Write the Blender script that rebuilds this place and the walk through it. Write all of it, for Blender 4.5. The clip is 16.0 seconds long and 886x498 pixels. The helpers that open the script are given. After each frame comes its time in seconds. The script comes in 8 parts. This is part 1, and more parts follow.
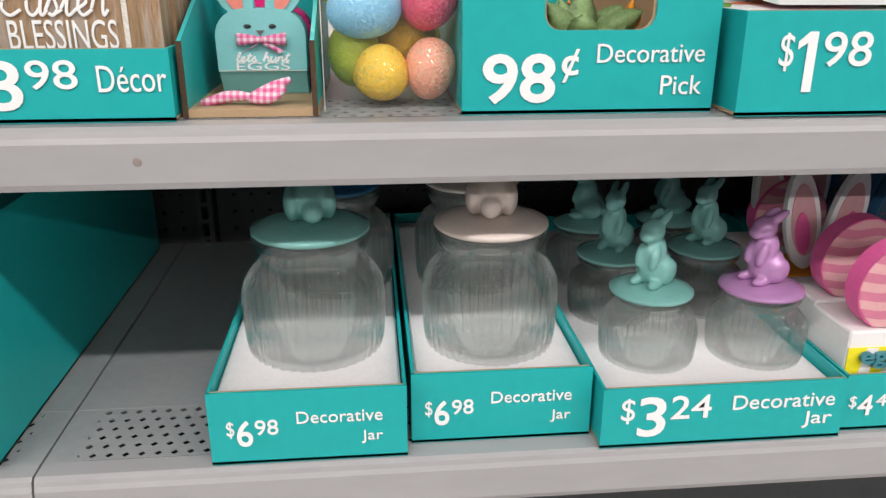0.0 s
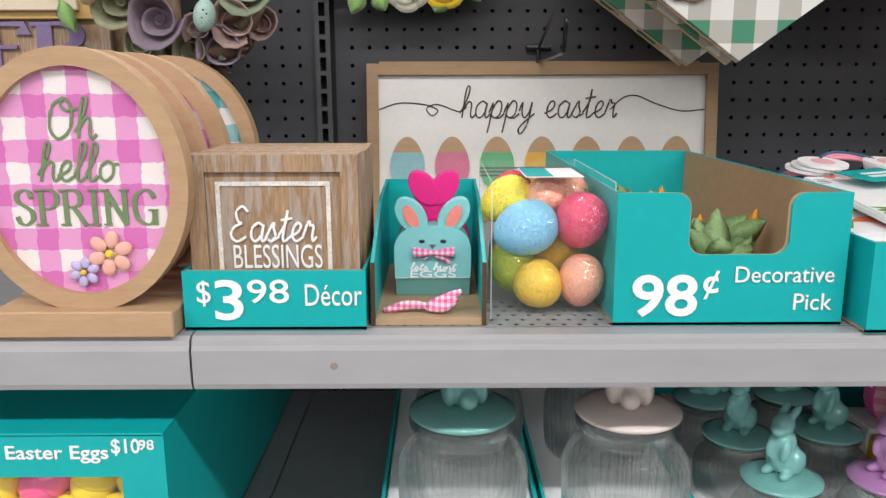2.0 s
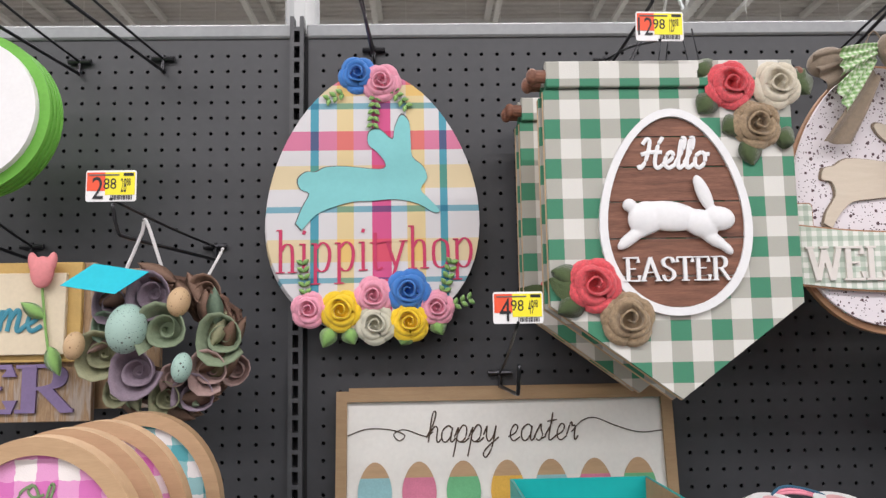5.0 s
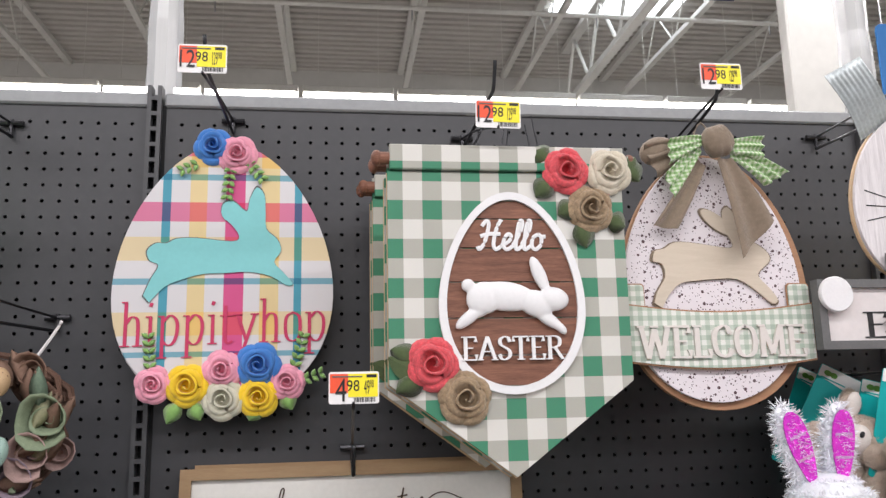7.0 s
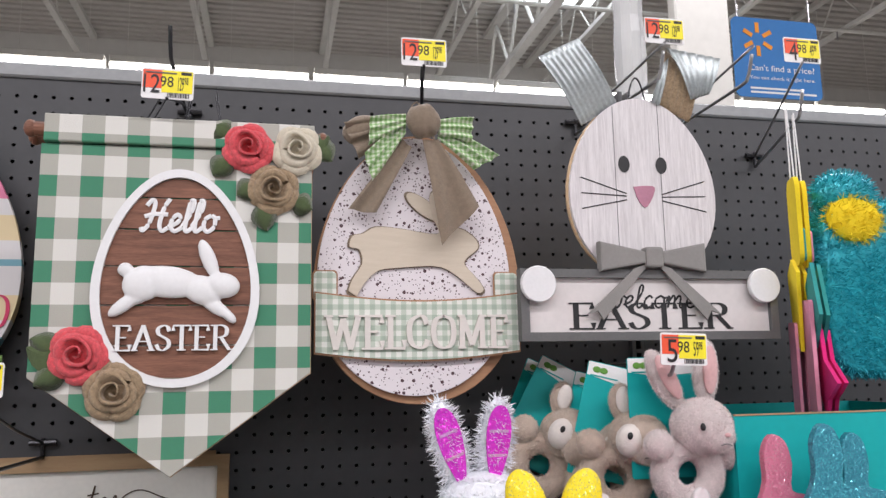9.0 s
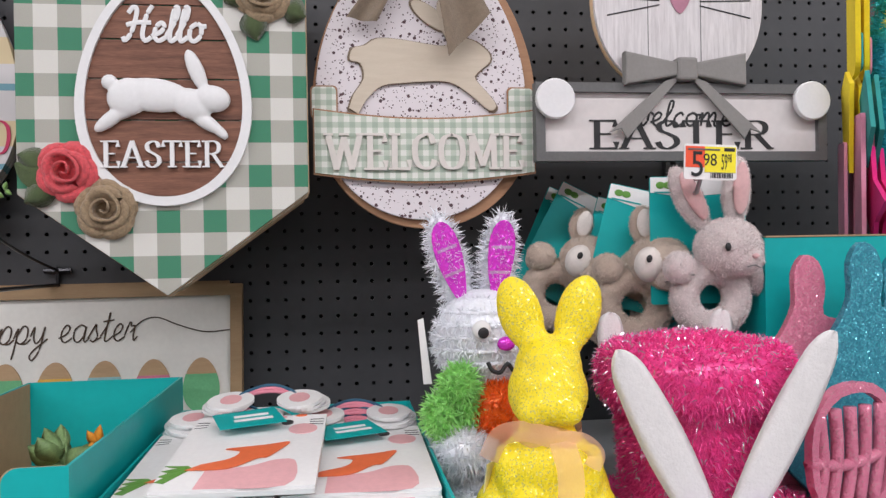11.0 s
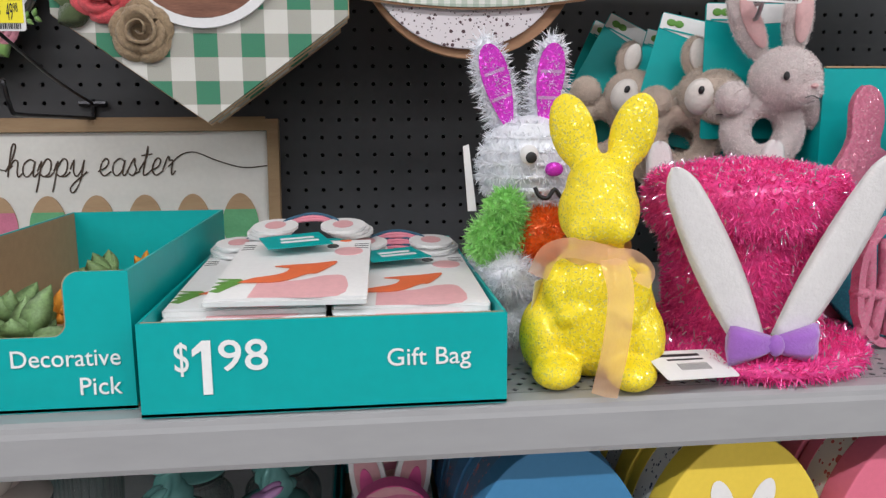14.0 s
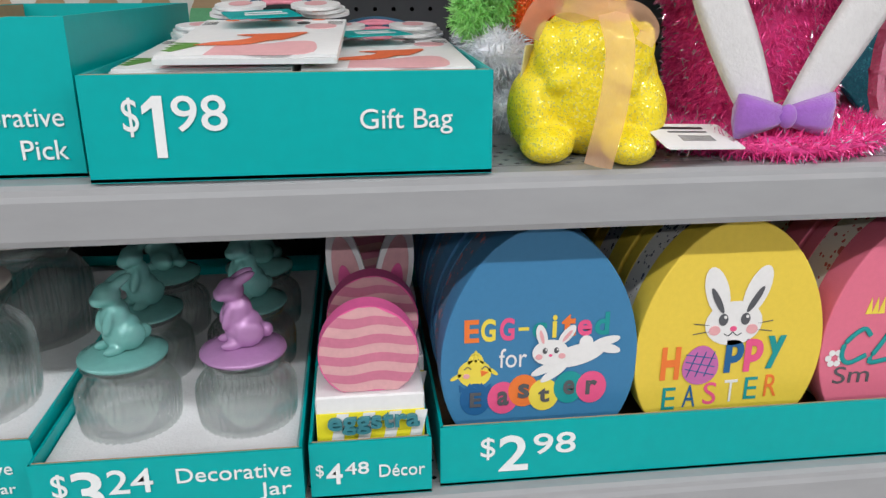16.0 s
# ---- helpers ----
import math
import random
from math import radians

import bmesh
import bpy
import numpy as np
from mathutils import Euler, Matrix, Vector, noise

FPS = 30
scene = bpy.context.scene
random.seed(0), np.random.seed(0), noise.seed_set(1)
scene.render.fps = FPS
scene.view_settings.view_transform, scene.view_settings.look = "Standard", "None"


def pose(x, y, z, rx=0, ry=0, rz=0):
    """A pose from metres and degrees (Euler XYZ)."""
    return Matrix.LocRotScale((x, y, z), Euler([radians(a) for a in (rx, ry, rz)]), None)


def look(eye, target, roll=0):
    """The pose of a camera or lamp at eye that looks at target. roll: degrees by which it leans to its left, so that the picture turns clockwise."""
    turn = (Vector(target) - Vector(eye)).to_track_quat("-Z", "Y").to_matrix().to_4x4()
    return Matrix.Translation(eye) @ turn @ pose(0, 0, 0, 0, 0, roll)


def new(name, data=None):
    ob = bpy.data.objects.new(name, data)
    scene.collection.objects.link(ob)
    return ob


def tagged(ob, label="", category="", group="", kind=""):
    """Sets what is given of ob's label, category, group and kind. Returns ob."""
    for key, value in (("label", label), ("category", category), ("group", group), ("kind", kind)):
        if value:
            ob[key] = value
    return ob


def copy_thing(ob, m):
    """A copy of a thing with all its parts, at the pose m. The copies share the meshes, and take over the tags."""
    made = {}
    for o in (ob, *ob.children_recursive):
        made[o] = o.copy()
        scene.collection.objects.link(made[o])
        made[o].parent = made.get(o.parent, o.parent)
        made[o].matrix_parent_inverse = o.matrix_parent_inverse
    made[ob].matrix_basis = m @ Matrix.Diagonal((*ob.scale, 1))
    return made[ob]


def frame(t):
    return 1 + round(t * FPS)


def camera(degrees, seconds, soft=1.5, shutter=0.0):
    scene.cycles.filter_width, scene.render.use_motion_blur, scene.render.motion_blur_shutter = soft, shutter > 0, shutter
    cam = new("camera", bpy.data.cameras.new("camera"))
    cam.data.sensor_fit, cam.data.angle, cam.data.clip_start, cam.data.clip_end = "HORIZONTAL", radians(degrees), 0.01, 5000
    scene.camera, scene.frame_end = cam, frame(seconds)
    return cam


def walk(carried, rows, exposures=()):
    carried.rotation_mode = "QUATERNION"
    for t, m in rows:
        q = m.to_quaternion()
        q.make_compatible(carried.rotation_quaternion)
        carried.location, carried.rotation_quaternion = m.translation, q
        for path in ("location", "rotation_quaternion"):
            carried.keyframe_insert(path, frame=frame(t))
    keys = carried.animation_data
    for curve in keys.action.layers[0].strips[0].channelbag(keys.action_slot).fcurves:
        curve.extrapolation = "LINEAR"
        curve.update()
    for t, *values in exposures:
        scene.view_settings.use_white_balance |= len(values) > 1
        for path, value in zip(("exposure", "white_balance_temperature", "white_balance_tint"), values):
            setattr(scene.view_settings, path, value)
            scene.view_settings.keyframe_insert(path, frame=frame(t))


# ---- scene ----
EXPOSURES = [(0.0, 0.1, 6800, 10), (1.5, 0.16, 6600, 9), (2.5, 0.13, 6450, 9), (4.0, 0.14, 6450, 10), (6.5, 0.14, 6450, 10), (8.5, 0.0, 6400, 12), (11.0, -0.14, 6350, 11), (13.0, -0.2, 6350, 9), (16.0, -0.18, 6300, 5)]
cam = camera(59.38, 16.0, soft=1.4)
PATH = [
    (0, 0.2475, -1.1156, 1.2951, 70.10, -0.11, -5.32),
    (0.5, 0.2180, -1.1326, 1.3239, 71.94, -0.31, -3.94),
    (1, 0.1906, -1.1519, 1.3553, 73.76, -0.26, -2.14),
    (1.5, 0.1686, -1.1645, 1.3720, 75.63, -0.17, -0.70),
    (2, 0.1714, -1.1645, 1.3909, 77.91, 0.15, -0.27),
    (2.5, 0.1829, -1.1536, 1.4096, 80.35, 0.39, -0.81),
    (3, 0.1883, -1.1577, 1.4357, 83.83, 1.00, -1.27),
    (3.5, 0.1908, -1.1707, 1.4622, 87.97, 1.27, -1.27),
    (4, 0.1927, -1.1809, 1.4797, 91.43, 1.07, -1.26),
    (6.5, 0.2179, -1.2359, 1.5122, 99.52, 1.16, -3.46),
    (7, 0.2940, -1.2305, 1.5233, 100.27, 1.23, -7.55),
    (7.5, 0.3913, -1.2209, 1.5345, 100.99, 1.14, -10.38),
    (8, 0.4870, -1.2171, 1.5311, 101.05, 1.04, -11.36),
    (8.5, 0.5665, -1.2199, 1.5280, 100.48, 1.07, -12.04),
    (11, 0.7076, -1.1638, 1.4634, 89.88, 1.01, -7.66),
    (11.5, 0.6980, -1.1587, 1.4527, 87.48, 0.75, -6.69),
    (12, 0.6925, -1.1576, 1.4482, 85.78, 0.57, -6.13),
    (12.5, 0.6875, -1.1588, 1.4451, 84.64, 0.46, -5.88),
    (13, 0.6841, -1.1613, 1.4410, 83.61, 0.27, -5.75),
    (13.5, 0.6822, -1.1575, 1.4288, 82.25, 0.18, -5.88),
    (14, 0.6822, -1.1535, 1.4179, 80.39, 0.37, -6.15),
    (14.5, 0.6776, -1.1533, 1.4038, 78.68, 0.46, -6.19),
    (15, 0.6806, -1.1448, 1.3784, 76.55, 0.27, -6.41),
    (15.5, 0.6922, -1.1362, 1.3573, 74.06, 0.24, -6.63),
    (16, 0.6959, -1.1196, 1.3274, 70.84, 0.07, -6.57),
]
rows = [(t, pose(*p)) for t, *p in PATH]
rows += [(6.3, look((0.2125, -1.235, 1.5055), (0.283, 0.734, 1.842), -0.9)), (8.7, look((0.595, -1.224, 1.530), (1.020, 0.700, 1.876), -1.1))]
walk(cam, sorted(rows, key=lambda r: r[0]), exposures=EXPOSURES)

# ---- light: rows of fluorescent strips under the store's roof ----
world = bpy.data.worlds.new("store_air")
scene.world = world
world.use_nodes = True
world.node_tree.nodes["Background"].inputs[0].default_value = (0.9, 0.95, 1.0, 1)
world.node_tree.nodes["Background"].inputs[1].default_value = 0.07
for ly, lz, watts in ((-4.4, 5.4, 1030), (-11.0, 5.4, 1350), (2.2, 5.4, 900)):
    lamp = bpy.data.lights.new("strip_row", "AREA")
    lamp.shape, lamp.size, lamp.size_y, lamp.energy = "RECTANGLE", 24.0, 0.22, watts
    lamp.color = (1.0, 0.965, 0.98)
    new("strip_row", lamp).matrix_world = pose(0.6, ly, lz)


# ---- materials ----
def mat(name, col, rough=0.5, metal=0.0, var=0.12, scale=30.0, bump=0.0, bscale=200.0, spec=0.5, trans=0.0, sheen=0.0, emit=0.0, stretch=None, ior=1.45):
    m = bpy.data.materials.new(name)
    m.use_nodes = True
    nt = m.node_tree
    b = nt.nodes["Principled BSDF"]
    tc = nt.nodes.new("ShaderNodeTexCoord")
    mp = nt.nodes.new("ShaderNodeMapping")
    nt.links.new(tc.outputs["Object"], mp.inputs[0])
    mp.inputs["Scale"].default_value = stretch or (1, 1, 1)
    n1, n2 = nt.nodes.new("ShaderNodeTexNoise"), nt.nodes.new("ShaderNodeTexNoise")
    n1.inputs["Scale"].default_value, n1.inputs["Detail"].default_value = scale, 6
    n2.inputs["Scale"].default_value, n2.inputs["Detail"].default_value = scale * 7, 3
    for n in (n1, n2):
        nt.links.new(mp.outputs[0], n.inputs["Vector"])
    mx = nt.nodes.new("ShaderNodeMath")
    mx.operation = "ADD"
    nt.links.new(n1.outputs[0], mx.inputs[0])
    nt.links.new(n2.outputs[0], mx.inputs[1])
    rp = nt.nodes.new("ShaderNodeMapRange")
    rp.inputs[1].default_value, rp.inputs[2].default_value = 0.6, 1.4
    rp.inputs[3].default_value, rp.inputs[4].default_value = 1 - var, 1 + var
    nt.links.new(mx.outputs[0], rp.inputs[0])
    hs = nt.nodes.new("ShaderNodeHueSaturation")
    hs.inputs["Color"].default_value = (*col, 1)
    nt.links.new(rp.outputs[0], hs.inputs["Value"])
    nt.links.new(hs.outputs[0], b.inputs["Base Color"])
    b.inputs["Roughness"].default_value, b.inputs["Metallic"].default_value = rough, metal
    b.inputs["Specular IOR Level"].default_value, b.inputs["IOR"].default_value = spec, ior
    b.inputs["Transmission Weight"].default_value = trans
    b.inputs["Sheen Weight"].default_value = sheen
    if emit:
        b.inputs["Emission Color"].default_value, b.inputs["Emission Strength"].default_value = (*col, 1), emit
    if bump:
        nb, bp = nt.nodes.new("ShaderNodeTexNoise"), nt.nodes.new("ShaderNodeBump")
        nb.inputs["Scale"].default_value, nb.inputs["Detail"].default_value = bscale, 4
        nt.links.new(mp.outputs[0], nb.inputs["Vector"])
        nt.links.new(nb.outputs[0], bp.inputs["Height"])
        bp.inputs["Strength"].default_value, bp.inputs["Distance"].default_value = bump, 0.002
        nt.links.new(bp.outputs[0], b.inputs["Normal"])
    return m


def shader(m):
    return m.node_tree, m.node_tree.nodes["Principled BSDF"]


def calc(nt, op, a, b=None):
    n = nt.nodes.new("ShaderNodeMath")
    n.operation = op
    for i, v in enumerate((a, b)):
        if v is None:
            continue
        if isinstance(v, (int, float)):
            n.inputs[i].default_value = v
        else:
            nt.links.new(v, n.inputs[i])
    return n.outputs[0]


def blend(nt, fac, a, b, mode="MIX"):
    n = nt.nodes.new("ShaderNodeMix")
    n.data_type, n.blend_type = "RGBA", mode
    for sock, v in ((n.inputs["Factor"], fac), (n.inputs["A"], a), (n.inputs["B"], b)):
        if isinstance(v, (int, float)):
            sock.default_value = v
        elif isinstance(v, tuple):
            sock.default_value = (*v, 1)
        else:
            nt.links.new(v, sock)
    return n.outputs["Result"]


def coords(nt, wobble=0.0):
    tc, sep = nt.nodes.new("ShaderNodeTexCoord"), nt.nodes.new("ShaderNodeSeparateXYZ")
    if wobble:
        ns, ad = nt.nodes.new("ShaderNodeTexNoise"), nt.nodes.new("ShaderNodeMixRGB")
        ns.inputs["Scale"].default_value = 120
        ad.blend_type, ad.inputs[0].default_value = "ADD", wobble
        nt.links.new(tc.outputs["Object"], ns.inputs["Vector"])
        nt.links.new(tc.outputs["Object"], ad.inputs[1])
        nt.links.new(ns.outputs["Color"], ad.inputs[2])
        nt.links.new(ad.outputs[0], sep.inputs[0])
    else:
        nt.links.new(tc.outputs["Object"], sep.inputs[0])
    return sep.outputs


def gingham(name, white, mid, full, cell, wobble=0.0, rough=0.8, phase=(0.0, 0.0)):
    """Woven or painted check: bands of one width across and down."""
    m = mat(name, white, rough, bump=0.25, bscale=900)
    nt, b = shader(m)
    c = coords(nt, wobble)
    band = []
    for axis, ph in (("X", phase[0]), ("Z", phase[1])):
        u = calc(nt, "MULTIPLY", c[axis], 0.5 / cell)
        u = calc(nt, "FRACT", calc(nt, "ADD", u, 10.0 + ph))
        band.append(calc(nt, "LESS_THAN", u, 0.5))
    both = calc(nt, "MULTIPLY", band[0], band[1])
    one = calc(nt, "MAXIMUM", band[0], band[1])
    col = blend(nt, both, blend(nt, one, white, mid), full)
    ns = nt.nodes.new("ShaderNodeTexNoise")
    ns.inputs["Scale"].default_value, ns.inputs["Detail"].default_value = 350, 4
    col = blend(nt, 0.22, col, ns.outputs["Color"], "SOFT_LIGHT")
    nt.links.new(col, b.inputs["Base Color"])
    return m


def plaid(name):
    """Watercolour plaid: ramps with hard stops across and down, multiplied."""
    m = mat(name, (0.85, 0.85, 0.85), 0.55)
    nt, b = shader(m)
    c = coords(nt)
    W, Y, P, T = (0.79, 0.78, 0.79), (0.86, 0.69, 0.36), (0.75, 0.1, 0.29), (0.08, 0.38, 0.5)
    cols = []
    for axis, lo, hi, stops in (("X", -0.16, 0.16, ((0, W), (0.205, T), (0.245, W), (0.33, Y), (0.41, W), (0.495, P), (0.585, W), (0.66, Y), (0.745, W), (0.815, T), (0.85, W))),
                                ("Z", 0.0, 0.4, ((0, W), (0.185, T), (0.207, W), (0.265, Y), (0.35, W), (0.45, T), (0.476, W), (0.54, Y), (0.63, W), (0.69, P), (0.765, W), (0.85, T), (0.872, W), (0.9, Y), (0.945, P)))):
        u = nt.nodes.new("ShaderNodeMapRange")
        nt.links.new(c[axis], u.inputs[0])
        u.inputs[1].default_value, u.inputs[2].default_value = lo, hi
        r = nt.nodes.new("ShaderNodeValToRGB")
        r.color_ramp.interpolation = "CONSTANT"
        while len(r.color_ramp.elements) < len(stops):
            r.color_ramp.elements.new(0.5)
        for e, (p, k) in zip(r.color_ramp.elements, stops):
            e.position, e.color = p, (*k, 1)
        nt.links.new(u.outputs[0], r.inputs[0])
        cols.append(r.outputs[0])
    nt.links.new(blend(nt, 0.85, cols[0], cols[1], "MULTIPLY"), b.inputs["Base Color"])
    return m


def woody(name, light, dark, grain=(6, 40, 40), rough=0.6, contrast=0.6, white=0.0):
    """Timber: stretched noise for the grain, some of it washed with white."""
    m = mat(name, light, rough)
    nt, b = shader(m)
    tc, mp = nt.nodes.new("ShaderNodeTexCoord"), nt.nodes.new("ShaderNodeMapping")
    mp.inputs["Scale"].default_value = grain
    oi = nt.nodes.new("ShaderNodeObjectInfo")
    ad = nt.nodes.new("ShaderNodeVectorMath")
    ad.operation = "ADD"
    nt.links.new(tc.outputs["Object"], ad.inputs[0])
    nt.links.new(oi.outputs["Random"], ad.inputs[1])
    nt.links.new(ad.outputs[0], mp.inputs[0])
    n1, n2 = nt.nodes.new("ShaderNodeTexNoise"), nt.nodes.new("ShaderNodeTexNoise")
    n1.inputs["Scale"].default_value, n1.inputs["Detail"].default_value, n1.inputs["Distortion"].default_value = 3, 8, 0.6
    n2.inputs["Scale"].default_value, n2.inputs["Detail"].default_value = 22, 5
    for n in (n1, n2):
        nt.links.new(mp.outputs[0], n.inputs["Vector"])
    f = calc(nt, "ADD", calc(nt, "MULTIPLY", n1.outputs[0], 0.7), calc(nt, "MULTIPLY", n2.outputs[0], 0.4))
    r = nt.nodes.new("ShaderNodeMapRange")
    r.inputs[1].default_value, r.inputs[2].default_value, r.inputs[4].default_value = 0.38, 0.72, contrast
    nt.links.new(f, r.inputs[0])
    col = blend(nt, r.outputs[0], light, dark)
    if white:
        k = nt.nodes.new("ShaderNodeMapRange")
        k.inputs[1].default_value, k.inputs[2].default_value, k.inputs[4].default_value = 0.5, 0.6, white
        nt.links.new(n1.outputs[0], k.inputs[0])
        col = blend(nt, k.outputs[0], col, (0.75, 0.73, 0.7))
    nt.links.new(col, b.inputs["Base Color"])
    bp = nt.nodes.new("ShaderNodeBump")
    bp.inputs["Strength"].default_value, bp.inputs["Distance"].default_value = 0.3, 0.001
    nt.links.new(f, bp.inputs["Height"])
    nt.links.new(bp.outputs[0], b.inputs["Normal"])
    return m


def glitter(name, col, spark, scale=700.0, rough=0.3, amount=0.35):
    """Glued glitter: every flake tilts its own way and a share of them mirrors."""
    m = mat(name, col, rough, spec=0.6)
    nt, b = shader(m)
    tc, v = nt.nodes.new("ShaderNodeTexCoord"), nt.nodes.new("ShaderNodeTexVoronoi")
    v.inputs["Scale"].default_value = scale
    nt.links.new(tc.outputs["Object"], v.inputs["Vector"])
    sp = nt.nodes.new("ShaderNodeSeparateColor")
    nt.links.new(v.outputs["Color"], sp.inputs[0])
    flake = calc(nt, "LESS_THAN", sp.outputs[0], amount)
    nt.links.new(blend(nt, flake, col, spark), b.inputs["Base Color"])
    nt.links.new(calc(nt, "MULTIPLY", flake, 0.35), b.inputs["Metallic"])
    nt.links.new(calc(nt, "SUBTRACT", 0.55, calc(nt, "MULTIPLY", flake, 0.4)), b.inputs["Roughness"])
    g = nt.nodes.new("ShaderNodeNewGeometry")
    s1, s2 = nt.nodes.new("ShaderNodeVectorMath"), nt.nodes.new("ShaderNodeVectorMath")
    s1.operation, s2.operation = "SUBTRACT", "MULTIPLY_ADD"
    nt.links.new(v.outputs["Color"], s1.inputs[0])
    s1.inputs[1].default_value = (0.5, 0.5, 0.5)
    nt.links.new(s1.outputs[0], s2.inputs[0])
    s2.inputs[1].default_value = (0.62, 0.62, 0.62)
    nt.links.new(g.outputs["Normal"], s2.inputs[2])
    nn = nt.nodes.new("ShaderNodeVectorMath")
    nn.operation = "NORMALIZE"
    nt.links.new(s2.outputs[0], nn.inputs[0])
    nt.links.new(nn.outputs[0], b.inputs["Normal"])
    return m


def speckled(name, base, spot, scale, size):
    m = mat(name, base, 0.6)
    nt, b = shader(m)
    col = base
    for k in (1.0, 2.3):
        tc, v = nt.nodes.new("ShaderNodeTexCoord"), nt.nodes.new("ShaderNodeTexVoronoi")
        v.inputs["Scale"].default_value = scale * k
        nt.links.new(tc.outputs["Object"], v.inputs["Vector"])
        sp = nt.nodes.new("ShaderNodeSeparateColor")
        nt.links.new(v.outputs["Color"], sp.inputs[0])
        lim = calc(nt, "MULTIPLY", calc(nt, "POWER", sp.outputs[1], 3.0), size)
        col = blend(nt, calc(nt, "LESS_THAN", v.outputs["Distance"], lim), col, spot)
    nt.links.new(col, b.inputs["Base Color"])
    return m


def thin_film(name, tint, rough, clear):
    """Clear wrap or acrylic: part straight through, part gloss."""
    m = bpy.data.materials.new(name)
    m.use_nodes = True
    nt = m.node_tree
    b, out = nt.nodes["Principled BSDF"], nt.nodes["Material Output"]
    b.inputs["Base Color"].default_value, b.inputs["Roughness"].default_value = (*tint, 1), rough
    tr, mx = nt.nodes.new("ShaderNodeBsdfTransparent"), nt.nodes.new("ShaderNodeMixShader")
    ns, mr = nt.nodes.new("ShaderNodeTexNoise"), nt.nodes.new("ShaderNodeMapRange")
    ns.inputs["Scale"].default_value = 25
    mr.inputs[3].default_value, mr.inputs[4].default_value = 1 - clear * 0.96, 1 - min(1, clear * 1.04)
    nt.links.new(ns.outputs[0], mr.inputs[0])
    nt.links.new(mr.outputs[0], mx.inputs[0])
    nt.links.new(tr.outputs[0], mx.inputs[1])
    nt.links.new(b.outputs[0], mx.inputs[2])
    nt.links.new(mx.outputs[0], out.inputs["Surface"])
    return m


def clear_glass(name, tint, clear):
    """Thin moulded glass: straight through in part, refracting in part."""
    m = bpy.data.materials.new(name)
    m.use_nodes = True
    nt = m.node_tree
    out = nt.nodes["Material Output"]
    nt.nodes.remove(nt.nodes["Principled BSDF"])
    g, tr, mx = nt.nodes.new("ShaderNodeBsdfGlass"), nt.nodes.new("ShaderNodeBsdfTransparent"), nt.nodes.new("ShaderNodeMixShader")
    gl, lw, m2 = nt.nodes.new("ShaderNodeBsdfGlossy"), nt.nodes.new("ShaderNodeLayerWeight"), nt.nodes.new("ShaderNodeMixShader")
    g.inputs["Color"].default_value, g.inputs["IOR"].default_value, g.inputs["Roughness"].default_value = (*tint, 1), 1.42, 0.0
    tr.inputs["Color"].default_value = (0.965, 0.98, 0.974, 1)
    gl.inputs["Roughness"].default_value = 0.03
    lw.inputs["Blend"].default_value = 0.5
    edge = calc(nt, "ADD", calc(nt, "MULTIPLY", calc(nt, "POWER", lw.outputs["Facing"], 1.5), 0.5), 0.01)
    mx.inputs[0].default_value = clear
    nt.links.new(g.outputs[0], mx.inputs[1])
    nt.links.new(tr.outputs[0], mx.inputs[2])
    nt.links.new(edge, m2.inputs[0])
    nt.links.new(mx.outputs[0], m2.inputs[1])
    nt.links.new(gl.outputs[0], m2.inputs[2])
    nt.links.new(m2.outputs[0], out.inputs["Surface"])
    return m


TEAL = mat("teal_card", (0.004, 0.395, 0.395), 0.42, var=0.06, scale=12, bump=0.05, bscale=60)
KRAFT = mat("kraft_card", (0.42, 0.29, 0.17), 0.85, var=0.1, scale=80)
PRINT = mat("white_print", (0.86, 0.87, 0.87), 0.45, var=0.04)
PEG = mat("grey_pegboard", (0.054, 0.055, 0.06), 0.42, var=0.1, scale=8, bump=0.05)
# near-black colour that stands in for shade inside holes and gaps
DARK = mat("gap_shade", (0.012, 0.012, 0.013), 0.9)
UPRIGHT = mat("grey_steel_upright", (0.07, 0.071, 0.076), 0.4, var=0.1, scale=20)
DECK = mat("grey_shelf_steel", (0.3, 0.31, 0.32), 0.38, var=0.1, scale=14, bump=0.04)
LIP = mat("pale_grey_lip", (0.36, 0.36, 0.37), 0.2, var=0.06, scale=9, bump=0.03, stretch=(0.3, 1, 1))
WIRE = mat("dark_wire", (0.05, 0.05, 0.055), 0.35, 0.8)
CHROME = mat("zinc_wire", (0.42, 0.42, 0.43), 0.3, 0.9)
WHITE = mat("white_paper", (0.82, 0.81, 0.81), 0.6, var=0.04)
FOAM = mat("white_foam", (0.7, 0.7, 0.71), 0.9, var=0.05, scale=150, bump=0.35, bscale=350)
RED = mat("tag_red", (0.85, 0.1, 0.04), 0.5, var=0.04)
YELLOW = mat("tag_yellow", (0.9, 0.78, 0.03), 0.5, var=0.04)
BLACK = mat("black_print", (0.02, 0.02, 0.022), 0.5)
GLASS = clear_glass("clear_glass", (0.97, 0.99, 0.98), 0.8)
AQUA = mat("aqua_pearl_ceramic", (0.18, 0.43, 0.4), 0.1, var=0.06, spec=0.8, metal=0.15)
CREAM = mat("cream_ceramic", (0.66, 0.58, 0.53), 0.18, var=0.05, spec=0.7)
LILAC = mat("lilac_pearl_ceramic", (0.45, 0.23, 0.46), 0.16, var=0.06, spec=0.8, metal=0.15)
NAVY = mat("blue_ceramic", (0.02, 0.12, 0.25), 0.18)
TAN = woody("light_timber", (0.5, 0.33, 0.19), (0.38, 0.24, 0.13))
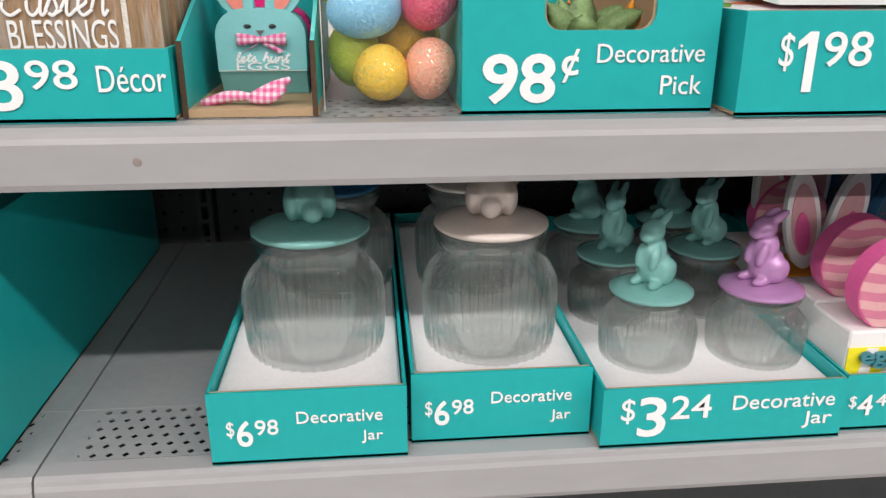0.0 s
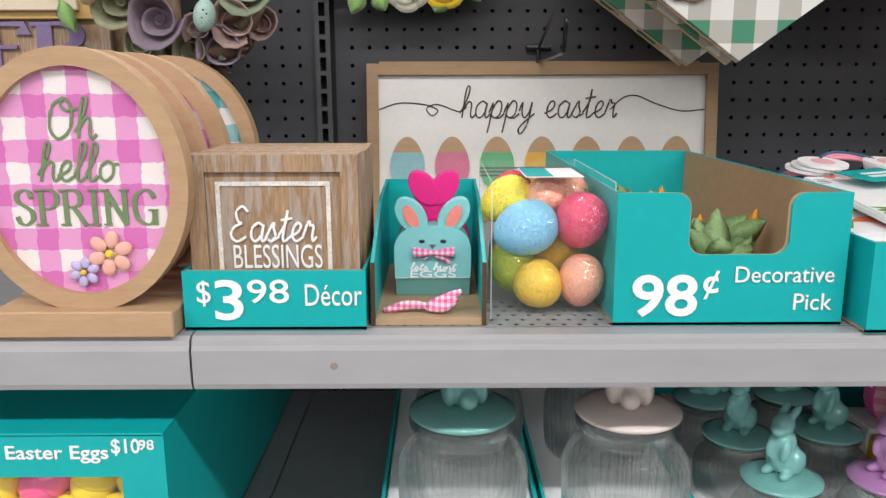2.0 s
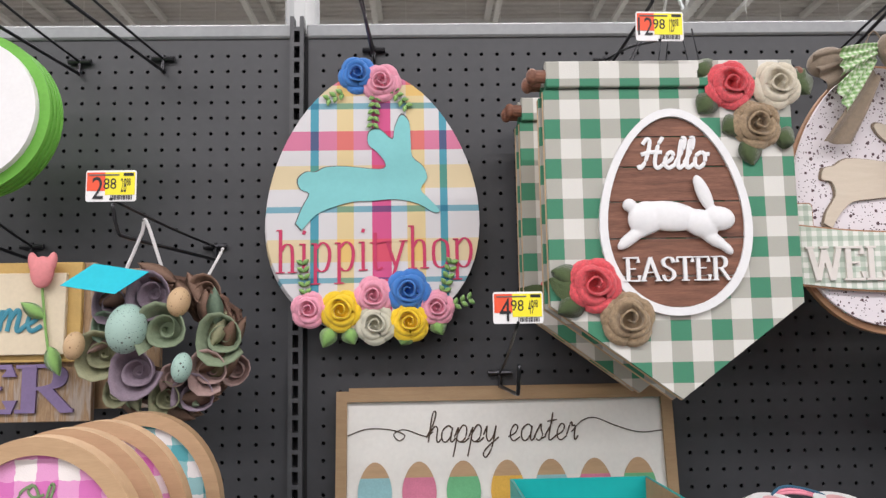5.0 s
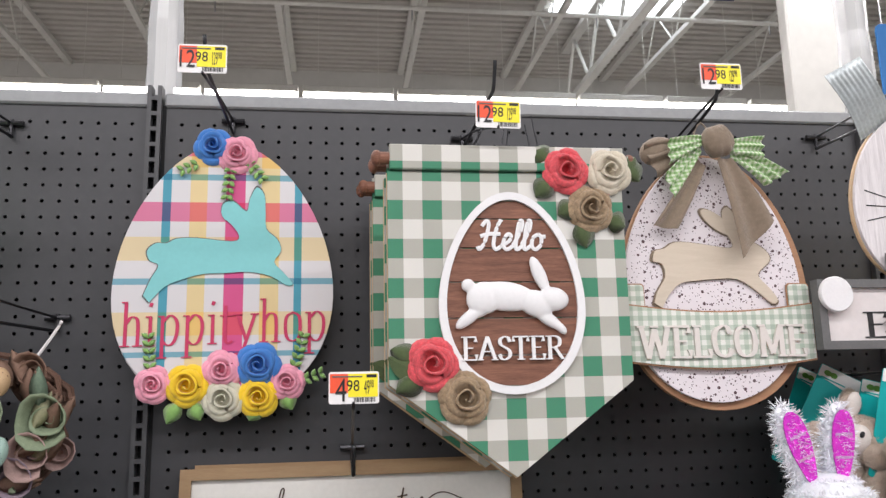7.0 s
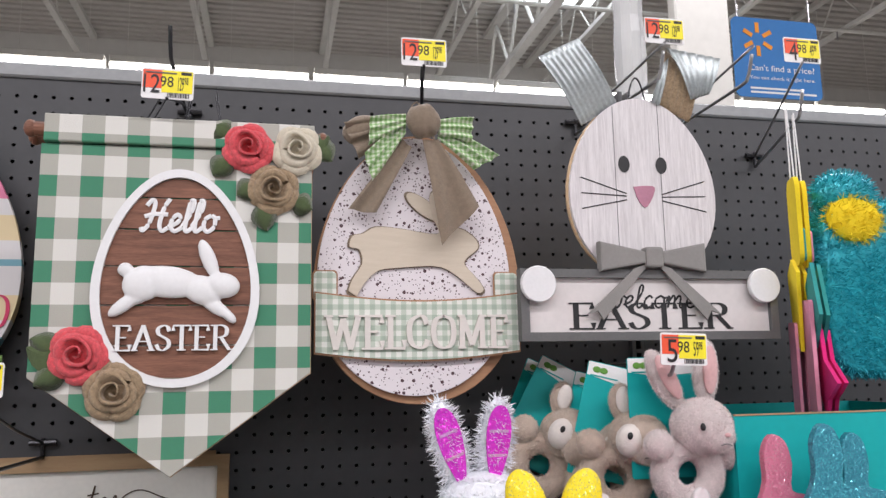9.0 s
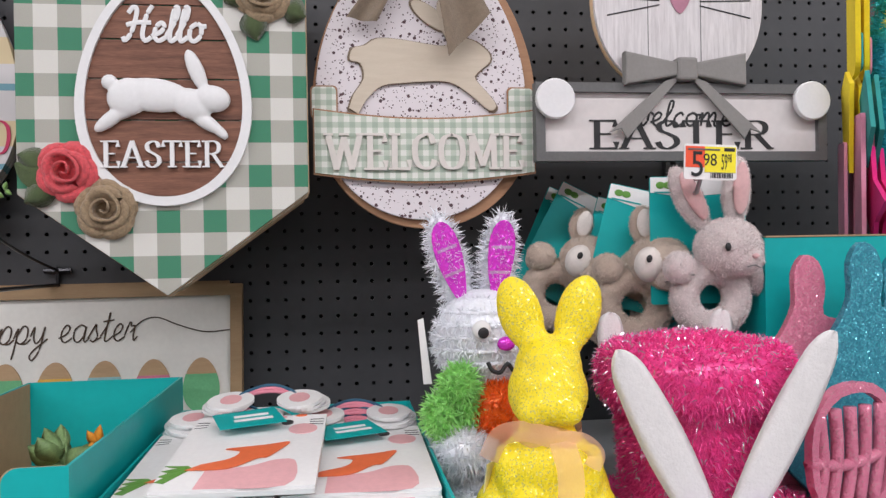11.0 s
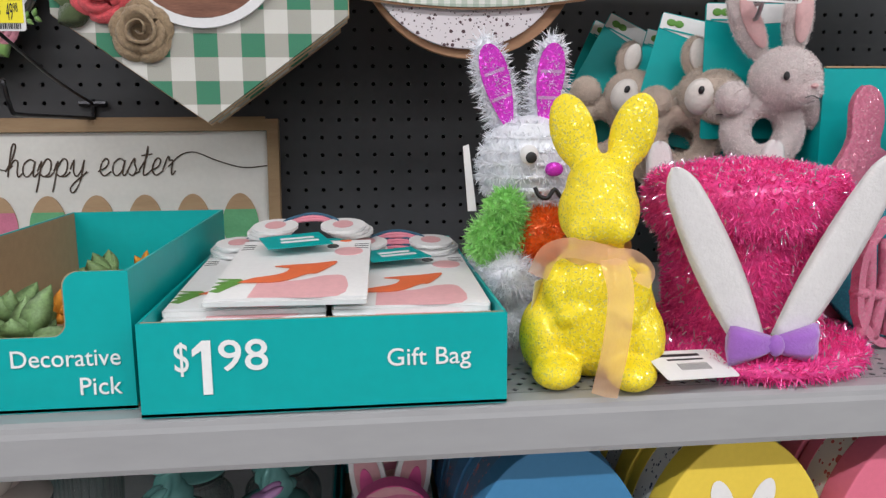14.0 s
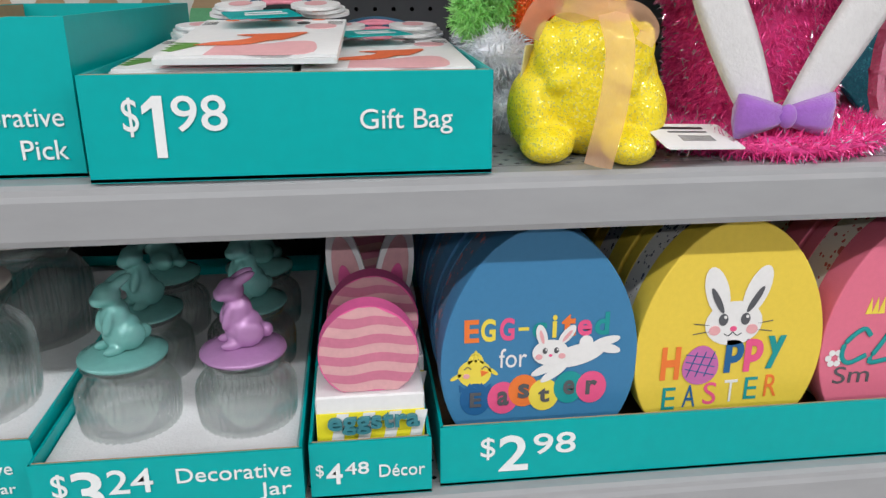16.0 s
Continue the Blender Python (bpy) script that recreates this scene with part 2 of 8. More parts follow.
TANX = woody("washed_timber", (0.44, 0.29, 0.165), (0.16, 0.09, 0.045), grain=(45, 40, 5), contrast=0.95, white=0.28)
PALE = woody("pale_timber_edge", (0.62, 0.45, 0.28), (0.5, 0.34, 0.2))
BROWN = woody("brown_stained_plank", (0.27, 0.12, 0.075), (0.1, 0.04, 0.026), grain=(5, 40, 60), contrast=0.9)
BEIGE = woody("beige_timber", (0.62, 0.54, 0.44), (0.52, 0.44, 0.34), grain=(8, 30, 60), contrast=0.5)
BARK = woody("bark_edge", (0.4, 0.22, 0.12), (0.28, 0.14, 0.08))
WASH = woody("white_washed_board", (0.76, 0.73, 0.74), (0.4, 0.37, 0.38), grain=(70, 60, 4), contrast=0.62)
CANVAS = mat("white_board", (0.75, 0.73, 0.69), 0.7, var=0.05, scale=20)
GREY = mat("grey_paint", (0.13, 0.13, 0.13), 0.55, var=0.12, scale=40)
GREYC = mat("grey_linen", (0.26, 0.25, 0.24), 0.85, var=0.08, bump=0.3, bscale=900)
INK = mat("brown_ink", (0.06, 0.035, 0.02), 0.6)
OLIVE = mat("olive_paint", (0.16, 0.24, 0.11), 0.7, var=0.15, scale=60)
G_PINK = gingham("pink_painted_check", (0.82, 0.76, 0.74), (0.72, 0.32, 0.56), (0.62, 0.16, 0.44), 0.0175, 0.005)
G_TEAL = gingham("teal_painted_check", (0.82, 0.8, 0.78), (0.3, 0.55, 0.56), (0.1, 0.4, 0.44), 0.0175, 0.005)
G_GREEN = gingham("green_woven_check", (0.68, 0.67, 0.63), (0.42, 0.415, 0.37), (0.06, 0.235, 0.14), 0.0265, phase=(0.2077, 0.615))
G_SAGE = gingham("sage_woven_check", (0.74, 0.75, 0.7), (0.52, 0.58, 0.5), (0.38, 0.46, 0.38), 0.0075)
G_BOW = gingham("green_ribbon_check", (0.7, 0.74, 0.63), (0.4, 0.54, 0.3), (0.2, 0.38, 0.13), 0.0035)
G_RIB = gingham("pink_ribbon_check", (0.85, 0.7, 0.75), (0.8, 0.32, 0.48), (0.75, 0.12, 0.32), 0.0025)
PLAID = plaid("pastel_plaid")
CORAL = mat("coral_burlap", (0.74, 0.1, 0.12), 0.95, var=0.4, scale=260, bump=1.0, bscale=600, sheen=0.3)
BURLAP = mat("tan_burlap", (0.36, 0.26, 0.16), 0.95, var=0.5, scale=260, bump=1.0, bscale=600, sheen=0.3)
BURLC = mat("cream_burlap", (0.66, 0.6, 0.48), 0.95, var=0.15, scale=200, bump=0.7, bscale=700, sheen=0.3)
TAUPE = mat("taupe_burlap", (0.24, 0.185, 0.135), 0.95, var=0.2, scale=150, bump=0.6, bscale=800, sheen=0.3)
LEAFD = mat("moss_felt", (0.07, 0.1, 0.04), 0.95, var=0.2, bump=0.4, bscale=500, sheen=0.3)
LEAFG = mat("green_felt", (0.25, 0.46, 0.13), 0.9, var=0.15, bump=0.4, bscale=500, sheen=0.3)
F_PINK = mat("pink_felt", (0.84, 0.36, 0.47), 0.95, var=0.1, bump=0.4, bscale=500, sheen=0.4)
F_BLUE = mat("blue_felt", (0.06, 0.22, 0.6), 0.95, var=0.1, bump=0.4, bscale=500, sheen=0.4)
F_YEL = mat("yellow_felt", (0.88, 0.6, 0.03), 0.95, var=0.1, bump=0.4, bscale=500, sheen=0.4)
F_CRM = mat("cream_felt", (0.62, 0.6, 0.48), 0.95, var=0.1, bump=0.4, bscale=500, sheen=0.4)
TURQ = mat("turquoise_paint", (0.22, 0.57, 0.58), 0.6, var=0.04)
MAGENTA = mat("magenta_paint", (0.8, 0.02, 0.25), 0.45, var=0.06)
SALMON = mat("salmon_paint", (0.8, 0.25, 0.2), 0.6)
SNOW = mat("white_plaster", (0.77, 0.77, 0.78), 0.5, var=0.04, scale=30, bump=0.1, bscale=80)
YGLIT = glitter("yellow_glitter", (0.9, 0.71, 0.008), (1.0, 0.86, 0.22), 900, 0.25, 0.16)
PGLIT = glitter("pink_glitter", (0.6, 0.17, 0.27), (0.9, 0.4, 0.5), amount=0.15)
BGLIT = glitter("teal_blue_glitter", (0.02, 0.2, 0.28), (0.1, 0.5, 0.6), amount=0.3)
PURPG = glitter("purple_foil", (0.48, 0.01, 0.46), (0.85, 0.06, 0.72), 900, 0.2, 0.5)
T_WHITE = mat("white_tinsel", (0.86, 0.88, 0.93), 0.3, 0.1, var=0.15, scale=200)
T_PINK = mat("pink_tinsel", (0.86, 0.075, 0.33), 0.26, 0.12, var=0.35, scale=260)
T_GREEN = mat("green_tinsel", (0.38, 0.78, 0.24), 0.3, 0.1, var=0.25, scale=200)
T_ORNG = mat("orange_tinsel", (0.9, 0.16, 0.02), 0.3, 0.2, var=0.2, scale=200)
T_BLUE = mat("turquoise_tinsel", (0.03, 0.42, 0.5), 0.25, 0.25, var=0.4, scale=200)
FELTW = mat("white_felt", (0.72, 0.7, 0.7), 0.95, var=0.06, bump=0.4, bscale=400, sheen=0.4)
FELTP = mat("purple_felt", (0.36, 0.14, 0.55), 0.95, var=0.1, bump=0.4, bscale=400, sheen=0.5)
PLUSH = mat("grey_plush", (0.6, 0.53, 0.52), 0.95, var=0.15, scale=120, bump=0.5, bscale=500, sheen=0.6)
PLUSHT = mat("tan_plush", (0.52, 0.42, 0.35), 0.95, var=0.15, scale=120, bump=0.5, bscale=500, sheen=0.6)
PLUSHW = mat("white_plush", (0.74, 0.68, 0.64), 0.95, var=0.08, bump=0.5, bscale=500, sheen=0.6)
PLUSHP = mat("pink_plush", (0.68, 0.42, 0.42), 0.95, var=0.1, bump=0.4, bscale=500, sheen=0.6)
ORGANZA = thin_film("peach_organza", (0.95, 0.55, 0.32), 0.6, 0.62)
WRAP = thin_film("clear_wrap", (0.8, 0.82, 0.84), 0.2, 0.55)
ACRYL = thin_film("clear_acrylic", (0.9, 0.92, 0.93), 0.06, 0.985)
ROOF = mat("white_roof_deck", (0.5, 0.48, 0.45), 0.6, var=0.08, scale=1.0)
STEEL = mat("white_joist_paint", (0.62, 0.61, 0.58), 0.5, var=0.08, scale=3)
WALLP = mat("store_wall_paint", (0.55, 0.54, 0.52), 0.8, var=0.06, scale=1.0)
FLOORM = mat("polished_concrete", (0.4, 0.38, 0.36), 0.3, var=0.12, scale=2.0)
TUBE = mat("lit_tube", (1.0, 0.97, 0.92), 0.5, var=0.0, emit=9.0)
SKYL = mat("skylight_glow", (0.9, 0.95, 1.0), 0.5, var=0.0, emit=3.5)
SIGNB = mat("blue_sign", (0.03, 0.2, 0.55), 0.5, var=0.05)
ORANGE = mat("orange_print", (0.9, 0.33, 0.02), 0.5, var=0.05)
SPECK = speckled("speckled_white", (0.72, 0.67, 0.7), (0.085, 0.045, 0.055), 150, 0.4)
GALV = mat("galvanised_sheet", (0.5, 0.55, 0.56), 0.35, 0.6, var=0.25, scale=30)


# ---- mesh helpers ----
def part(name, bm, material, parent=None, label="", smooth=False):
    if isinstance(bm, bpy.types.Mesh):
        me = bm
    else:
        bmesh.ops.recalc_face_normals(bm, faces=bm.faces)
        me = bpy.data.meshes.new(name)
        bm.to_mesh(me)
        bm.free()
    if smooth:
        me.shade_smooth()
    me.materials.clear()
    me.materials.append(material)
    ob = new(name, me)
    ob.parent = parent
    if label:
        tagged(ob, label)
    return ob


SKEW = 0.023  # the plan's x axis runs this much askew for each metre out from the pegboard


def thing(name, at, label, category, group="", turn=(0, 0, 0), size=1.0):
    e = new(name)
    e.empty_display_size = 0.03
    e.matrix_world = pose(at[0] + (SKEW * at[1] if -1 < at[1] < 0 else 0.0), at[1], at[2], *turn) @ Matrix.Scale(size, 4)
    return tagged(e, label, category, group)


def setting(name, bm, material, label="", smooth=False):
    return tagged(part(name, bm, material, None, label, smooth), kind="structure")


def block(x0, x1, y0, y1, z0, z1, bevel=0.0, seg=1, bm=None):
    b = bmesh.new()
    bmesh.ops.create_cube(b, size=1, matrix=Matrix.LocRotScale(((x0 + x1) / 2, (y0 + y1) / 2, (z0 + z1) / 2), None, (abs(x1 - x0), abs(y1 - y0), abs(z1 - z0))))
    if bevel:
        bmesh.ops.bevel(b, geom=b.edges[:], offset=bevel, segments=seg, affect="EDGES", profile=0.5)
    return merge(bm, b)


def merge(bm, b, m=None):
    if m is not None:
        b.transform(m)
    if bm is None:
        return b
    me = bpy.data.meshes.new("tmp")
    b.to_mesh(me)
    b.free()
    bm.from_mesh(me)
    bpy.data.meshes.remove(me)
    return bm


def prism(outline, y0, y1, bevel=0.0, bm=None):
    """An outline in x and z, pushed from y0 to y1."""
    b = bmesh.new()
    f = b.faces.new([b.verts.new((x, y0, z)) for x, z in outline])
    r = bmesh.ops.extrude_face_region(b, geom=[f])
    for v in r["geom"]:
        if isinstance(v, bmesh.types.BMVert):
            v.co.y = y1
    bmesh.ops.recalc_face_normals(b, faces=b.faces)
    if bevel:
        bmesh.ops.bevel(b, geom=[e for e in b.edges if abs(e.verts[0].co.y - e.verts[1].co.y) < 1e-6], offset=bevel, segments=2, affect="EDGES", profile=0.5)
    return merge(bm, b)


def ring(outer, inner, y0, y1, bm=None):
    """A flat frame between two outlines with as many points each."""
    b = bmesh.new()
    n = len(outer)
    rows = [[b.verts.new((x, y, z)) for x, z in o] for o, y in ((outer, y0), (outer, y1), (inner, y1), (inner, y0))]
    for k in range(4):
        for i in range(n):
            b.faces.new((rows[k][i], rows[k][(i + 1) % n], rows[(k + 1) % 4][(i + 1) % n], rows[(k + 1) % 4][i]))
    return merge(bm, b)


def egg(cx, zb, zt, hw, n=48, k=0.16, grow=0.0):
    c, h = (zb + zt) / 2, (zt - zb) / 2 + grow
    return [(cx + (hw + grow) * math.cos(a) * (1 - k * math.sin(a)) , c + h * math.sin(a)) for a in (2 * math.pi * i / n for i in range(n))]


def rect(x0, x1, z0, z1):
    return [(x0, z0), (x1, z0), (x1, z1), (x0, z1)]


def rounded(x0, x1, z0, z1, r, n=5):
    out = []
    for cx, cz, a0 in ((x1 - r, z0 + r, -90), (x1 - r, z1 - r, 0), (x0 + r, z1 - r, 90), (x0 + r, z0 + r, 180)):
        out += [(cx + r * math.cos(radians(a0 + 90 * i / n)), cz + r * math.sin(radians(a0 + 90 * i / n))) for i in range(n + 1)]
    return out


def lathe(profile, n=32, at=(0, 0, 0), flute=0.0, flutes=0, span=None, bm=None):
    b = bmesh.new()
    rows = []
    for i, (r, z) in enumerate(profile):
        row = []
        for j in range(n):
            a = 2 * math.pi * j / n
            rr = r + (flute * abs(math.cos(a * flutes / 2)) if span and span[0] <= i <= span[1] else 0)
            row.append(b.verts.new((at[0] + rr * math.cos(a), at[1] + rr * math.sin(a), at[2] + z)))
        rows.append(row)
    for p, q in zip(rows, rows[1:]):
        for j in range(n):
            b.faces.new((p[j], p[(j + 1) % n], q[(j + 1) % n], q[j]))
    for row in (rows[0], rows[-1]):
        if (row[0].co - row[n // 2].co).length > 1e-5:
            b.faces.new(row)
    bmesh.ops.remove_doubles(b, verts=b.verts, dist=1e-6)
    return merge(bm, b)


def tube(points, r, n=8, bm=None):
    b = bmesh.new()
    pts = [Vector(p) for p in points]
    rows = []
    for i, p in enumerate(pts):
        d = (pts[min(i + 1, len(pts) - 1)] - pts[max(i - 1, 0)]).normalized()
        up = Vector((0, 0, 1)) if abs(d.z) < 0.9 else Vector((1, 0, 0))
        u = d.cross(up).normalized()
        w = u.cross(d)
        rr = r[i] if isinstance(r, (list, tuple)) else r
        rows.append([b.verts.new(p + rr * (math.cos(2 * math.pi * j / n) * u + math.sin(2 * math.pi * j / n) * w)) for j in range(n)])
    for p, q in zip(rows, rows[1:]):
        for j in range(n):
            b.faces.new((p[j], p[(j + 1) % n], q[(j + 1) % n], q[j]))
    b.faces.new(rows[0])
    b.faces.new(rows[-1])
    return merge(bm, b)


def ball(c, r, rot=(0, 0, 0), u=20, v=14, bm=None):
    b = bmesh.new()
    bmesh.ops.create_uvsphere(b, u_segments=u, v_segments=v, radius=1)
    rr = r if isinstance(r, (tuple, list)) else (r, r, r)
    b.transform(pose(*c, *rot) @ Matrix.Diagonal((*rr, 1)))
    return merge(bm, b)


def smooth_line(points, steps=6):
    """A Catmull-Rom line through the points."""
    p = [Vector(q) for q in points]
    p = [2 * p[0] - p[1]] + p + [2 * p[-1] - p[-2]]
    out = []
    for i in range(1, len(p) - 2):
        for s in range(steps):
            t = s / steps
            a, b, c, d = p[i - 1:i + 3]
            out.append(0.5 * (2 * b + (c - a) * t + (2 * a - 5 * b + 4 * c - d) * t * t + (3 * b - a - 3 * c + d) * t ** 3))
    return out + [p[-2]]


def text(body, x0, x1, z0, z1, y, material, parent, name="lettering", deep=0.0008, shear=0.0, bold=0.0, spacing=1.0, tilt=0.0):
    """Lettering in the built-in font, fitted to a box on a plane that faces the walker."""
    cu = bpy.data.curves.new("letters", "FONT")
    cu.body, cu.size, cu.extrude, cu.shear, cu.offset, cu.space_character = body, 1.0, 0.001, shear, bold, spacing
    cu.resolution_u = 4
    tmp = bpy.data.objects.new("letters", cu)
    me = bpy.data.meshes.new_from_object(tmp)
    bpy.data.objects.remove(tmp)
    co = np.empty(len(me.vertices) * 3)
    me.vertices.foreach_get("co", co)
    co = co.reshape(-1, 3)
    lo, hi = co.min(0), co.max(0)
    u = (co - lo) / np.maximum(hi - lo, 1e-9)
    out = np.stack([x0 + u[:, 0] * (x1 - x0), y - u[:, 2] * deep, z0 + u[:, 1] * (z1 - z0) + tilt * (u[:, 0] - 0.5)], 1)
    me.vertices.foreach_set("co", out.ravel())
    me.update()
    return part(name, me, material, parent)


def bars(x0, x1, z0, z1, y, material, parent, n, vertical=False, name="small_print"):
    """Print too small to read, as bars."""
    bm = bmesh.new()
    for i in range(n):
        if vertical:
            w = (x1 - x0) / n
            block(x0 + i * w, x0 + i * w + w * (0.35 + 0.3 * ((i * 7) % 3) / 2), y - 0.0006, y, z0, z1, bm=bm)
        else:
            h = (z1 - z0) / n
            block(x0, x1 - (x1 - x0) * 0.2 * ((i * 5) % 3) / 2, y - 0.0006, y, z0 + i * h, z0 + i * h + h * 0.5, bm=bm)
    return part(name, bm, material, parent)


def petal_sheet(bm, c, a, r0, r1, half, h0, h1, curl):
    """One cupped petal of a flower that faces the walker, added to bm."""
    rows = []
    for i in range(5):
        u = i / 4
        row = []
        for j in range(7):
            v = j / 3 - 1
            rr = r0 + (r1 - r0) * u * (1 - 0.22 * v * v)
            b = a + v * half * (0.75 + 0.25 * u)
            h = h0 + (h1 - h0) * math.sin(min(1.0, u * 0.8) * math.pi / 2) - curl * max(0, u - 0.6) ** 2 * 6 - 0.12 * r1 * v * v
            row.append(bm.verts.new((c[0] + rr * math.cos(b), c[1] - h, c[2] + rr * math.sin(b))))
        rows.append(row)
    for p, q in zip(rows, rows[1:]):
        for j in range(6):
            bm.faces.new((p[j], p[j + 1], q[j + 1], q[j]))


def rose(parent, c, r, material, turns=3.2, name="rose", depth=None, cup=False):
    """A cloth rose that faces the walker: a wound heart in rings of cupped petals; cup: a funnel of curled shavings."""
    bm = bmesh.new()
    d = depth or r * 0.75
    ph = random.random() * 6.28
    n = int(turns * 14)
    rows = []
    top = 0.95 if cup else 0.46
    for i in range(n + 1):
        t = i / n
        a = ph + t * turns * 2 * math.pi * (1.0 if cup else 0.55)
        rr = r * (0.07 + top * t) * (1 + 0.07 * math.sin(a * 2.7))
        lift = d * ((0.35 + 0.6 * t) if cup else (1 - 0.2 * t)) * (1 + 0.09 * math.sin(a * 3.1))
        ca, sa = math.cos(a), math.sin(a)
        ring4 = ((rr * 0.55, lift * 0.25), (rr * 0.85, lift * 0.7), (rr, lift), (rr * 1.04, lift * 0.97)) if cup else ((rr * 0.85, 0.0), (rr * 0.92, lift * 0.8), (rr * 1.03, lift), (rr * 1.12 + r * 0.03, lift * 0.86))
        rows.append([bm.verts.new((c[0] + ca * q, c[1] - h, c[2] + sa * q)) for q, h in ring4])
    for p, q in zip(rows, rows[1:]):
        for j in range(3):
            bm.faces.new((p[j], p[j + 1], q[j + 1], q[j]))
    if not cup:
        petals = []
        for k in range(3):
            petals.append(bmesh.new())
            petal_sheet(petals[-1], c, ph + k * 2.09 + random.uniform(-0.2, 0.2), r * 0.3, r * 0.8, 1.15, d * 0.2, d * 0.82, d * 0.5)
        for k in range(5):
            petals.append(bmesh.new())
            petal_sheet(petals[-1], c, ph + 0.5 + k * 1.257 + random.uniform(-0.15, 0.15), r * 0.45, r * 1.06, 0.78, d * 0.05, d * 0.5, d * 0.5)
    disc = bmesh.new()
    bmesh.ops.create_circle(disc, cap_ends=True, radius=r * (0.5 if cup else 0.9), segments=18, matrix=Matrix.Translation((c[0], c[1] - d * 0.1, c[2])) @ Matrix.Rotation(radians(90), 4, "X"))
    merge(bm, disc)
    heart = part(name, bm, material, parent, smooth=True)
    if not cup:
        for b in petals:
            part("petal", b, material, heart, smooth=True)
    return heart


def leaf(parent, base, tip, w, material, bend=0.004, name="leaf"):
    """A bent pointed leaf of real thickness between two points."""
    b, t = Vector(base), Vector(tip)
    d = t - b
    side = d.cross(Vector((0, 1, 0)))
    side = side.normalized() if side.length > 1e-6 else Vector((1, 0, 0))
    bm = bmesh.new()
    rows = []
    for i in range(7):
        s = i / 6
        hw = w * math.sin(math.pi * min(1, s * 0.96 + 0.04)) ** 0.8 * (1.15 - 0.4 * s)
        p = b + d * s + Vector((0, -bend * math.sin(math.pi * s), 0))
        rows.append([bm.verts.new(q) for q in (p - side * hw + Vector((0, 0.1 * w, 0)), p + Vector((0, -0.1 * w, 0)), p + side * hw + Vector((0, 0.1 * w, 0)), p + Vector((0, 0.05 * w, 0)))])
    for p, q in zip(rows, rows[1:]):
        for j in range(4):
            bm.faces.new((p[j], p[(j + 1) % 4], q[(j + 1) % 4], q[j]))
    return part(name, bm, material, parent, smooth=True)


def fringe(name, sources, count, length, width, material, parent, droop=0.2, seed=1, label="", lie=0.0, lift=0.0):
    """Tinsel or pile: thin strips standing off the faces of the given meshes."""
    rng = np.random.default_rng(seed)
    tris, areas = [], []
    for ob in sources:
        me = ob.data
        me.calc_loop_triangles()
        for t in me.loop_triangles:
            a, b, c = (np.array(me.vertices[i].co) for i in t.vertices)
            tris.append((a, b, c))
            areas.append(np.linalg.norm(np.cross(b - a, c - a)))
    areas = np.array(areas)
    pick = rng.choice(len(tris), count, p=areas / areas.sum())
    T = np.array([tris[i] for i in pick])
    u, v = rng.random(count), rng.random(count)
    flip = u + v > 1
    u[flip], v[flip] = 1 - u[flip], 1 - v[flip]
    P = T[:, 0] + u[:, None] * (T[:, 1] - T[:, 0]) + v[:, None] * (T[:, 2] - T[:, 0])
    N = np.cross(T[:, 1] - T[:, 0], T[:, 2] - T[:, 0])
    N /= np.linalg.norm(N, axis=1)[:, None] + 1e-12
    J = rng.normal(size=(count, 3))
    d = N * (1 - lie) + 0.55 * J * (1 - 0.3 * lie) + np.array([0, 0, -droop])
    d /= np.linalg.norm(d, axis=1)[:, None]
    L = length * rng.uniform(0.6, 1.15, count)[:, None]
    s = np.cross(d, rng.normal(size=(count, 3)))
    s /= np.linalg.norm(s, axis=1)[:, None] + 1e-12
    P = P + N * lift
    mid, end = P + d * L * 0.55, P + d * L + np.array([0, 0, -droop]) * L * 0.4
    V = np.stack([P - s * width, P + s * width, mid + s * width, mid - s * width, end], 1).reshape(-1, 3)
    k = np.arange(count)[:, None] * 5
    F = [list(q) for q in np.concatenate([k, k + 1, k + 2, k + 3], 1)] + [list(q) for q in np.concatenate([k + 3, k + 2, k + 4], 1)]
    me = bpy.data.meshes.new(name)
    me.from_pydata(V.tolist(), [], F)
    ob = part(name, me, material, parent, label)
    return tagged(ob, kind="stuff")


def fused(name, bm, voxel, material, parent, smooth=8):
    """Overlapping bodies fused into one skin."""
    me = bpy.data.meshes.new(name)
    bm.to_mesh(me)
    bm.free()
    tmp = new("tmp_fuse", me)
    r = tmp.modifiers.new("r", "REMESH")
    r.mode, r.voxel_size = "VOXEL", voxel
    s = tmp.modifiers.new("s", "SMOOTH")
    s.factor, s.iterations = 0.5, smooth
    out = bpy.data.meshes.new_from_object(tmp.evaluated_get(bpy.context.evaluated_depsgraph_get()))
    bpy.data.objects.remove(tmp)
    return part(name, out, material, parent, smooth=True)


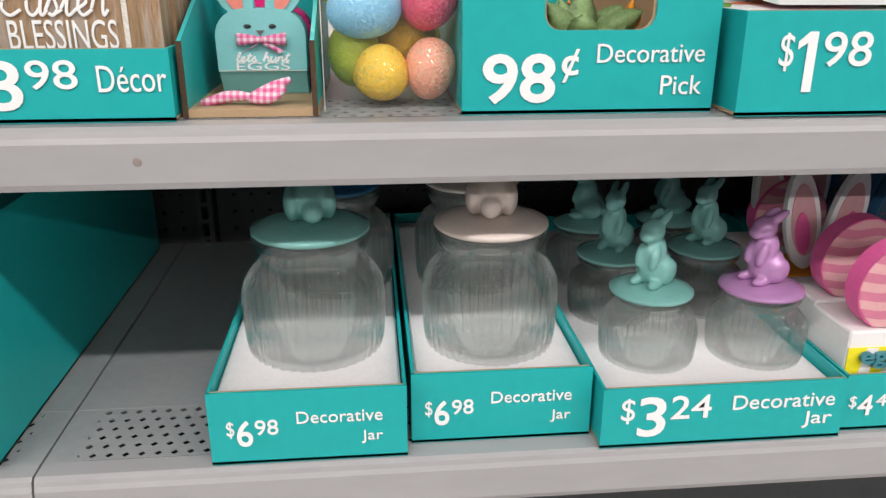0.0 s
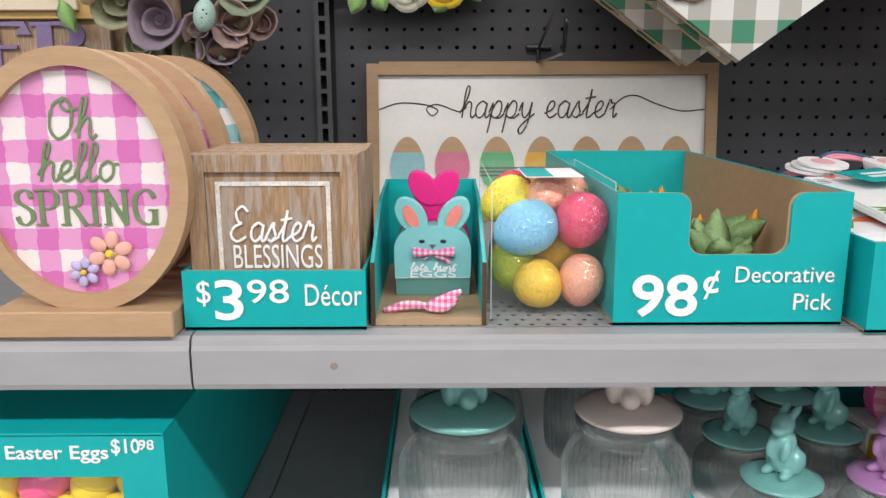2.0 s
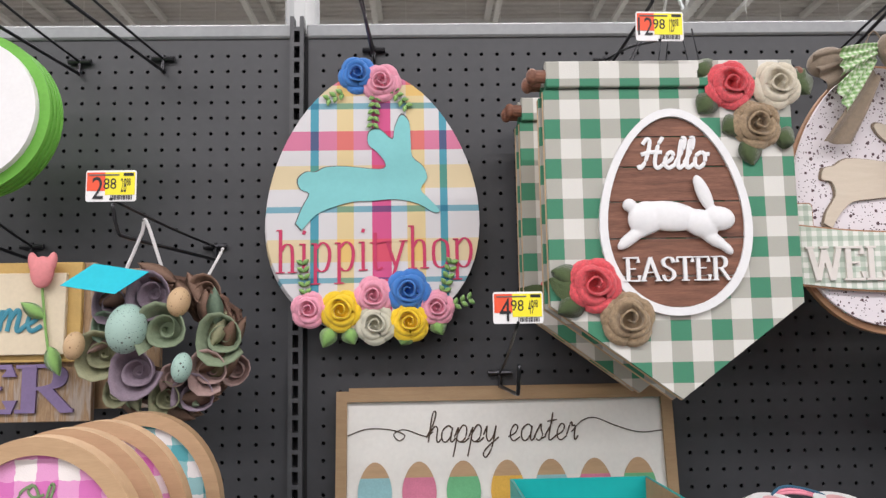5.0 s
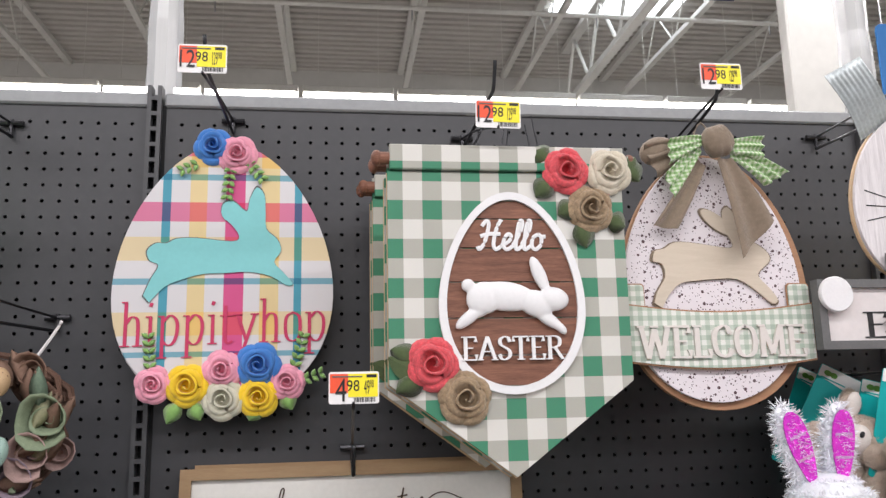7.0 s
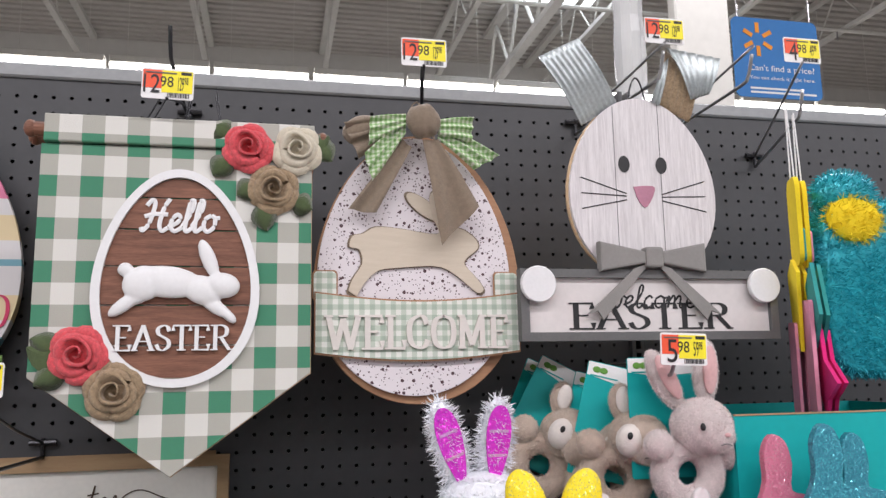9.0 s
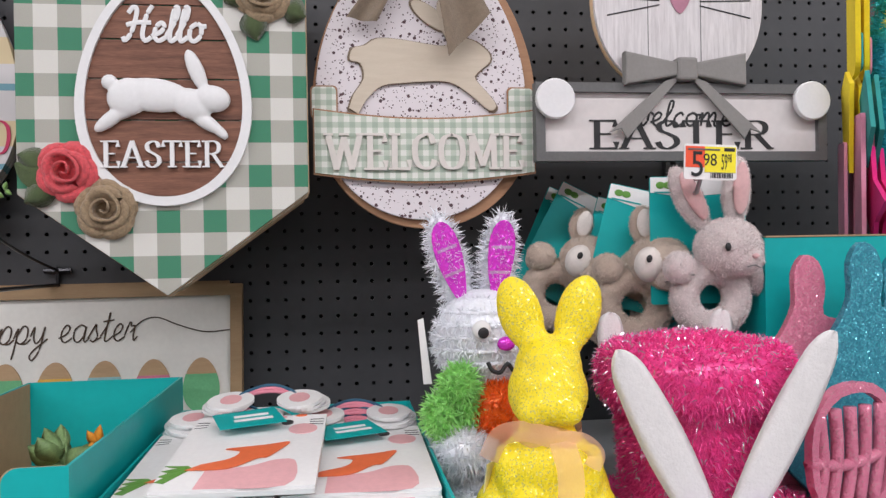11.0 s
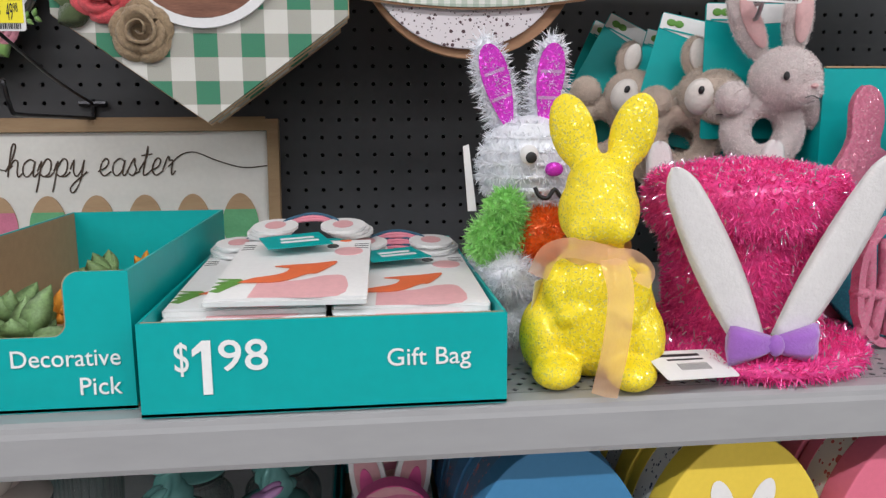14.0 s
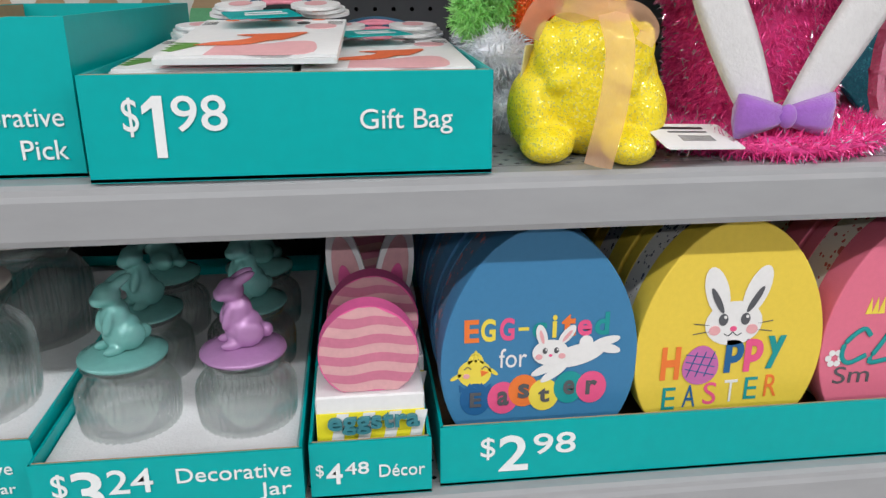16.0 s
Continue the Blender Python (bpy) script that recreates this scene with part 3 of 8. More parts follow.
def perforated(x0, z0, nx, nz, sx, sz, r, sides, stagger=False, deep=0.003):
    """A sheet of cells with a hole in each, in the plane of x and z, with the holes' walls."""
    V, F = [], []
    for i in range(nx):
        for j in range(nz):
            cx, cz = x0 + i * sx, z0 + j * sz
            hx, hz = sx / 2, sz / 2
            if stagger and j % 2:
                cx += sx / 2
            k = len(V)
            V += [(cx + a * hx, 0, cz + b * hz) for a, b in ((1, 0), (1, 1), (0, 1), (-1, 1), (-1, 0), (-1, -1), (0, -1), (1, -1))]
            if sides == 8:
                ringp = [(math.cos(radians(45 * q)), math.sin(radians(45 * q))) for q in range(8)]
            else:
                ringp = [(1, 0), (0.5, 0.5), (0, 1), (-0.5, 0.5), (-1, 0), (-0.5, -0.5), (0, -1), (0.5, -0.5)]
            V += [(cx + r * a, 0, cz + r * b) for a, b in ringp] + [(cx + r * a, deep, cz + r * b) for a, b in ringp]
            for q in range(8):
                n = (q + 1) % 8
                F += [(k + q, k + n, k + 8 + n, k + 8 + q), (k + 8 + q, k + 8 + n, k + 16 + n, k + 16 + q)]
    me = bpy.data.meshes.new("perforated")
    me.from_pydata(V, [], F)
    return me


# ---- serif lettering: strokes with thick uprights, thin hairlines and foot bars ----
# each glyph: width, strokes (~ marks a curved one), serifs as x,y,half-width
SERIF = {
    "E": (0.7, [".18,0 .18,1", ".18,1 .6,1 .6,.8", ".18,.52 .48,.52", ".18,0 .62,0 .62,.22"], ".14,0,.14 .14,1,.14 .48,.52,.0"),
    "A": (0.82, [".08,0 .4,1", ".4,1 .72,0 .7,0", ".2,.36 .6,.36"], ".1,0,.12 .7,0,.14"),
    "S": (0.62, ["~.52,.78 .46,.95 .3,1.0 .12,.88 .14,.66 .34,.52 .5,.38 .52,.16 .34,0 .16,.04 .08,.22"], ".52,.8,.03 .08,.2,.03"),
    "T": (0.74, [".37,0 .37,1", ".06,.8 .06,1 .68,1 .68,.8"], ".37,0,.16"),
    "R": (0.8, [".18,0 .18,1", "~.18,1 .45,1 .6,.86 .58,.62 .42,.52 .18,.5", ".4,.5 .7,0 .76,0"], ".14,0,.14 .14,1,.14 .72,0,.08"),
    "P": (0.7, [".18,0 .18,1", "~.18,1 .45,1 .62,.86 .6,.6 .42,.48 .18,.46"], ".16,0,.16 .14,1,.14"),
    "I": (0.4, [".2,0 .2,1"], ".2,0,.15 .2,1,.15"),
    "N": (0.86, [".18,0 .18,1", ".16,1 .68,0", ".68,0 .68,1"], ".16,0,.12 .12,1,.12 .68,1,.14"),
    "G": (0.8, ["~.66,.78 .56,.96 .4,1 .16,.84 .1,.5 .18,.14 .42,0 .6,.06 .66,.2", ".66,.0 .66,.42"], ".62,.42,.14 .66,.8,.03"),
    "W": (1.1, [".1,1 .32,0", ".32,0 .54,.9", ".54,.9 .76,0", ".76,0 1.0,1"], ".1,1,.14 .54,1,.14 1.0,1,.12"),
    "L": (0.66, [".18,0 .18,1", ".18,0 .6,0 .6,.24"], ".14,0,.14 .18,1,.16"),
    "C": (0.76, ["~.64,.76 .56,.96 .4,1 .16,.84 .1,.5 .18,.14 .42,0 .6,.08 .66,.24"], ".65,.8,.03"),
    "O": (0.84, ["~.42,1 .18,.88 .1,.5 .18,.12 .42,0 .66,.12 .74,.5 .66,.88 .42,1"], ""),
    "M": (1.0, [".16,0 .18,1", ".18,1 .48,.1", ".48,.1 .8,1", ".8,1 .82,0"], ".16,0,.12 .14,1,.12 .84,1,.12 .82,0,.15"),
    "h": (0.66, [".16,0 .16,1.45", "~.16,.7 .3,.95 .46,.9 .5,.6 .5,0"], ".16,0,.13 .12,1.45,.08 .5,0,.13"),
    "i": (0.34, [".17,0 .17,.95", ".16,1.3 .19,1.4"], ".17,0,.13 .12,.95,.08"),
    "p": (0.68, [".16,-.42 .16,.95", "~.16,.75 .36,.98 .54,.8 .56,.4 .46,.06 .3,0 .16,.14"], ".16,-.42,.14 .12,.95,.08"),
    "t": (0.42, ["~.18,1.25 .18,.2 .26,0 .38,.06", ".04,.92 .38,.92"], ""),
    "y": (0.68, [".1,.95 .34,.1", "~.58,.95 .36,.1 .22,-.36 .08,-.4"], ".1,.95,.13 .58,.95,.12 .08,-.36,.05"),
    "o": (0.62, ["~.31,.97 .14,.84 .1,.48 .15,.12 .31,0 .48,.12 .52,.48 .48,.84 .31,.97"], ""),
}


def serif(word, parent, x0, x1, z0, z1, y, material, thick=0.075, thin=0.026, deep=0.002, tilt=0.0, name="lettering"):
    """One raised letter a part."""
    pen, glyphs, lo, hi = 0.0, [], 9, -9
    for ch in word:
        w, strokes, feet = SERIF[ch]
        lines = []
        for s in strokes:
            pts = [tuple(float(v) for v in q.split(",")) for q in s.strip("~").split()]
            l = smooth_line([(a, b, 0) for a, b in pts], 5) if s[0] == "~" else [Vector((a, b, 0)) for a, b in pts]
            lines.append([(pen + p.x, p.y) for p in l])
        foot = [tuple(float(v) for v in q.split(",")) for q in feet.split()]
        glyphs.append((lines, [(pen + a, b, c) for a, b, c in foot]))
        zs = [q[1] for l in lines for q in l]
        lo, hi = min(lo, *zs), max(hi, *zs)
        pen += w
    sx, sz = (x1 - x0) / pen, (z1 - z0) / (hi - lo)
    for lines, foot in glyphs:
        bm = bmesh.new()
        for q, l in enumerate(lines):
            rows = []
            for i, p in enumerate(l):
                a, b = l[max(i - 1, 0)], l[min(i + 1, len(l) - 1)]
                ln = math.hypot(b[0] - a[0], b[1] - a[1]) or 1e-6
                dx, dz = (b[0] - a[0]) / ln, (b[1] - a[1]) / ln
                k = thin + (thick - thin) * abs(dz) ** 1.3
                e = 0.0 if 0 < i < len(l) - 1 else thin * 0.6 * (-1 if i == 0 else 1)
                ends = [(p[0] + dx * e - dz * k, p[1] + dz * e + dx * k), (p[0] + dx * e + dz * k, p[1] + dz * e - dx * k)]
                world2 = [(x0 + u * sx, z0 + (v - lo) * sz + tilt * (u / pen - 0.5)) for u, v in ends]
                yf = y - deep - 0.00012 * q
                rows.append([bm.verts.new((world2[0][0], yf, world2[0][1])), bm.verts.new((world2[1][0], yf, world2[1][1])), bm.verts.new((world2[1][0], y, world2[1][1])), bm.verts.new((world2[0][0], y, world2[0][1]))])
            for p, r in zip(rows, rows[1:]):
                for j in range(4):
                    bm.faces.new((p[j], p[(j + 1) % 4], r[(j + 1) % 4], r[j]))
            bm.faces.new(rows[0])
            bm.faces.new(rows[-1])
        for q, (a, b, c) in enumerate(foot):
            if c:
                prism([(x0 + u * sx, z0 + (v - lo) * sz + tilt * (u / pen - 0.5)) for u, v in rect(a - c, a + c, b - thin, b + thin)], y - deep - 0.0006 - 0.00012 * q, y, bm=bm)
        part(name, bm, material, parent)


# ---- the building ----
S = 0.0254
setting("floor", block(-16, 18, -16, 14, -0.05, 0.0), FLOORM, "pale polished concrete store floor")
bm = bmesh.new()
for i in range(170):
    y = -15.8 + i * 0.175
    block(-16, 18, y, y + 0.09, 7.0, 7.06, bm=bm)
block(-16, 18, -16, 14, 7.055, 7.12, bm=bm)
setting("ceiling", bm, ROOF, "white ribbed steel roof deck of the store")
for nm, b in (("wall_north", (-16, 18, 11.6, 11.8, 0, 7.0)), ("wall_south", (-16, 18, -16.2, -16.0, 0, 7.0)), ("wall_west", (-16.2, -16, -16, 11.6, 0, 7.0)), ("wall_east", (18, 18.2, -16, 11.6, 0, 7.0))):
    setting(nm, block(*b), WALLP, "plain off-white painted store wall")
bm = bmesh.new()
block(3.35, 5.2, 6.4, 9.1, 6.93, 6.99, bm=bm)
tagged(setting("skylight", bm, SKYL, "bright white skylight panel in the roof"))


def joist(x):
    j = thing("roof_joist", (x, -2, 6.3), "white painted open-web steel roof joist", "roof joist", "roof joists")
    part("top_chord", block(-0.05, 0.05, -12, 13.5, 0.62, 0.7), STEEL, j)
    part("bottom_chord", block(-0.04, 0.04, -12, 13.5, 0.0, 0.06), STEEL, j)
    bm = bmesh.new()
    for k in range(22):
        y = -11.5 + k * 1.05
        tube([(0, y, 0.03), (0, y + 0.5, 0.65)], 0.013, 6, bm)
        tube([(0, y + 0.5, 0.65), (0, y + 1.0, 0.03)], 0.013, 6, bm)
    part("web", bm, STEEL, j)
    return j


base_joist = joist(-7.75)
for k in range(1, 10):
    copy_thing(base_joist, pose(-7.75 + 1.82 * k, -2, 6.3))
gird = thing("roof_girder", (3.95, -2, 5.95), "deep white painted open-web roof girder", "roof girder")
part("top_chord", block(-0.07, 0.07, -12, 12.3, 0.92, 1.0), STEEL, gird)
part("bottom_chord", block(-0.06, 0.06, -12, 12.3, 0.0, 0.09), STEEL, gird)
bm = bmesh.new()
for k in range(20):
    tube([(0, -11.6 + k * 1.2, 0.05), (0, -11.0 + k * 1.2, 0.94)], 0.028, 6, bm)
    tube([(0, -11.0 + k * 1.2, 0.94), (0, -10.4 + k * 1.2, 0.05)], 0.028, 6, bm)
part("web", bm, STEEL, gird)
for py, pz in ((7.8, 6.25), (6.2, 6.24)):
    pp = thing("sprinkler_pipe", (0.6, py, pz), "white painted sprinkler pipe under the roof", "pipe", "sprinkler pipes")
    part("pipe", tube([(-14, 0, 0), (16, 0, 0)], 0.03, 8), STEEL, pp)
    for k in range(8):
        part("sprinkler", tube([(-9 + 2.4 * k, 0, -0.02), (-9 + 2.4 * k, 0, -0.16)], 0.012, 6), CHROME, pp)
asn = thing("aisle_sign", (1.75, 3.0, 3.888), "long dark blue hanging aisle sign", "sign")
part("panel", block(-1.35, 1.004, -0.02, 0.02, 0, 0.7, 0.004), mat("navy_sign", (0.01, 0.02, 0.08), 0.5, var=0.05), asn)
for k in (-0.5, 0.6):
    part("hanger", tube([(k, 0, 0.7), (k, 0, 3.112)], 0.004, 6), CHROME, asn)


def strip_light(x, y):
    s = thing("strip_light", (x, y, 5.4), "white fluorescent strip light, switched on", "ceiling light", "strip lights")
    part("housing", block(-0.6, 0.6, -0.09, 0.09, 0.03, 0.12, 0.01), STEEL, s)
    part("diffuser", block(-0.595, 0.595, -0.075, 0.075, -0.04, 0.03, 0.012), TUBE, s, "glowing white diffuser")
    for x in (-0.4, 0.4):
        part("hanger_rod", tube([(x, 0, 0.12), (x, 0, 1.6)], 0.004, 6), STEEL, s)
    return s


first = strip_light(-8.4, 8.7)
for k in range(1, 15):
    copy_thing(first, pose(-8.4 + 1.26 * k, 8.7, 5.4))
col = thing("building_column", (3.29, 3.25, 0), "square white painted building column", "column")
part("shaft", block(-0.17, 0.215, -0.2, -0.1, 0, 7.0, 0.01), mat("column_paint", (0.5, 0.49, 0.46), 0.55, var=0.08, scale=2), col)
sg = thing("hanging_sign", (2.557, 1.35, 2.565), "blue hanging store sign with an orange starburst", "sign", size=0.81)
part("panel", prism(rounded(-0.235, 0.235, 0, 0.405, 0.03), -0.004, 0.004), SIGNB, sg)
for k in range(6):
    a = radians(60 * k + 90)
    b = bmesh.new()
    bmesh.ops.create_cube(b, size=1, matrix=Matrix.Translation((-0.1 + 0.06 * math.cos(a), -0.006, 0.295 + 0.06 * math.sin(a))) @ Matrix.Rotation(-a, 4, "Y") @ Matrix.Diagonal((0.052, 0.002, 0.021, 1)))
    part("starburst_ray", b, ORANGE, sg)
text("Can't find a price?", -0.16, 0.2, 0.125, 0.165, -0.005, PRINT, sg)
text("You can check it right here.", -0.16, 0.2, 0.085, 0.108, -0.005, PRINT, sg)
bars(-0.16, 0.2, 0.02, 0.06, -0.005, PRINT, sg, 2)
for k in (-0.2, 0.2):
    part("hanger", tube([(k, 0, 0.405), (k, 0, 5.475)], 0.004, 6), CHROME, sg)
# unseen panel, added behind the camera to bounce light onto the shelves
opp = thing("opposite_gondola", (0.6, -3.3, 0), "unseen plain grey panel added across the aisle as a reflector", "shelving")
part("back_panel", block(-5, 5, -0.3, 0, 0, 1.9, 0.01), DECK, opp)

# ---- the shelving: three bays of pegboard, two decks and a plinth ----
Z_TOP, Z_LOW, Y_LIP, SEAM = 1.193, 0.913, -0.57, -0.0226
for nm, x0, cols in (("wall_pegboard_west", -1.1995, 47), ("wall_pegboard_middle", 0.045, 46), ("wall_pegboard_east", 1.264, 46)):
    me = perforated(x0, 0.9328, cols, 41, S, S, 0.0031, 8)
    p = tagged(part(nm, me, PEG, None, "dark grey steel pegboard with round holes"), kind="structure")
    xa, xb = x0 - S / 2, x0 + (cols - 0.5) * S
    bm = bmesh.new()
    zt = 0.9328 + 40.5 * S
    block(xa - 0.014, xb + 0.014, 0.0, 0.02, zt, 1.977, bm=bm)
    block(xa - 0.014, xa, 0.0, 0.02, 0.2, zt, bm=bm)
    block(xb, xb + 0.014, 0.0, 0.02, 0.2, zt, bm=bm)
    block(xa, xb, 0.0, 0.02, 0.2, 0.9328 - S / 2, bm=bm)
    tagged(part("pegboard_margin", bm, PEG), kind="structure")
    # near-black sheet: the darkness behind the holes is put into its colour
    tagged(part("hole_shade_sheet", block(xa - 0.01, xb + 0.01, 0.012, 0.03, 0.15, 1.975), DARK), kind="structure")
    tagged(part("trim_top_rail", block(xa - 0.014, xb + 0.014, -0.006, 0.032, 1.977, 2.0, 0.003), DECK, None, "pale grey metal top rail"), kind="structure")
for x in (0.004, 1.226, -1.22):
    u = thing("slotted_upright", (x, 0, 0), "grey slotted steel shelving upright", "upright", "uprights")
    bm = bmesh.new()
    block(-0.011, -0.0045, -0.012, 0.01, 0.1, 2.01, bm=bm)
    block(0.0045, 0.011, -0.012, 0.01, 0.1, 2.01, bm=bm)
    for k in range(75):
        z = 0.106 + k * S
        block(-0.0045, 0.0045, -0.012, 0.01, z, z + 0.0065, bm=bm)
    part("slotted_post", bm, UPRIGHT, u)
    # near-black fillings in place of the shade in slots and groove
    part("slot_shade", block(-0.0045, 0.0045, 0.006, 0.012, 0.1, 2.0), DARK, u)
    part("groove_shade", block(0.0112, 0.0165, -0.002, 0.01, 0.15, 1.98), DARK, u)
for x in (0.004, 1.27):
    w = thing("wrapped_post", (x, 0.045, 2.0), "upright post extension wrapped in clear plastic film", "post", "wrapped posts")
    part("pole", block(-0.014, 0.014, -0.012, 0.012, 0.0, 2.2), STEEL, w)
    bm = bmesh.new()
    rng = random.Random(int(x * 100) + 3)
    lathe([(0.027 + 0.004 * rng.random(), z * 0.035) for z in range(60)], 10, bm=bm)
    part("plastic_wrap", bm, WRAP, w, "crinkled clear plastic wrap", smooth=False)


def shelf_deck(x0, x1, z, name):
    s = thing(name, ((x0 + x1) / 2, -0.28, z), "grey steel shelf with a pale grey front lip", "shelf", "shelves")
    h = (x1 - x0) / 2
    n = int((x1 - x0) / 0.0133) - 3
    me = perforated(-h + 0.0033 + (x1 - x0 - n * 0.0133) / 2, -0.262, n, 6, 0.0133, 0.0133, 0.0037, 4, True, 0.0009)
    co = np.empty(len(me.vertices) * 3)
    me.vertices.foreach_get("co", co)
    co = co.reshape(-1, 3)[:, [0, 2, 1]] * (1, 1, -1)
    me.vertices.foreach_set("co", co.ravel())
    part("perforated_strip", me, DECK, s)
    e0 = (x1 - x0 - n * 0.0133) / 2 - 0.0034
    for xa, xb in ((-h, -h + e0 + 0.0075), (h - e0 - 0.0075, h)):
        part("end_strip", block(xa, xb, -0.2687, -0.262 + 5.5 * 0.0133, -0.0115, -0.0004), DECK, s)
    part("pan", block(-h, h, -0.262 + 5.5 * 0.0133, 0.275, -0.02, 0.0, 0.0008), DECK, s)
    # near-black slab painted as the shade under the perforations
    part("hole_shade", block(-h + 0.001, h - 0.001, -0.27, -0.17, -0.02, -0.012), DARK, s)
    prof = [(-0.2685, -0.0003), (-0.286, -0.001), (-0.2895, -0.004), (-0.2905, -0.008), (-0.2925, -0.012), (-0.2925, -0.04), (-0.2905, -0.045), (-0.286, -0.046), (-0.27, -0.046), (-0.27, -0.014)]
    bm = bmesh.new()
    rows = [[bm.verts.new((x, y, zz)) for y, zz in prof] for x in (-h, h)]
    for i in range(len(prof)):
        j = (i + 1) % len(prof)
        bm.faces.new((rows[0][i], rows[0][j], rows[1][j], rows[1][i]))
    bm.faces.new(rows[0])
    bm.faces.new(rows[1])
    part("front_lip", bm, LIP, s, "pale grey metal price lip")
    for k in (-0.35, 0.1, 0.4):
        part("stiffener", block(-h + 0.02, h - 0.02, -0.18 + k * 0.2 + 0.1, -0.17 + k * 0.2 + 0.1, -0.032, -0.02), DECK, s)
    return s


for z, nm in ((Z_TOP, "upper_shelf"), (Z_LOW, "lower_shelf"), (0.5, "bottom_shelf")):
    for x0, x1 in ((-1.235, SEAM - 0.001), (SEAM + 0.001, 1.203), (1.205, 2.42)):
        shelf_deck(x0, x1, z, nm)
setting("baseboard", block(-1.23, 2.42, -0.55, 0.0, 0.0, 0.16, 0.004), UPRIGHT, "grey steel plinth under the shelves")


# ---- trays of teal card ----
def tray(name, x0, x1, y0, y1, z, front, side, back, label, lined=False, cut=None, group="display trays"):
    """A display tray; the heights of its front, sides and back. cut: a notch in the front from x to x, down to z."""
    cx = (x0 + x1) / 2
    t = thing(name, (cx, y0, z), label, "display box", group)
    h, d, k = (x1 - x0) / 2, y1 - y0, 0.0025
    part("base", block(-h, h, 0, d, 0.0005, 0.003), KRAFT, t)
    if cut:
        c0, c1, cz = cut[0] - cx, cut[1] - cx, cut[2] - z
        r = 0.012
        arc = lambda px, pz, a0, a1: [(px + r * math.cos(radians(a0 + (a1 - a0) * i / 6)), pz + r * math.sin(radians(a0 + (a1 - a0) * i / 6))) for i in range(7)]
        o = [(-h, 0.0), (h, 0.0), (h, front)] + arc(c1 + r, front - r, 90, 180) + arc(c1 - r, cz + r, 0, -90) + arc(c0 + r, cz + r, 270, 180) + arc(c0 - r, front - r, 0, 90) + [(-h, front)]
    else:
        o = rect(-h, h, 0.0, front)
    part("front_panel", prism(o, 0.0, k), TEAL, t)
    part("side_panel", prism([(0.001, 0.0005), (d, 0.0005), (d, back), (d * 0.82, side), (0.001, front)] if side != back else [(0.001, 0.0005), (d, 0.0005), (d, side), (0.001, front)], 0, k), TEAL, t).matrix_basis = pose(-h + k + 0.0002, 0, 0, 0, 0, 90)
    part("side_panel", prism([(0.001, 0.0005), (d, 0.0005), (d, back), (d * 0.82, side), (0.001, front)] if side != back else [(0.001, 0.0005), (d, 0.0005), (d, side), (0.001, front)], 0, k), TEAL, t).matrix_basis = pose(h - 0.0002, 0, 0, 0, 0, 90)
    part("back_panel", prism(rect(-h, h, 0.0005, back), d, d + k), TEAL, t)
    if lined:
        part("lining", prism([(0.004, 0.003), (d - 0.002, 0.003), (d - 0.002, side - 0.001), (0.004, front - 0.001)], 0, 0.001), KRAFT, t, "bare brown card lining").matrix_basis = pose(h - k - 0.0006, 0, 0, 0, 0, 90)
        part("lining", prism([(0.004, 0.003), (d - 0.002, 0.003), (d - 0.002, side - 0.001), (0.004, front - 0.001)], 0, 0.001), KRAFT, t, "bare brown card lining").matrix_basis = pose(-h + k + 0.0016, 0, 0, 0, 0, 90)
        inner = [(a * (1 - 0.004 / h), b) for a, b in o]
        part("lining", prism(inner, k + 0.0002, k + 0.0014), KRAFT, t, "bare brown card lining")
    else:
        bm = bmesh.new()
        block(-h + k, h - k, k + 0.0002, k + 0.0012, front - 0.0006, front + 0.0004, bm=bm)
        part("cut_edge", bm, KRAFT, t)
    return t


def price(t, dollars, cents, x0, x1, z0, z1, sign="$"):
    """A price as on the trays: small sign, tall figure, small cents."""
    w, h = x1 - x0, z1 - z0
    if sign:
        text(sign, x0, x0 + 0.15 * w, z0 + 0.35 * h, z0 + 0.98 * h, -0.0006, PRINT, t, "price", bold=0.0)
        a = x0 + 0.19 * w
    else:
        a = x0
    if dollars == "1":
        aw = 0.2 * w
        part("price", prism([(a + 0.5 * aw, z0), (a + aw, z0), (a + aw, z1), (a + 0.55 * aw, z1), (a, z1 - 0.16 * h), (a, z1 - 0.29 * h), (a + 0.5 * aw, z1 - 0.18 * h)], -0.0014, -0.0006), PRINT, t)
    else:
        text(dollars, a, x0 + (0.5 if sign else 0.62) * w - (0.14 * w if dollars == "1" else 0), z0, z1, -0.0006, PRINT, t, "price", bold=0.012)
    text(cents, x0 + (0.55 if sign else 0.68) * w - (0.08 * w if dollars == "1" else 0), x1, z0 + 0.42 * h, z1, -0.0006, PRINT, t, "price", bold=0.005)


YF = -0.556
# decor blocks
t = tray("decor_tray", -0.024, 0.124, YF, YF + 0.15, Z_TOP, 0.05, 0.05, 0.05, "teal card tray of wooden blocks with a white price print")
price(t, "3", "98", -0.0625, 0.012, 0.009, 0.043)
text("Décor", 0.025, 0.071, 0.021, 0.039, -0.0006, PRINT, t, bold=0.0)
t = tray("decorative_pick_box", 0.327, 0.5165, YF + 0.008, -0.12, Z_TOP, 0.111, 0.108, 0.108, "teal card display box of leafy decorative picks", True, (0.386, 0.468, 1.253))
text("98", -0.08, -0.026, 0.008, 0.044, -0.0006, PRINT, t, "price", bold=0.02)
text("¢", -0.022, -0.009, 0.023, 0.047, -0.0006, PRINT, t, "price", bold=0.015)
text("Decorative", 0.004, 0.085, 0.037, 0.0505, -0.0006, PRINT, t, bold=0.0)
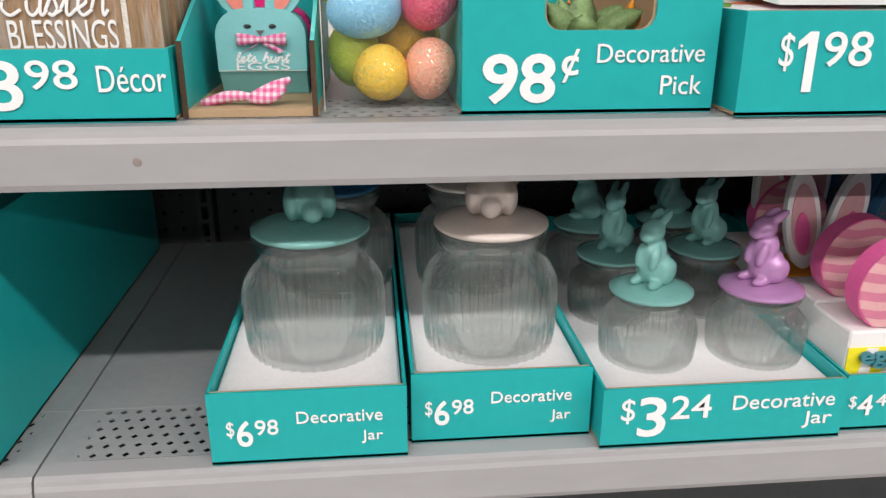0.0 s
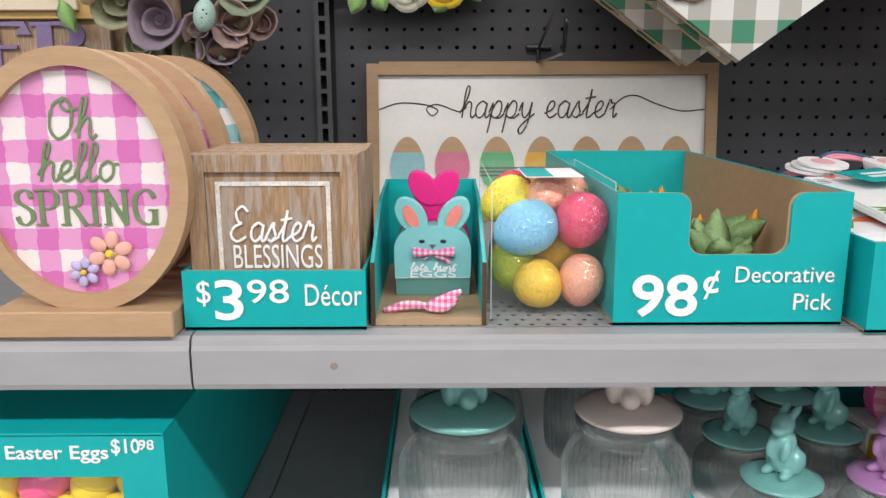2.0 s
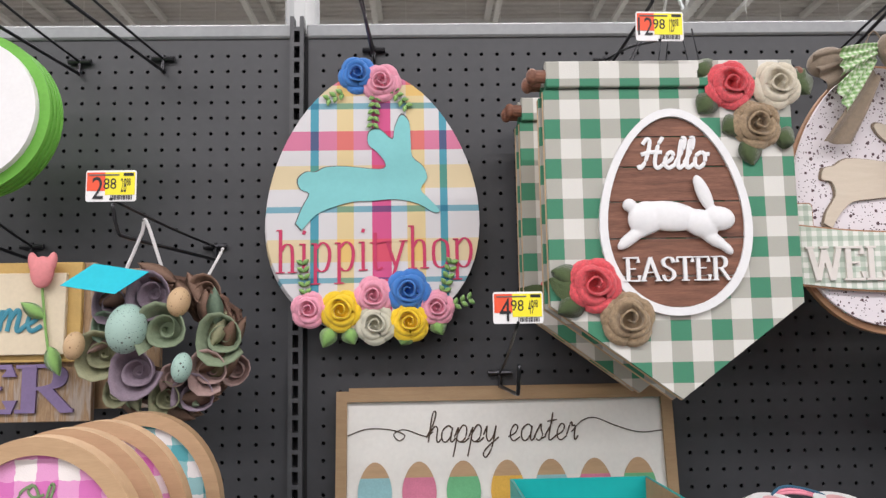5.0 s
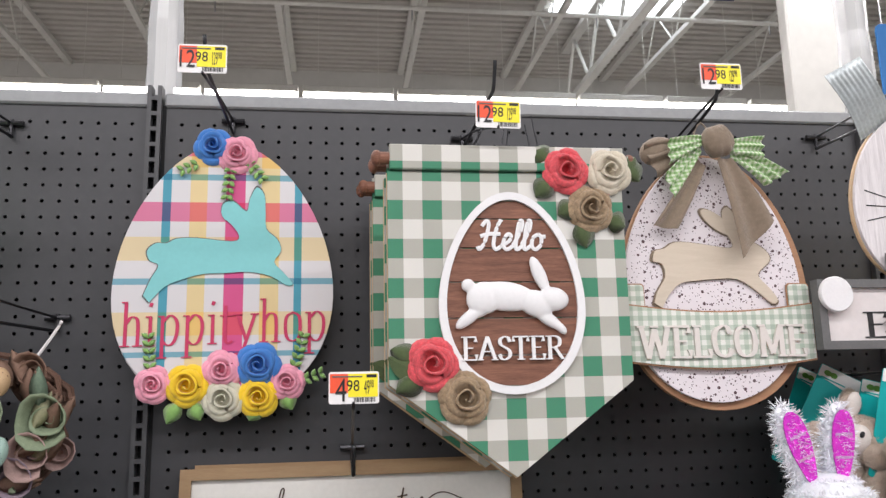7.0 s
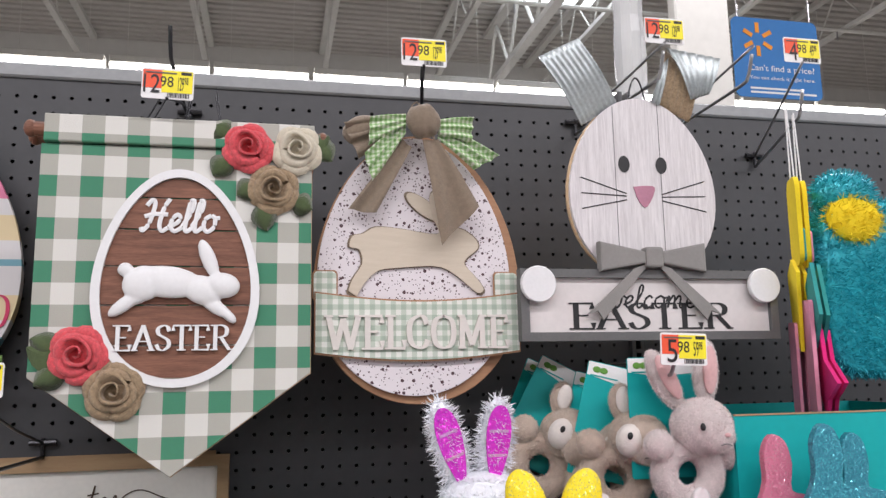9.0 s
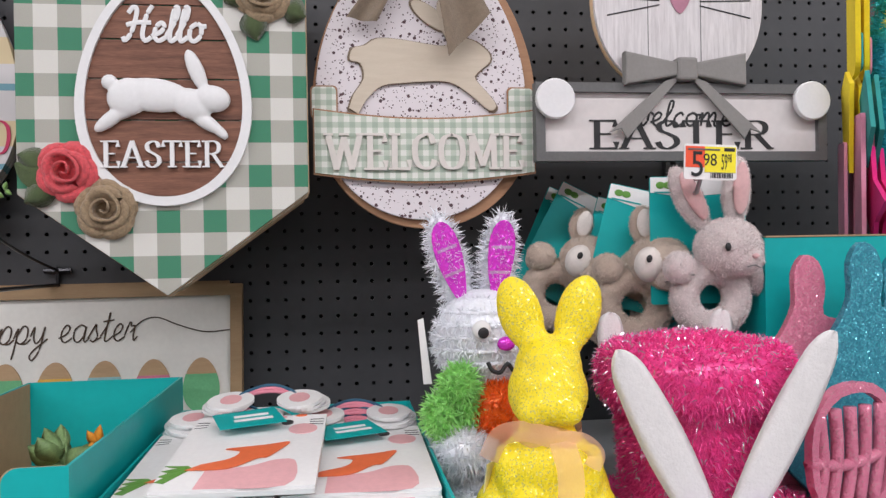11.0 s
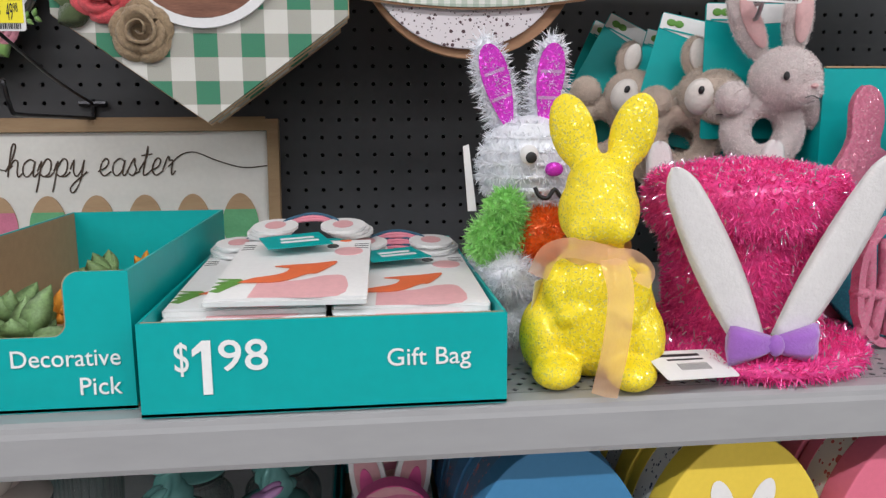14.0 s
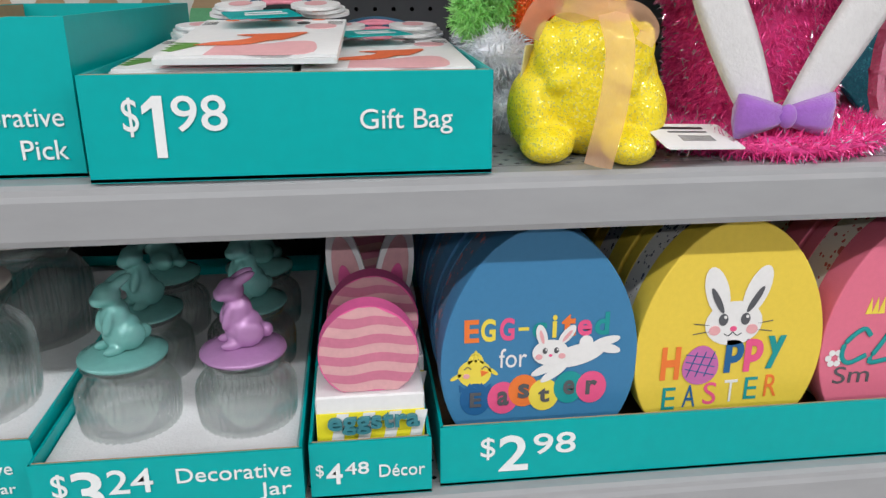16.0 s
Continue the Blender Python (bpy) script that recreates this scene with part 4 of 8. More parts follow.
text("Pick", 0.0535, 0.085, 0.0135, 0.0275, -0.0006, PRINT, t, bold=0.0)
t = tray("gift_bag_tray", 0.526, 0.808, -0.57, -0.17, Z_TOP, 0.0742, 0.0742, 0.0742, "low teal card tray of folded gift bags")
price(t, "1", "98", -0.114, -0.0445, 0.0175, 0.06)
text("Gift Bag", 0.0465, 0.112, 0.03, 0.0485, -0.0006, PRINT, t, bold=0.0)
# lower shelf
for x0, x1, y in ((0.124, 0.283, -0.565), (0.287, 0.441, -0.548)):
    t = tray("jar_tray", x0, x1, y, -0.1, Z_LOW, 0.066, 0.066, 0.066, "teal card tray of lidded glass jars")
    price(t, "6", "98", -0.0655, -0.0245, 0.017, 0.041)
    text("Decorative", -0.0095, 0.0595, 0.036, 0.047, -0.0006, PRINT, t, bold=0.0)
    text("Jar", 0.042, 0.0595, 0.015, 0.027, -0.0006, PRINT, t, bold=0.0)
    part("foam_insert", block(-(x1 - x0) / 2 + 0.004, (x1 - x0) / 2 - 0.004, 0.004, 0.44, 0.004, 0.056, 0.002), FOAM, t, "white foam insert")
t = tray("jar_tray", 0.445, 0.657, -0.57, -0.1, Z_LOW, 0.056, 0.056, 0.056, "wide teal card tray of small bunny-lidded jars")
price(t, "3", "24", -0.09, -0.0125, 0.01, 0.048)
text("Decorative", 0.006, 0.096, 0.032, 0.0455, -0.0006, PRINT, t, bold=0.0)
text("Jar", 0.07, 0.096, 0.011, 0.027, -0.0006, PRINT, t, bold=0.0)
part("foam_insert", block(-0.102, 0.102, 0.004, 0.44, 0.004, 0.046, 0.002), FOAM, t, "white foam insert")
t = tray("decor_tray", 0.6615, 0.763, -0.562, -0.1, Z_LOW, 0.054, 0.054, 0.054, "narrow teal card tray of egg decorations")
price(t, "4", "48", -0.046, -0.002, 0.015, 0.035)
text("Décor", 0.0065, 0.045, 0.019, 0.031, -0.0006, PRINT, t, bold=0.0)
t = tray("egg_carton_tray", 0.771, 1.42, -0.556, -0.1, Z_LOW, 0.058, 0.058, 0.058, "long low teal card tray of egg-shaped boxes")
price(t, "2", "98", -0.29, -0.207, 0.012, 0.047)
text("C", 0.11, 0.125, 0.012, 0.03, -0.0006, PRINT, t, bold=0.01)


# ---- on the upper shelf ----
def outline_rabbit_leap(cx, cz, w):
    """A leaping rabbit in profile, facing right, w long."""
    pts = ((-0.5, -0.3), (-0.47, -0.21), (-0.4, -0.1), (-0.42, 0.0), (-0.49, 0.02), (-0.47, 0.1), (-0.39, 0.12), (-0.3, 0.17), (-0.12, 0.16), (0.08, 0.13), (0.17, 0.14), (0.12, 0.26), (0.1, 0.4), (0.15, 0.45), (0.22, 0.36), (0.27, 0.2),
           (0.36, 0.16), (0.45, 0.09), (0.46, 0.02), (0.38, -0.05), (0.36, -0.1), (0.45, -0.2), (0.5, -0.28), (0.45, -0.31), (0.33, -0.21), (0.18, -0.12), (-0.02, -0.12), (-0.14, -0.13), (-0.28, -0.15), (-0.38, -0.24), (-0.44, -0.34))
    return [(cx + w * a, cz + w * b) for a, b in [(v.x, v.y) for v in smooth_line([(p[0], p[1], 0) for p in pts], 3)]]


def oval_sign(at, check, tint, full):
    s = thing("oval_sign", at, "oval timber-framed sign with a %s gingham print on a timber base" % tint, "tabletop sign", "oval signs")
    n = 56
    out = egg(0, 0.018, 0.226, 0.088, n, 0.0)
    inn = egg(0, 0.018, 0.226, 0.088, n, 0.0, -0.0145)
    part("frame", ring(out, inn, 0.0, 0.018), TAN, s, "light timber oval frame")
    part("panel", prism(egg(0, 0.018, 0.226, 0.088, n, 0.0, -0.0143), 0.007, 0.016), check, s, tint + " painted gingham panel")
    part("base", block(-0.073, 0.073, -0.014, 0.032, 0, 0.0215, 0.0012), TAN, s, "light timber base")
    if full:
        script("Oh", s, -0.018, 0.018, 0.156, 0.188, 0.0062, 0.0013, OLIVE)
        script("hello", s, -0.031, 0.033, 0.123, 0.153, 0.0062, 0.0013, OLIVE)
        serif("SPRING", s, -0.053, 0.062, 0.088, 0.116, 0.0068, OLIVE, 0.075, 0.022, 0.0008)
        for cx, cz, r, c1 in ((0.021, 0.065, 0.0185, F_PEACH), (-0.001, 0.05, 0.0125, F_LAV)):
            for k in range(6):
                a = radians(60 * k + 20)
                p = bmesh.new()
                ball((cx + math.cos(a) * r * 0.62, 0.0035, cz + math.sin(a) * r * 0.62), (r * 0.4, 0.0022, r * 0.3), (0, -math.degrees(a), 0), 12, 8, p)
                part("petal", p, c1, s, smooth=True)
            part("flower_heart", ball((cx, 0.0015, cz), (r * 0.18, 0.003, r * 0.18)), F_YEL, s, smooth=True)
    return s


# Script letters: strokes in a unit box, each a list of (x, height), with 0 the base line and 1 the height of small letters.
STROKES = {
    "h": (0.62, ["0,.3 .2,1 .28,1.75 .18,1.9 .12,1.5 .12,0", ".12,.5 .3,.95 .45,.85 .47,.3 .55,0 .7,.2"]),
    "a": (0.66, [".5,.85 .3,1 .08,.7 .1,.2 .28,0 .46,.3 .52,.9", ".52,.9 .5,.2 .58,0 .72,.25"]),
    "p": (0.66, ["0,.3 .12,.9 .1,-.2 .06,-.9", ".1,.4 .3,1 .5,.85 .5,.25 .3,0 .12,.15", ".3,0 .5,.0 .68,.25"]),
    "y": (0.64, ["0,.4 .1,.95 .14,.3 .28,0 .44,.3 .52,.95", ".52,.95 .46,-.3 .25,-.95 .1,-.75 .25,-.35 .7,.25"]),
    "e": (0.52, ["0,.25 .3,.5 .38,.85 .24,1 .1,.7 .1,.25 .28,0 .54,.25"]),
    "s": (0.5, ["0,.2 .24,1 .28,.7 .38,.3 .26,0 .1,.1", ".26,.02 .54,.25"]),
    "t": (0.46, ["0,.3 .22,1.0 .24,1.7", ".24,1.7 .18,.3 .26,0 .48,.25", ".02,1.15 .46,1.25"]),
    "r": (0.5, ["0,.3 .12,1 .2,1.05 .22,.85 .36,.85 .36,.3 .42,0 .54,.25"]),
    "o": (0.6, [".3,1 .1,.75 .1,.25 .28,0 .48,.3 .46,.8 .3,1", ".3,1 .45,.85 .64,.85"]),
    "l": (0.36, ["0,.3 .24,1.2 .26,1.8 .14,1.85 .1,1.2 .12,.2 .22,0 .4,.25"]),
    "w": (0.84, ["0,.7 .1,1 .12,.3 .24,0 .38,.3 .42,.95", ".42,.95 .44,.3 .56,0 .7,.4 .72,1 .9,.85"]),
    "c": (0.5, [".42,.8 .28,1 .1,.7 .1,.25 .26,0 .52,.25"]),
    "m": (0.9, ["0,.5 .1,1 .12,0", ".12,.5 .28,1 .38,.8 .38,0", ".38,.5 .55,1 .66,.8 .66,.2 .74,0 .92,.25"]),
    "u": (0.64, ["0,.6 .1,1 .1,.3 .24,0 .42,.3 .5,1", ".5,1 .5,.2 .56,0 .7,.25"]),
    "n": (0.64, ["0,.5 .1,1 .12,0", ".12,.5 .3,1 .44,.8 .44,.2 .52,0 .68,.25"]),
    "O": (0.95, [".5,1.9 .15,1.5 .12,.5 .42,0 .75,.4 .78,1.3 .55,1.85 .4,1.6 .6,1.3 .95,1.4"]),
    "H": (1.0, [".05,1.5 .2,1.85 .34,1.6 .28,.5 .1,0 0,.2", ".85,1.95 .7,1.4 .66,.4 .8,0 1.0,.2", ".05,.85 .4,1.0 .9,1.0"]),
    "E": (0.8, [".65,1.6 .4,1.9 .18,1.6 .3,1.1 .45,1.0", ".45,1.0 .15,.75 .08,.3 .35,0 .68,.25"]),
    "L": (0.6, [".3,1.8 .2,1.0 .1,0 .55,.1"]),
    "C": (0.8, [".65,1.5 .4,1.9 .12,1.2 .15,.4 .4,0 .75,.4"]),
}


def script(word, parent, x0, x1, z0, z1, y, r, material, name="script_lettering"):
    """Hand-written lettering: round strokes fitted to a box."""
    lines, pen = [], 0.0
    for ch in word:
        if ch == " ":
            pen += 0.5
            continue
        width, strokes = STROKES[ch]
        for s in strokes:
            pts = [tuple(float(v) for v in q.split(",")) for q in s.split()]
            lines.append(smooth_line([(pen + a + 0.12 * b, b, 0) for a, b in pts], 4))
        pen += width
    xs, zs = [p.x for l in lines for p in l], [p.y for l in lines for p in l]
    sx, sz = (x1 - x0) / (max(xs) - min(xs)), (z1 - z0) / (max(zs) - min(zs))
    bm = bmesh.new()
    for l in lines:
        pts = [(x0 + (p.x - min(xs)) * sx, y, z0 + (p.y - min(zs)) * sz) for p in l]
        tube(pts, r, 6, bm)
    for v in bm.verts:
        v.co.y = y + (v.co.y - y) * 0.35
    return part(name, bm, material, parent)


F_PEACH = mat("peach_resin", (0.78, 0.42, 0.34), 0.6, var=0.06)
F_LAV = mat("lavender_resin", (0.5, 0.45, 0.68), 0.6, var=0.06)
for k, (dy, dx) in enumerate(((0.0, 0.0), (0.06, -0.006), (0.125, -0.004), (0.215, 0.0))):
    oval_sign((-0.1 + dx, -0.5605 + dy, Z_TOP), G_TEAL if k == 3 else G_PINK, "teal" if k == 3 else "pink", k == 0)


def wood_block(y, full):
    b = thing("wooden_block_sign", (0.049 + (0.0 if full else random.uniform(-0.003, 0.003)), y, Z_TOP + 0.003), "square whitewashed timber block sign with a recessed panel", "block sign", "block signs")
    part("box_frame", ring(rect(-0.069, 0.069, 0, 0.139), rect(-0.055, 0.055, 0.014, 0.125), 0.0, 0.029), TANX, b)
    part("recess", block(-0.0548, 0.0548, 0.004, 0.027, 0.0142, 0.1248), TANX, b)
    if full:
        part("washed_border", ring(rect(-0.047, 0.046, 0.02, 0.117), rect(-0.0435, 0.0425, 0.0235, 0.1135), 0.0028, 0.0042), WASHB, b, "rubbed white border")
        script("Easter", b, -0.036, 0.034, 0.068, 0.097, 0.002, 0.0012, PRINT)
        text("BLESSINGS", -0.035, 0.038, 0.045, 0.065, 0.0036, PRINT, b)
    return b


WASHB = mat("rubbed_white_paint", (0.7, 0.67, 0.62), 0.8, var=0.35, scale=120)
for k in range(4):
    wood_block(-0.5415 + 0.031 * k, k == 0)

# tray with the rabbit that reads EGGS
CORRUG = mat("corrugated_edge", (0.075, 0.045, 0.025), 0.9, var=0.5, scale=300, stretch=(1, 1, 3))
t = thing("rabbit_tray", (0.1745, -0.545, Z_TOP), "narrow open-fronted teal card tray with bare brown edges", "display box")
part("base", block(-0.048, 0.048, 0.0, 0.2, 0.0005, 0.006), KRAFT, t)
for sx in (-0.0475, 0.0445):
    part("side_panel", prism([(0, 0.0005), (0.2, 0.0005), (0.2, 0.098), (0.1, 0.092), (0.0, 0.054)], 0, 0.003), TEAL, t).matrix_basis = pose(sx + 0.003, 0, 0, 0, 0, 90)
    part("cut_edge", prism([(-0.001, 0.0005), (0.0005, 0.0005), (0.0005, 0.054), (-0.001, 0.054)], -0.0004, 0.0034), CORRUG, t, "dark corrugated cut edge").matrix_basis = pose(sx + 0.003, 0, 0, 0, 0, 90)
part("back_panel", block(-0.048, 0.048, 0.2, 0.203, 0.0005, 0.098), TEAL, t)


def rabbit_block(y, body, full, up):
    r = thing("rabbit_block", (0.176, y, Z_TOP + 0.0065), "painted wooden rabbit block with a gingham bow", "rabbit decoration", "rabbit blocks")
    o = [(-0.034, 0.019), (0.034, 0.019), (0.0345, 0.045)] + [p for p in rounded(-0.0345, 0.0345, 0.0, 0.066, 0.021, 7) if p[1] > 0.0455] + [(-0.0345, 0.045)]
    part("body", prism(o, 0, 0.028), body, r)
    part("lower_body", prism([(0.0005, 0.0188), (0.028, 0.0188), (0.028, 0.0), (0.013, 0.0)], 0, 0.067), body, r).matrix_basis = pose(0.0335, 0, 0, 0, 0, 90)
    for s in (-1, 1):
        cx = s * (0.019 if full else 0.0095)
        b = bmesh.new()
        e = [(cx + 0.0135 * math.cos(a) + s * 0.006 * math.sin(a), 0.075 + up + 0.0165 * math.sin(a)) for a in (2 * math.pi * i / 24 for i in range(24))]
        part("ear", prism(e, 0.003 + 0.0004 * s, 0.016 + 0.0004 * s, 0.001, b), body, r)
        if full:
            e = [(cx + 0.006 * math.cos(a) + s * 0.004 * math.sin(a), 0.0745 + 0.0105 * math.sin(a)) for a in (2 * math.pi * i / 18 for i in range(18))]
            part("inner_ear", prism(e, 0.0015, 0.003), SALMON, r)
            part("eye", ball((s * 0.0095, -0.0005, 0.053), (0.0028, 0.001, 0.0016)), BLACK, r)
    if up:
        part("neck", prism(rounded(-0.0175, 0.0175, 0.04, 0.073 + up, 0.006), 0.0045, 0.0155), body, r)
    if full:
        part("nose", prism([(-0.003, 0.05), (0.0, 0.046), (0.003, 0.05)], -0.001, 0.0), GREY, r)
        part("seam", block(-0.0335, 0.0335, -0.0006, 0.0, 0.0192, 0.0197), WASHB, r)
        script("lets hunt", r, -0.02, 0.022, 0.0265, 0.0335, -0.0006, 0.0007, PRINT)
        text("EGGS", -0.02, 0.021, 0.02, 0.026, -0.0004, PRINT, r)
        bow(r, (0.001, -0.004, 0.0435), 0.019, 0.0045, G_RIB)
    return r


def bow(parent, c, w, h, material, tails=True):
    """A tied ribbon: two puffed loops, a knot and two tails."""
    for s in (-1, 1):
        bm = bmesh.new()
        rows = []
        for i in range(9):
            u = i / 8
            hh = h * (0.4 + 0.8 * u ** 0.8) * (1 if u < 0.95 else 0.93)
            dy = -0.32 * h * math.sin(math.pi * u) - 0.15 * h
            x = c[0] + s * w * u
            rows.append([bm.verts.new((x, c[1] + q * dy + d, c[2] + z * hh)) for z, q, d in ((-1, 0.2, 0), (-0.4, 1.6, 0), (0.0, 1.1, 0), (0.45, 1.7, 0), (1, 0.3, 0), (0.3, -1, 0.3 * h), (-0.3, -1, 0.3 * h))])
        for p, q in zip(rows, rows[1:]):
            for j in range(7):
                bm.faces.new((p[j], p[(j + 1) % 7], q[(j + 1) % 7], q[j]))
        bm.faces.new(rows[-1])
        part("bow_loop", bm, material, parent, smooth=True)
        if tails:
            bm = bmesh.new()
            rows = []
            for i in range(6):
                u = i / 5
                x, z = c[0] + s * w * 0.75 * u, c[2] - h * (0.2 + 2.0 * u)
                yy = c[1] - 0.2 * h * math.sin(6 * u)
                rows.append([bm.verts.new((x - 0.35 * h * (1 + 0.3 * u), yy, z - 0.3 * h)), bm.verts.new((x + 0.35 * h * (1 + 0.3 * u), yy, z + 0.3 * h)), bm.verts.new((x + 0.35 * h, yy + 0.08 * h, z + 0.3 * h)), bm.verts.new((x - 0.35 * h, yy + 0.08 * h, z - 0.3 * h))])
            for p, q in zip(rows, rows[1:]):
                for j in range(4):
                    bm.faces.new((p[j], p[(j + 1) % 4], q[(j + 1) % 4], q[j]))
            part("bow_tail", bm, material, parent, smooth=True)
    part("bow_knot", ball((c[0], c[1] - 0.3 * h, c[2]), (h * 0.45, h * 0.4, h * 0.6)), material, parent, smooth=True)


rabbit_block(-0.485, TURQ, True, 0.0)
rabbit_block(-0.44, MAGENTA, False, 0.019)
rb = thing("loose_ribbon", (0.172, -0.53, Z_TOP + 0.0065), "pink gingham ribbon lying in the tray", "ribbon")
for k, pts in enumerate((((-0.036, 0.004, 0.001), (-0.015, 0.004, 0.006), (0.004, 0.0, 0.006)), ((0.0, 0.0, 0.006), (0.018, 0.002, 0.013), (0.03, 0.004, 0.018)), ((0.0, 0.0, 0.004), (0.015, -0.004, 0.006), (0.026, 0.0, 0.012)))):
    bm = tube(smooth_line(pts, 5), [0.0025 + 0.0018 * math.sin(i / 3) for i in range(11)], 8)
    part("ribbon_loop", bm, G_RIB, rb, smooth=True)

# clear box of glitter eggs
eb = thing("egg_box", (0.277, -0.535, Z_TOP), "clear plastic box holding pastel glitter eggs", "egg box")
bm = block(-0.0505, 0.0505, 0.0, 0.2, 0.001, 0.118, 0.0015)
part("clear_shell", bm, ACRYL, eb, "clear plastic shell").visible_shadow = False
CREASE = thin_film("crease_plastic", (0.85, 0.87, 0.87), 0.1, 0.6)
for x in (-0.0505, 0.0505):
    for y in (0.0, 0.2):
        part("edge_crease", tube([(x, y, 0.002), (x, y, 0.117)], 0.0005, 6), CREASE, eb)
    part("edge_crease", tube([(x, 0.0, 0.1178), (x, 0.2, 0.1178)], 0.0005, 6), CREASE, eb)
part("paper_label", block(-0.02, 0.03, 0.03, 0.1, 0.1186, 0.1192), WHITE, eb, "white and teal paper label")
part("label_band", block(-0.019, 0.004, 0.032, 0.098, 0.1194, 0.1197), TEAL, eb)
bars(-0.05, 0.05, 0.1, 0.112, 0.197, GREY, eb, 3)


def glit_egg(x, y, z, r, mtl, tall, rot):
    e = thing("glitter_egg", (x, y, z), "pastel craft egg coated in coarse glitter", "egg", "glitter eggs")
    b = lathe([(r * math.sin(math.pi * i / 16) * (1 - 0.1 * math.cos(math.pi * i / 16)), -tall * math.cos(math.pi * i / 16)) for i in range(17)], 24)
    b.transform(pose(0, 0, 0, *rot))
    part("shell", b, mtl, e, smooth=True)


EG = {k: glitter(k + "_egg_glitter", c, tuple(min(1, v * 1.3 + 0.16) for v in c), 850, 0.35, 0.16) for k, c in (("blue", (0.2, 0.5, 0.72)), ("rose", (0.72, 0.07, 0.15)), ("gold", (0.8, 0.5, 0.04)), ("peach", (0.82, 0.36, 0.24)), ("lime", (0.5, 0.55, 0.04)), ("lemon", (0.85, 0.7, 0.05)))}
for k, x, y, z, r, tall, rot in (("blue", 0.257, -0.506, 1.268, 0.024, 0.029, (0, 75, 10)), ("rose", 0.305, -0.505, 1.274, 0.0225, 0.025, (20, 15, 0)), ("gold", 0.268, -0.508, 1.219, 0.0215, 0.0215, (0, 70, 0)), ("peach", 0.306, -0.508, 1.222, 0.0195, 0.0235, (0, 8, 0)),
                               ("peach", 0.276, -0.475, 1.289, 0.018, 0.02, (30, 20, 0)), ("lemon", 0.243, -0.468, 1.287, 0.021, 0.025, (0, 60, 0)), ("lime", 0.247, -0.48, 1.23, 0.021, 0.026, (20, 0, 0)), ("gold", 0.288, -0.47, 1.242, 0.022, 0.026, (0, 40, 0)),
                               ("rose", 0.25, -0.42, 1.285, 0.02, 0.024, (0, 20, 0)), ("peach", 0.3, -0.43, 1.285, 0.02, 0.024, (0, 50, 0)), ("lemon", 0.295, -0.41, 1.235, 0.022, 0.026, (0, 80, 0)), ("blue", 0.252, -0.41, 1.232, 0.022, 0.026, (0, 30, 0)), ("gold", 0.275, -0.44, 1.215, 0.021, 0.022, (0, 80, 0))):
    glit_egg(x, y, z, r, EG[k], tall, rot)

# leafy picks in the box
LEAFM = mat("sage_leaf", (0.2, 0.32, 0.13), 0.5, var=0.35, scale=60, bump=0.3, bscale=200)
LEAFO = mat("orange_petal", (0.75, 0.3, 0.03), 0.7, var=0.2)
rng = random.Random(5)
for px, py, n in ((0.42, -0.505, 13), (0.388, -0.455, 10), (0.452, -0.425, 9), (0.405, -0.25, 8)):
    pk = thing("leafy_pick", (px, py, Z_TOP + 0.003), "artificial sage-green leafy pick", "decorative pick", "leafy picks")
    part("stem", tube([(0, 0, 0), (0.004, 0.0, 0.04), (0.0, 0.01, 0.07)], 0.0012, 6), LEAFM, pk)
    for k in range(n):
        a, up = rng.uniform(0, 6.28), rng.uniform(0.03, 0.068)
        ln = rng.uniform(0.03, 0.046)
        leaf(pk, (0.004 * math.cos(a), 0.004 * math.sin(a), up - 0.02), (ln * math.cos(a), ln * 0.7 * math.sin(a), up + rng.uniform(-0.012, 0.02)), 0.013, LEAFM, 0.009)
    for k in range(0 if py < -0.48 else 5):
        a = 1.25 * k
        c = (0.034, 0.012, 0.05)
        leaf(pk, c, (c[0] + 0.013 * math.cos(a), c[1] - 0.004, c[2] + 0.017 * math.sin(a) + 0.008), 0.006, LEAFO, 0.003, "petal")


# folded gift bags
BLUSH = mat("blush_print", (0.78, 0.42, 0.44), 0.5, var=0.08)
CARROT = mat("carrot_print", (0.82, 0.17, 0.06), 0.5, var=0.08)
GRASSP = mat("green_print", (0.12, 0.3, 0.05), 0.5, var=0.1)
CORD = mat("pink_cord", (0.75, 0.27, 0.35), 0.8, var=0.1)
NAVYC = mat("navy_cord", (0.04, 0.12, 0.2), 0.8, var=0.1)


def flat(outline, h0, h1, bm=None):
    """An outline in x and y, lying, from height h0 to h1."""
    b = prism(outline, h0, h1)
    for v in b.verts:
        v.co = Vector((v.co.x, v.co.z, v.co.y))
    return merge(bm, b)


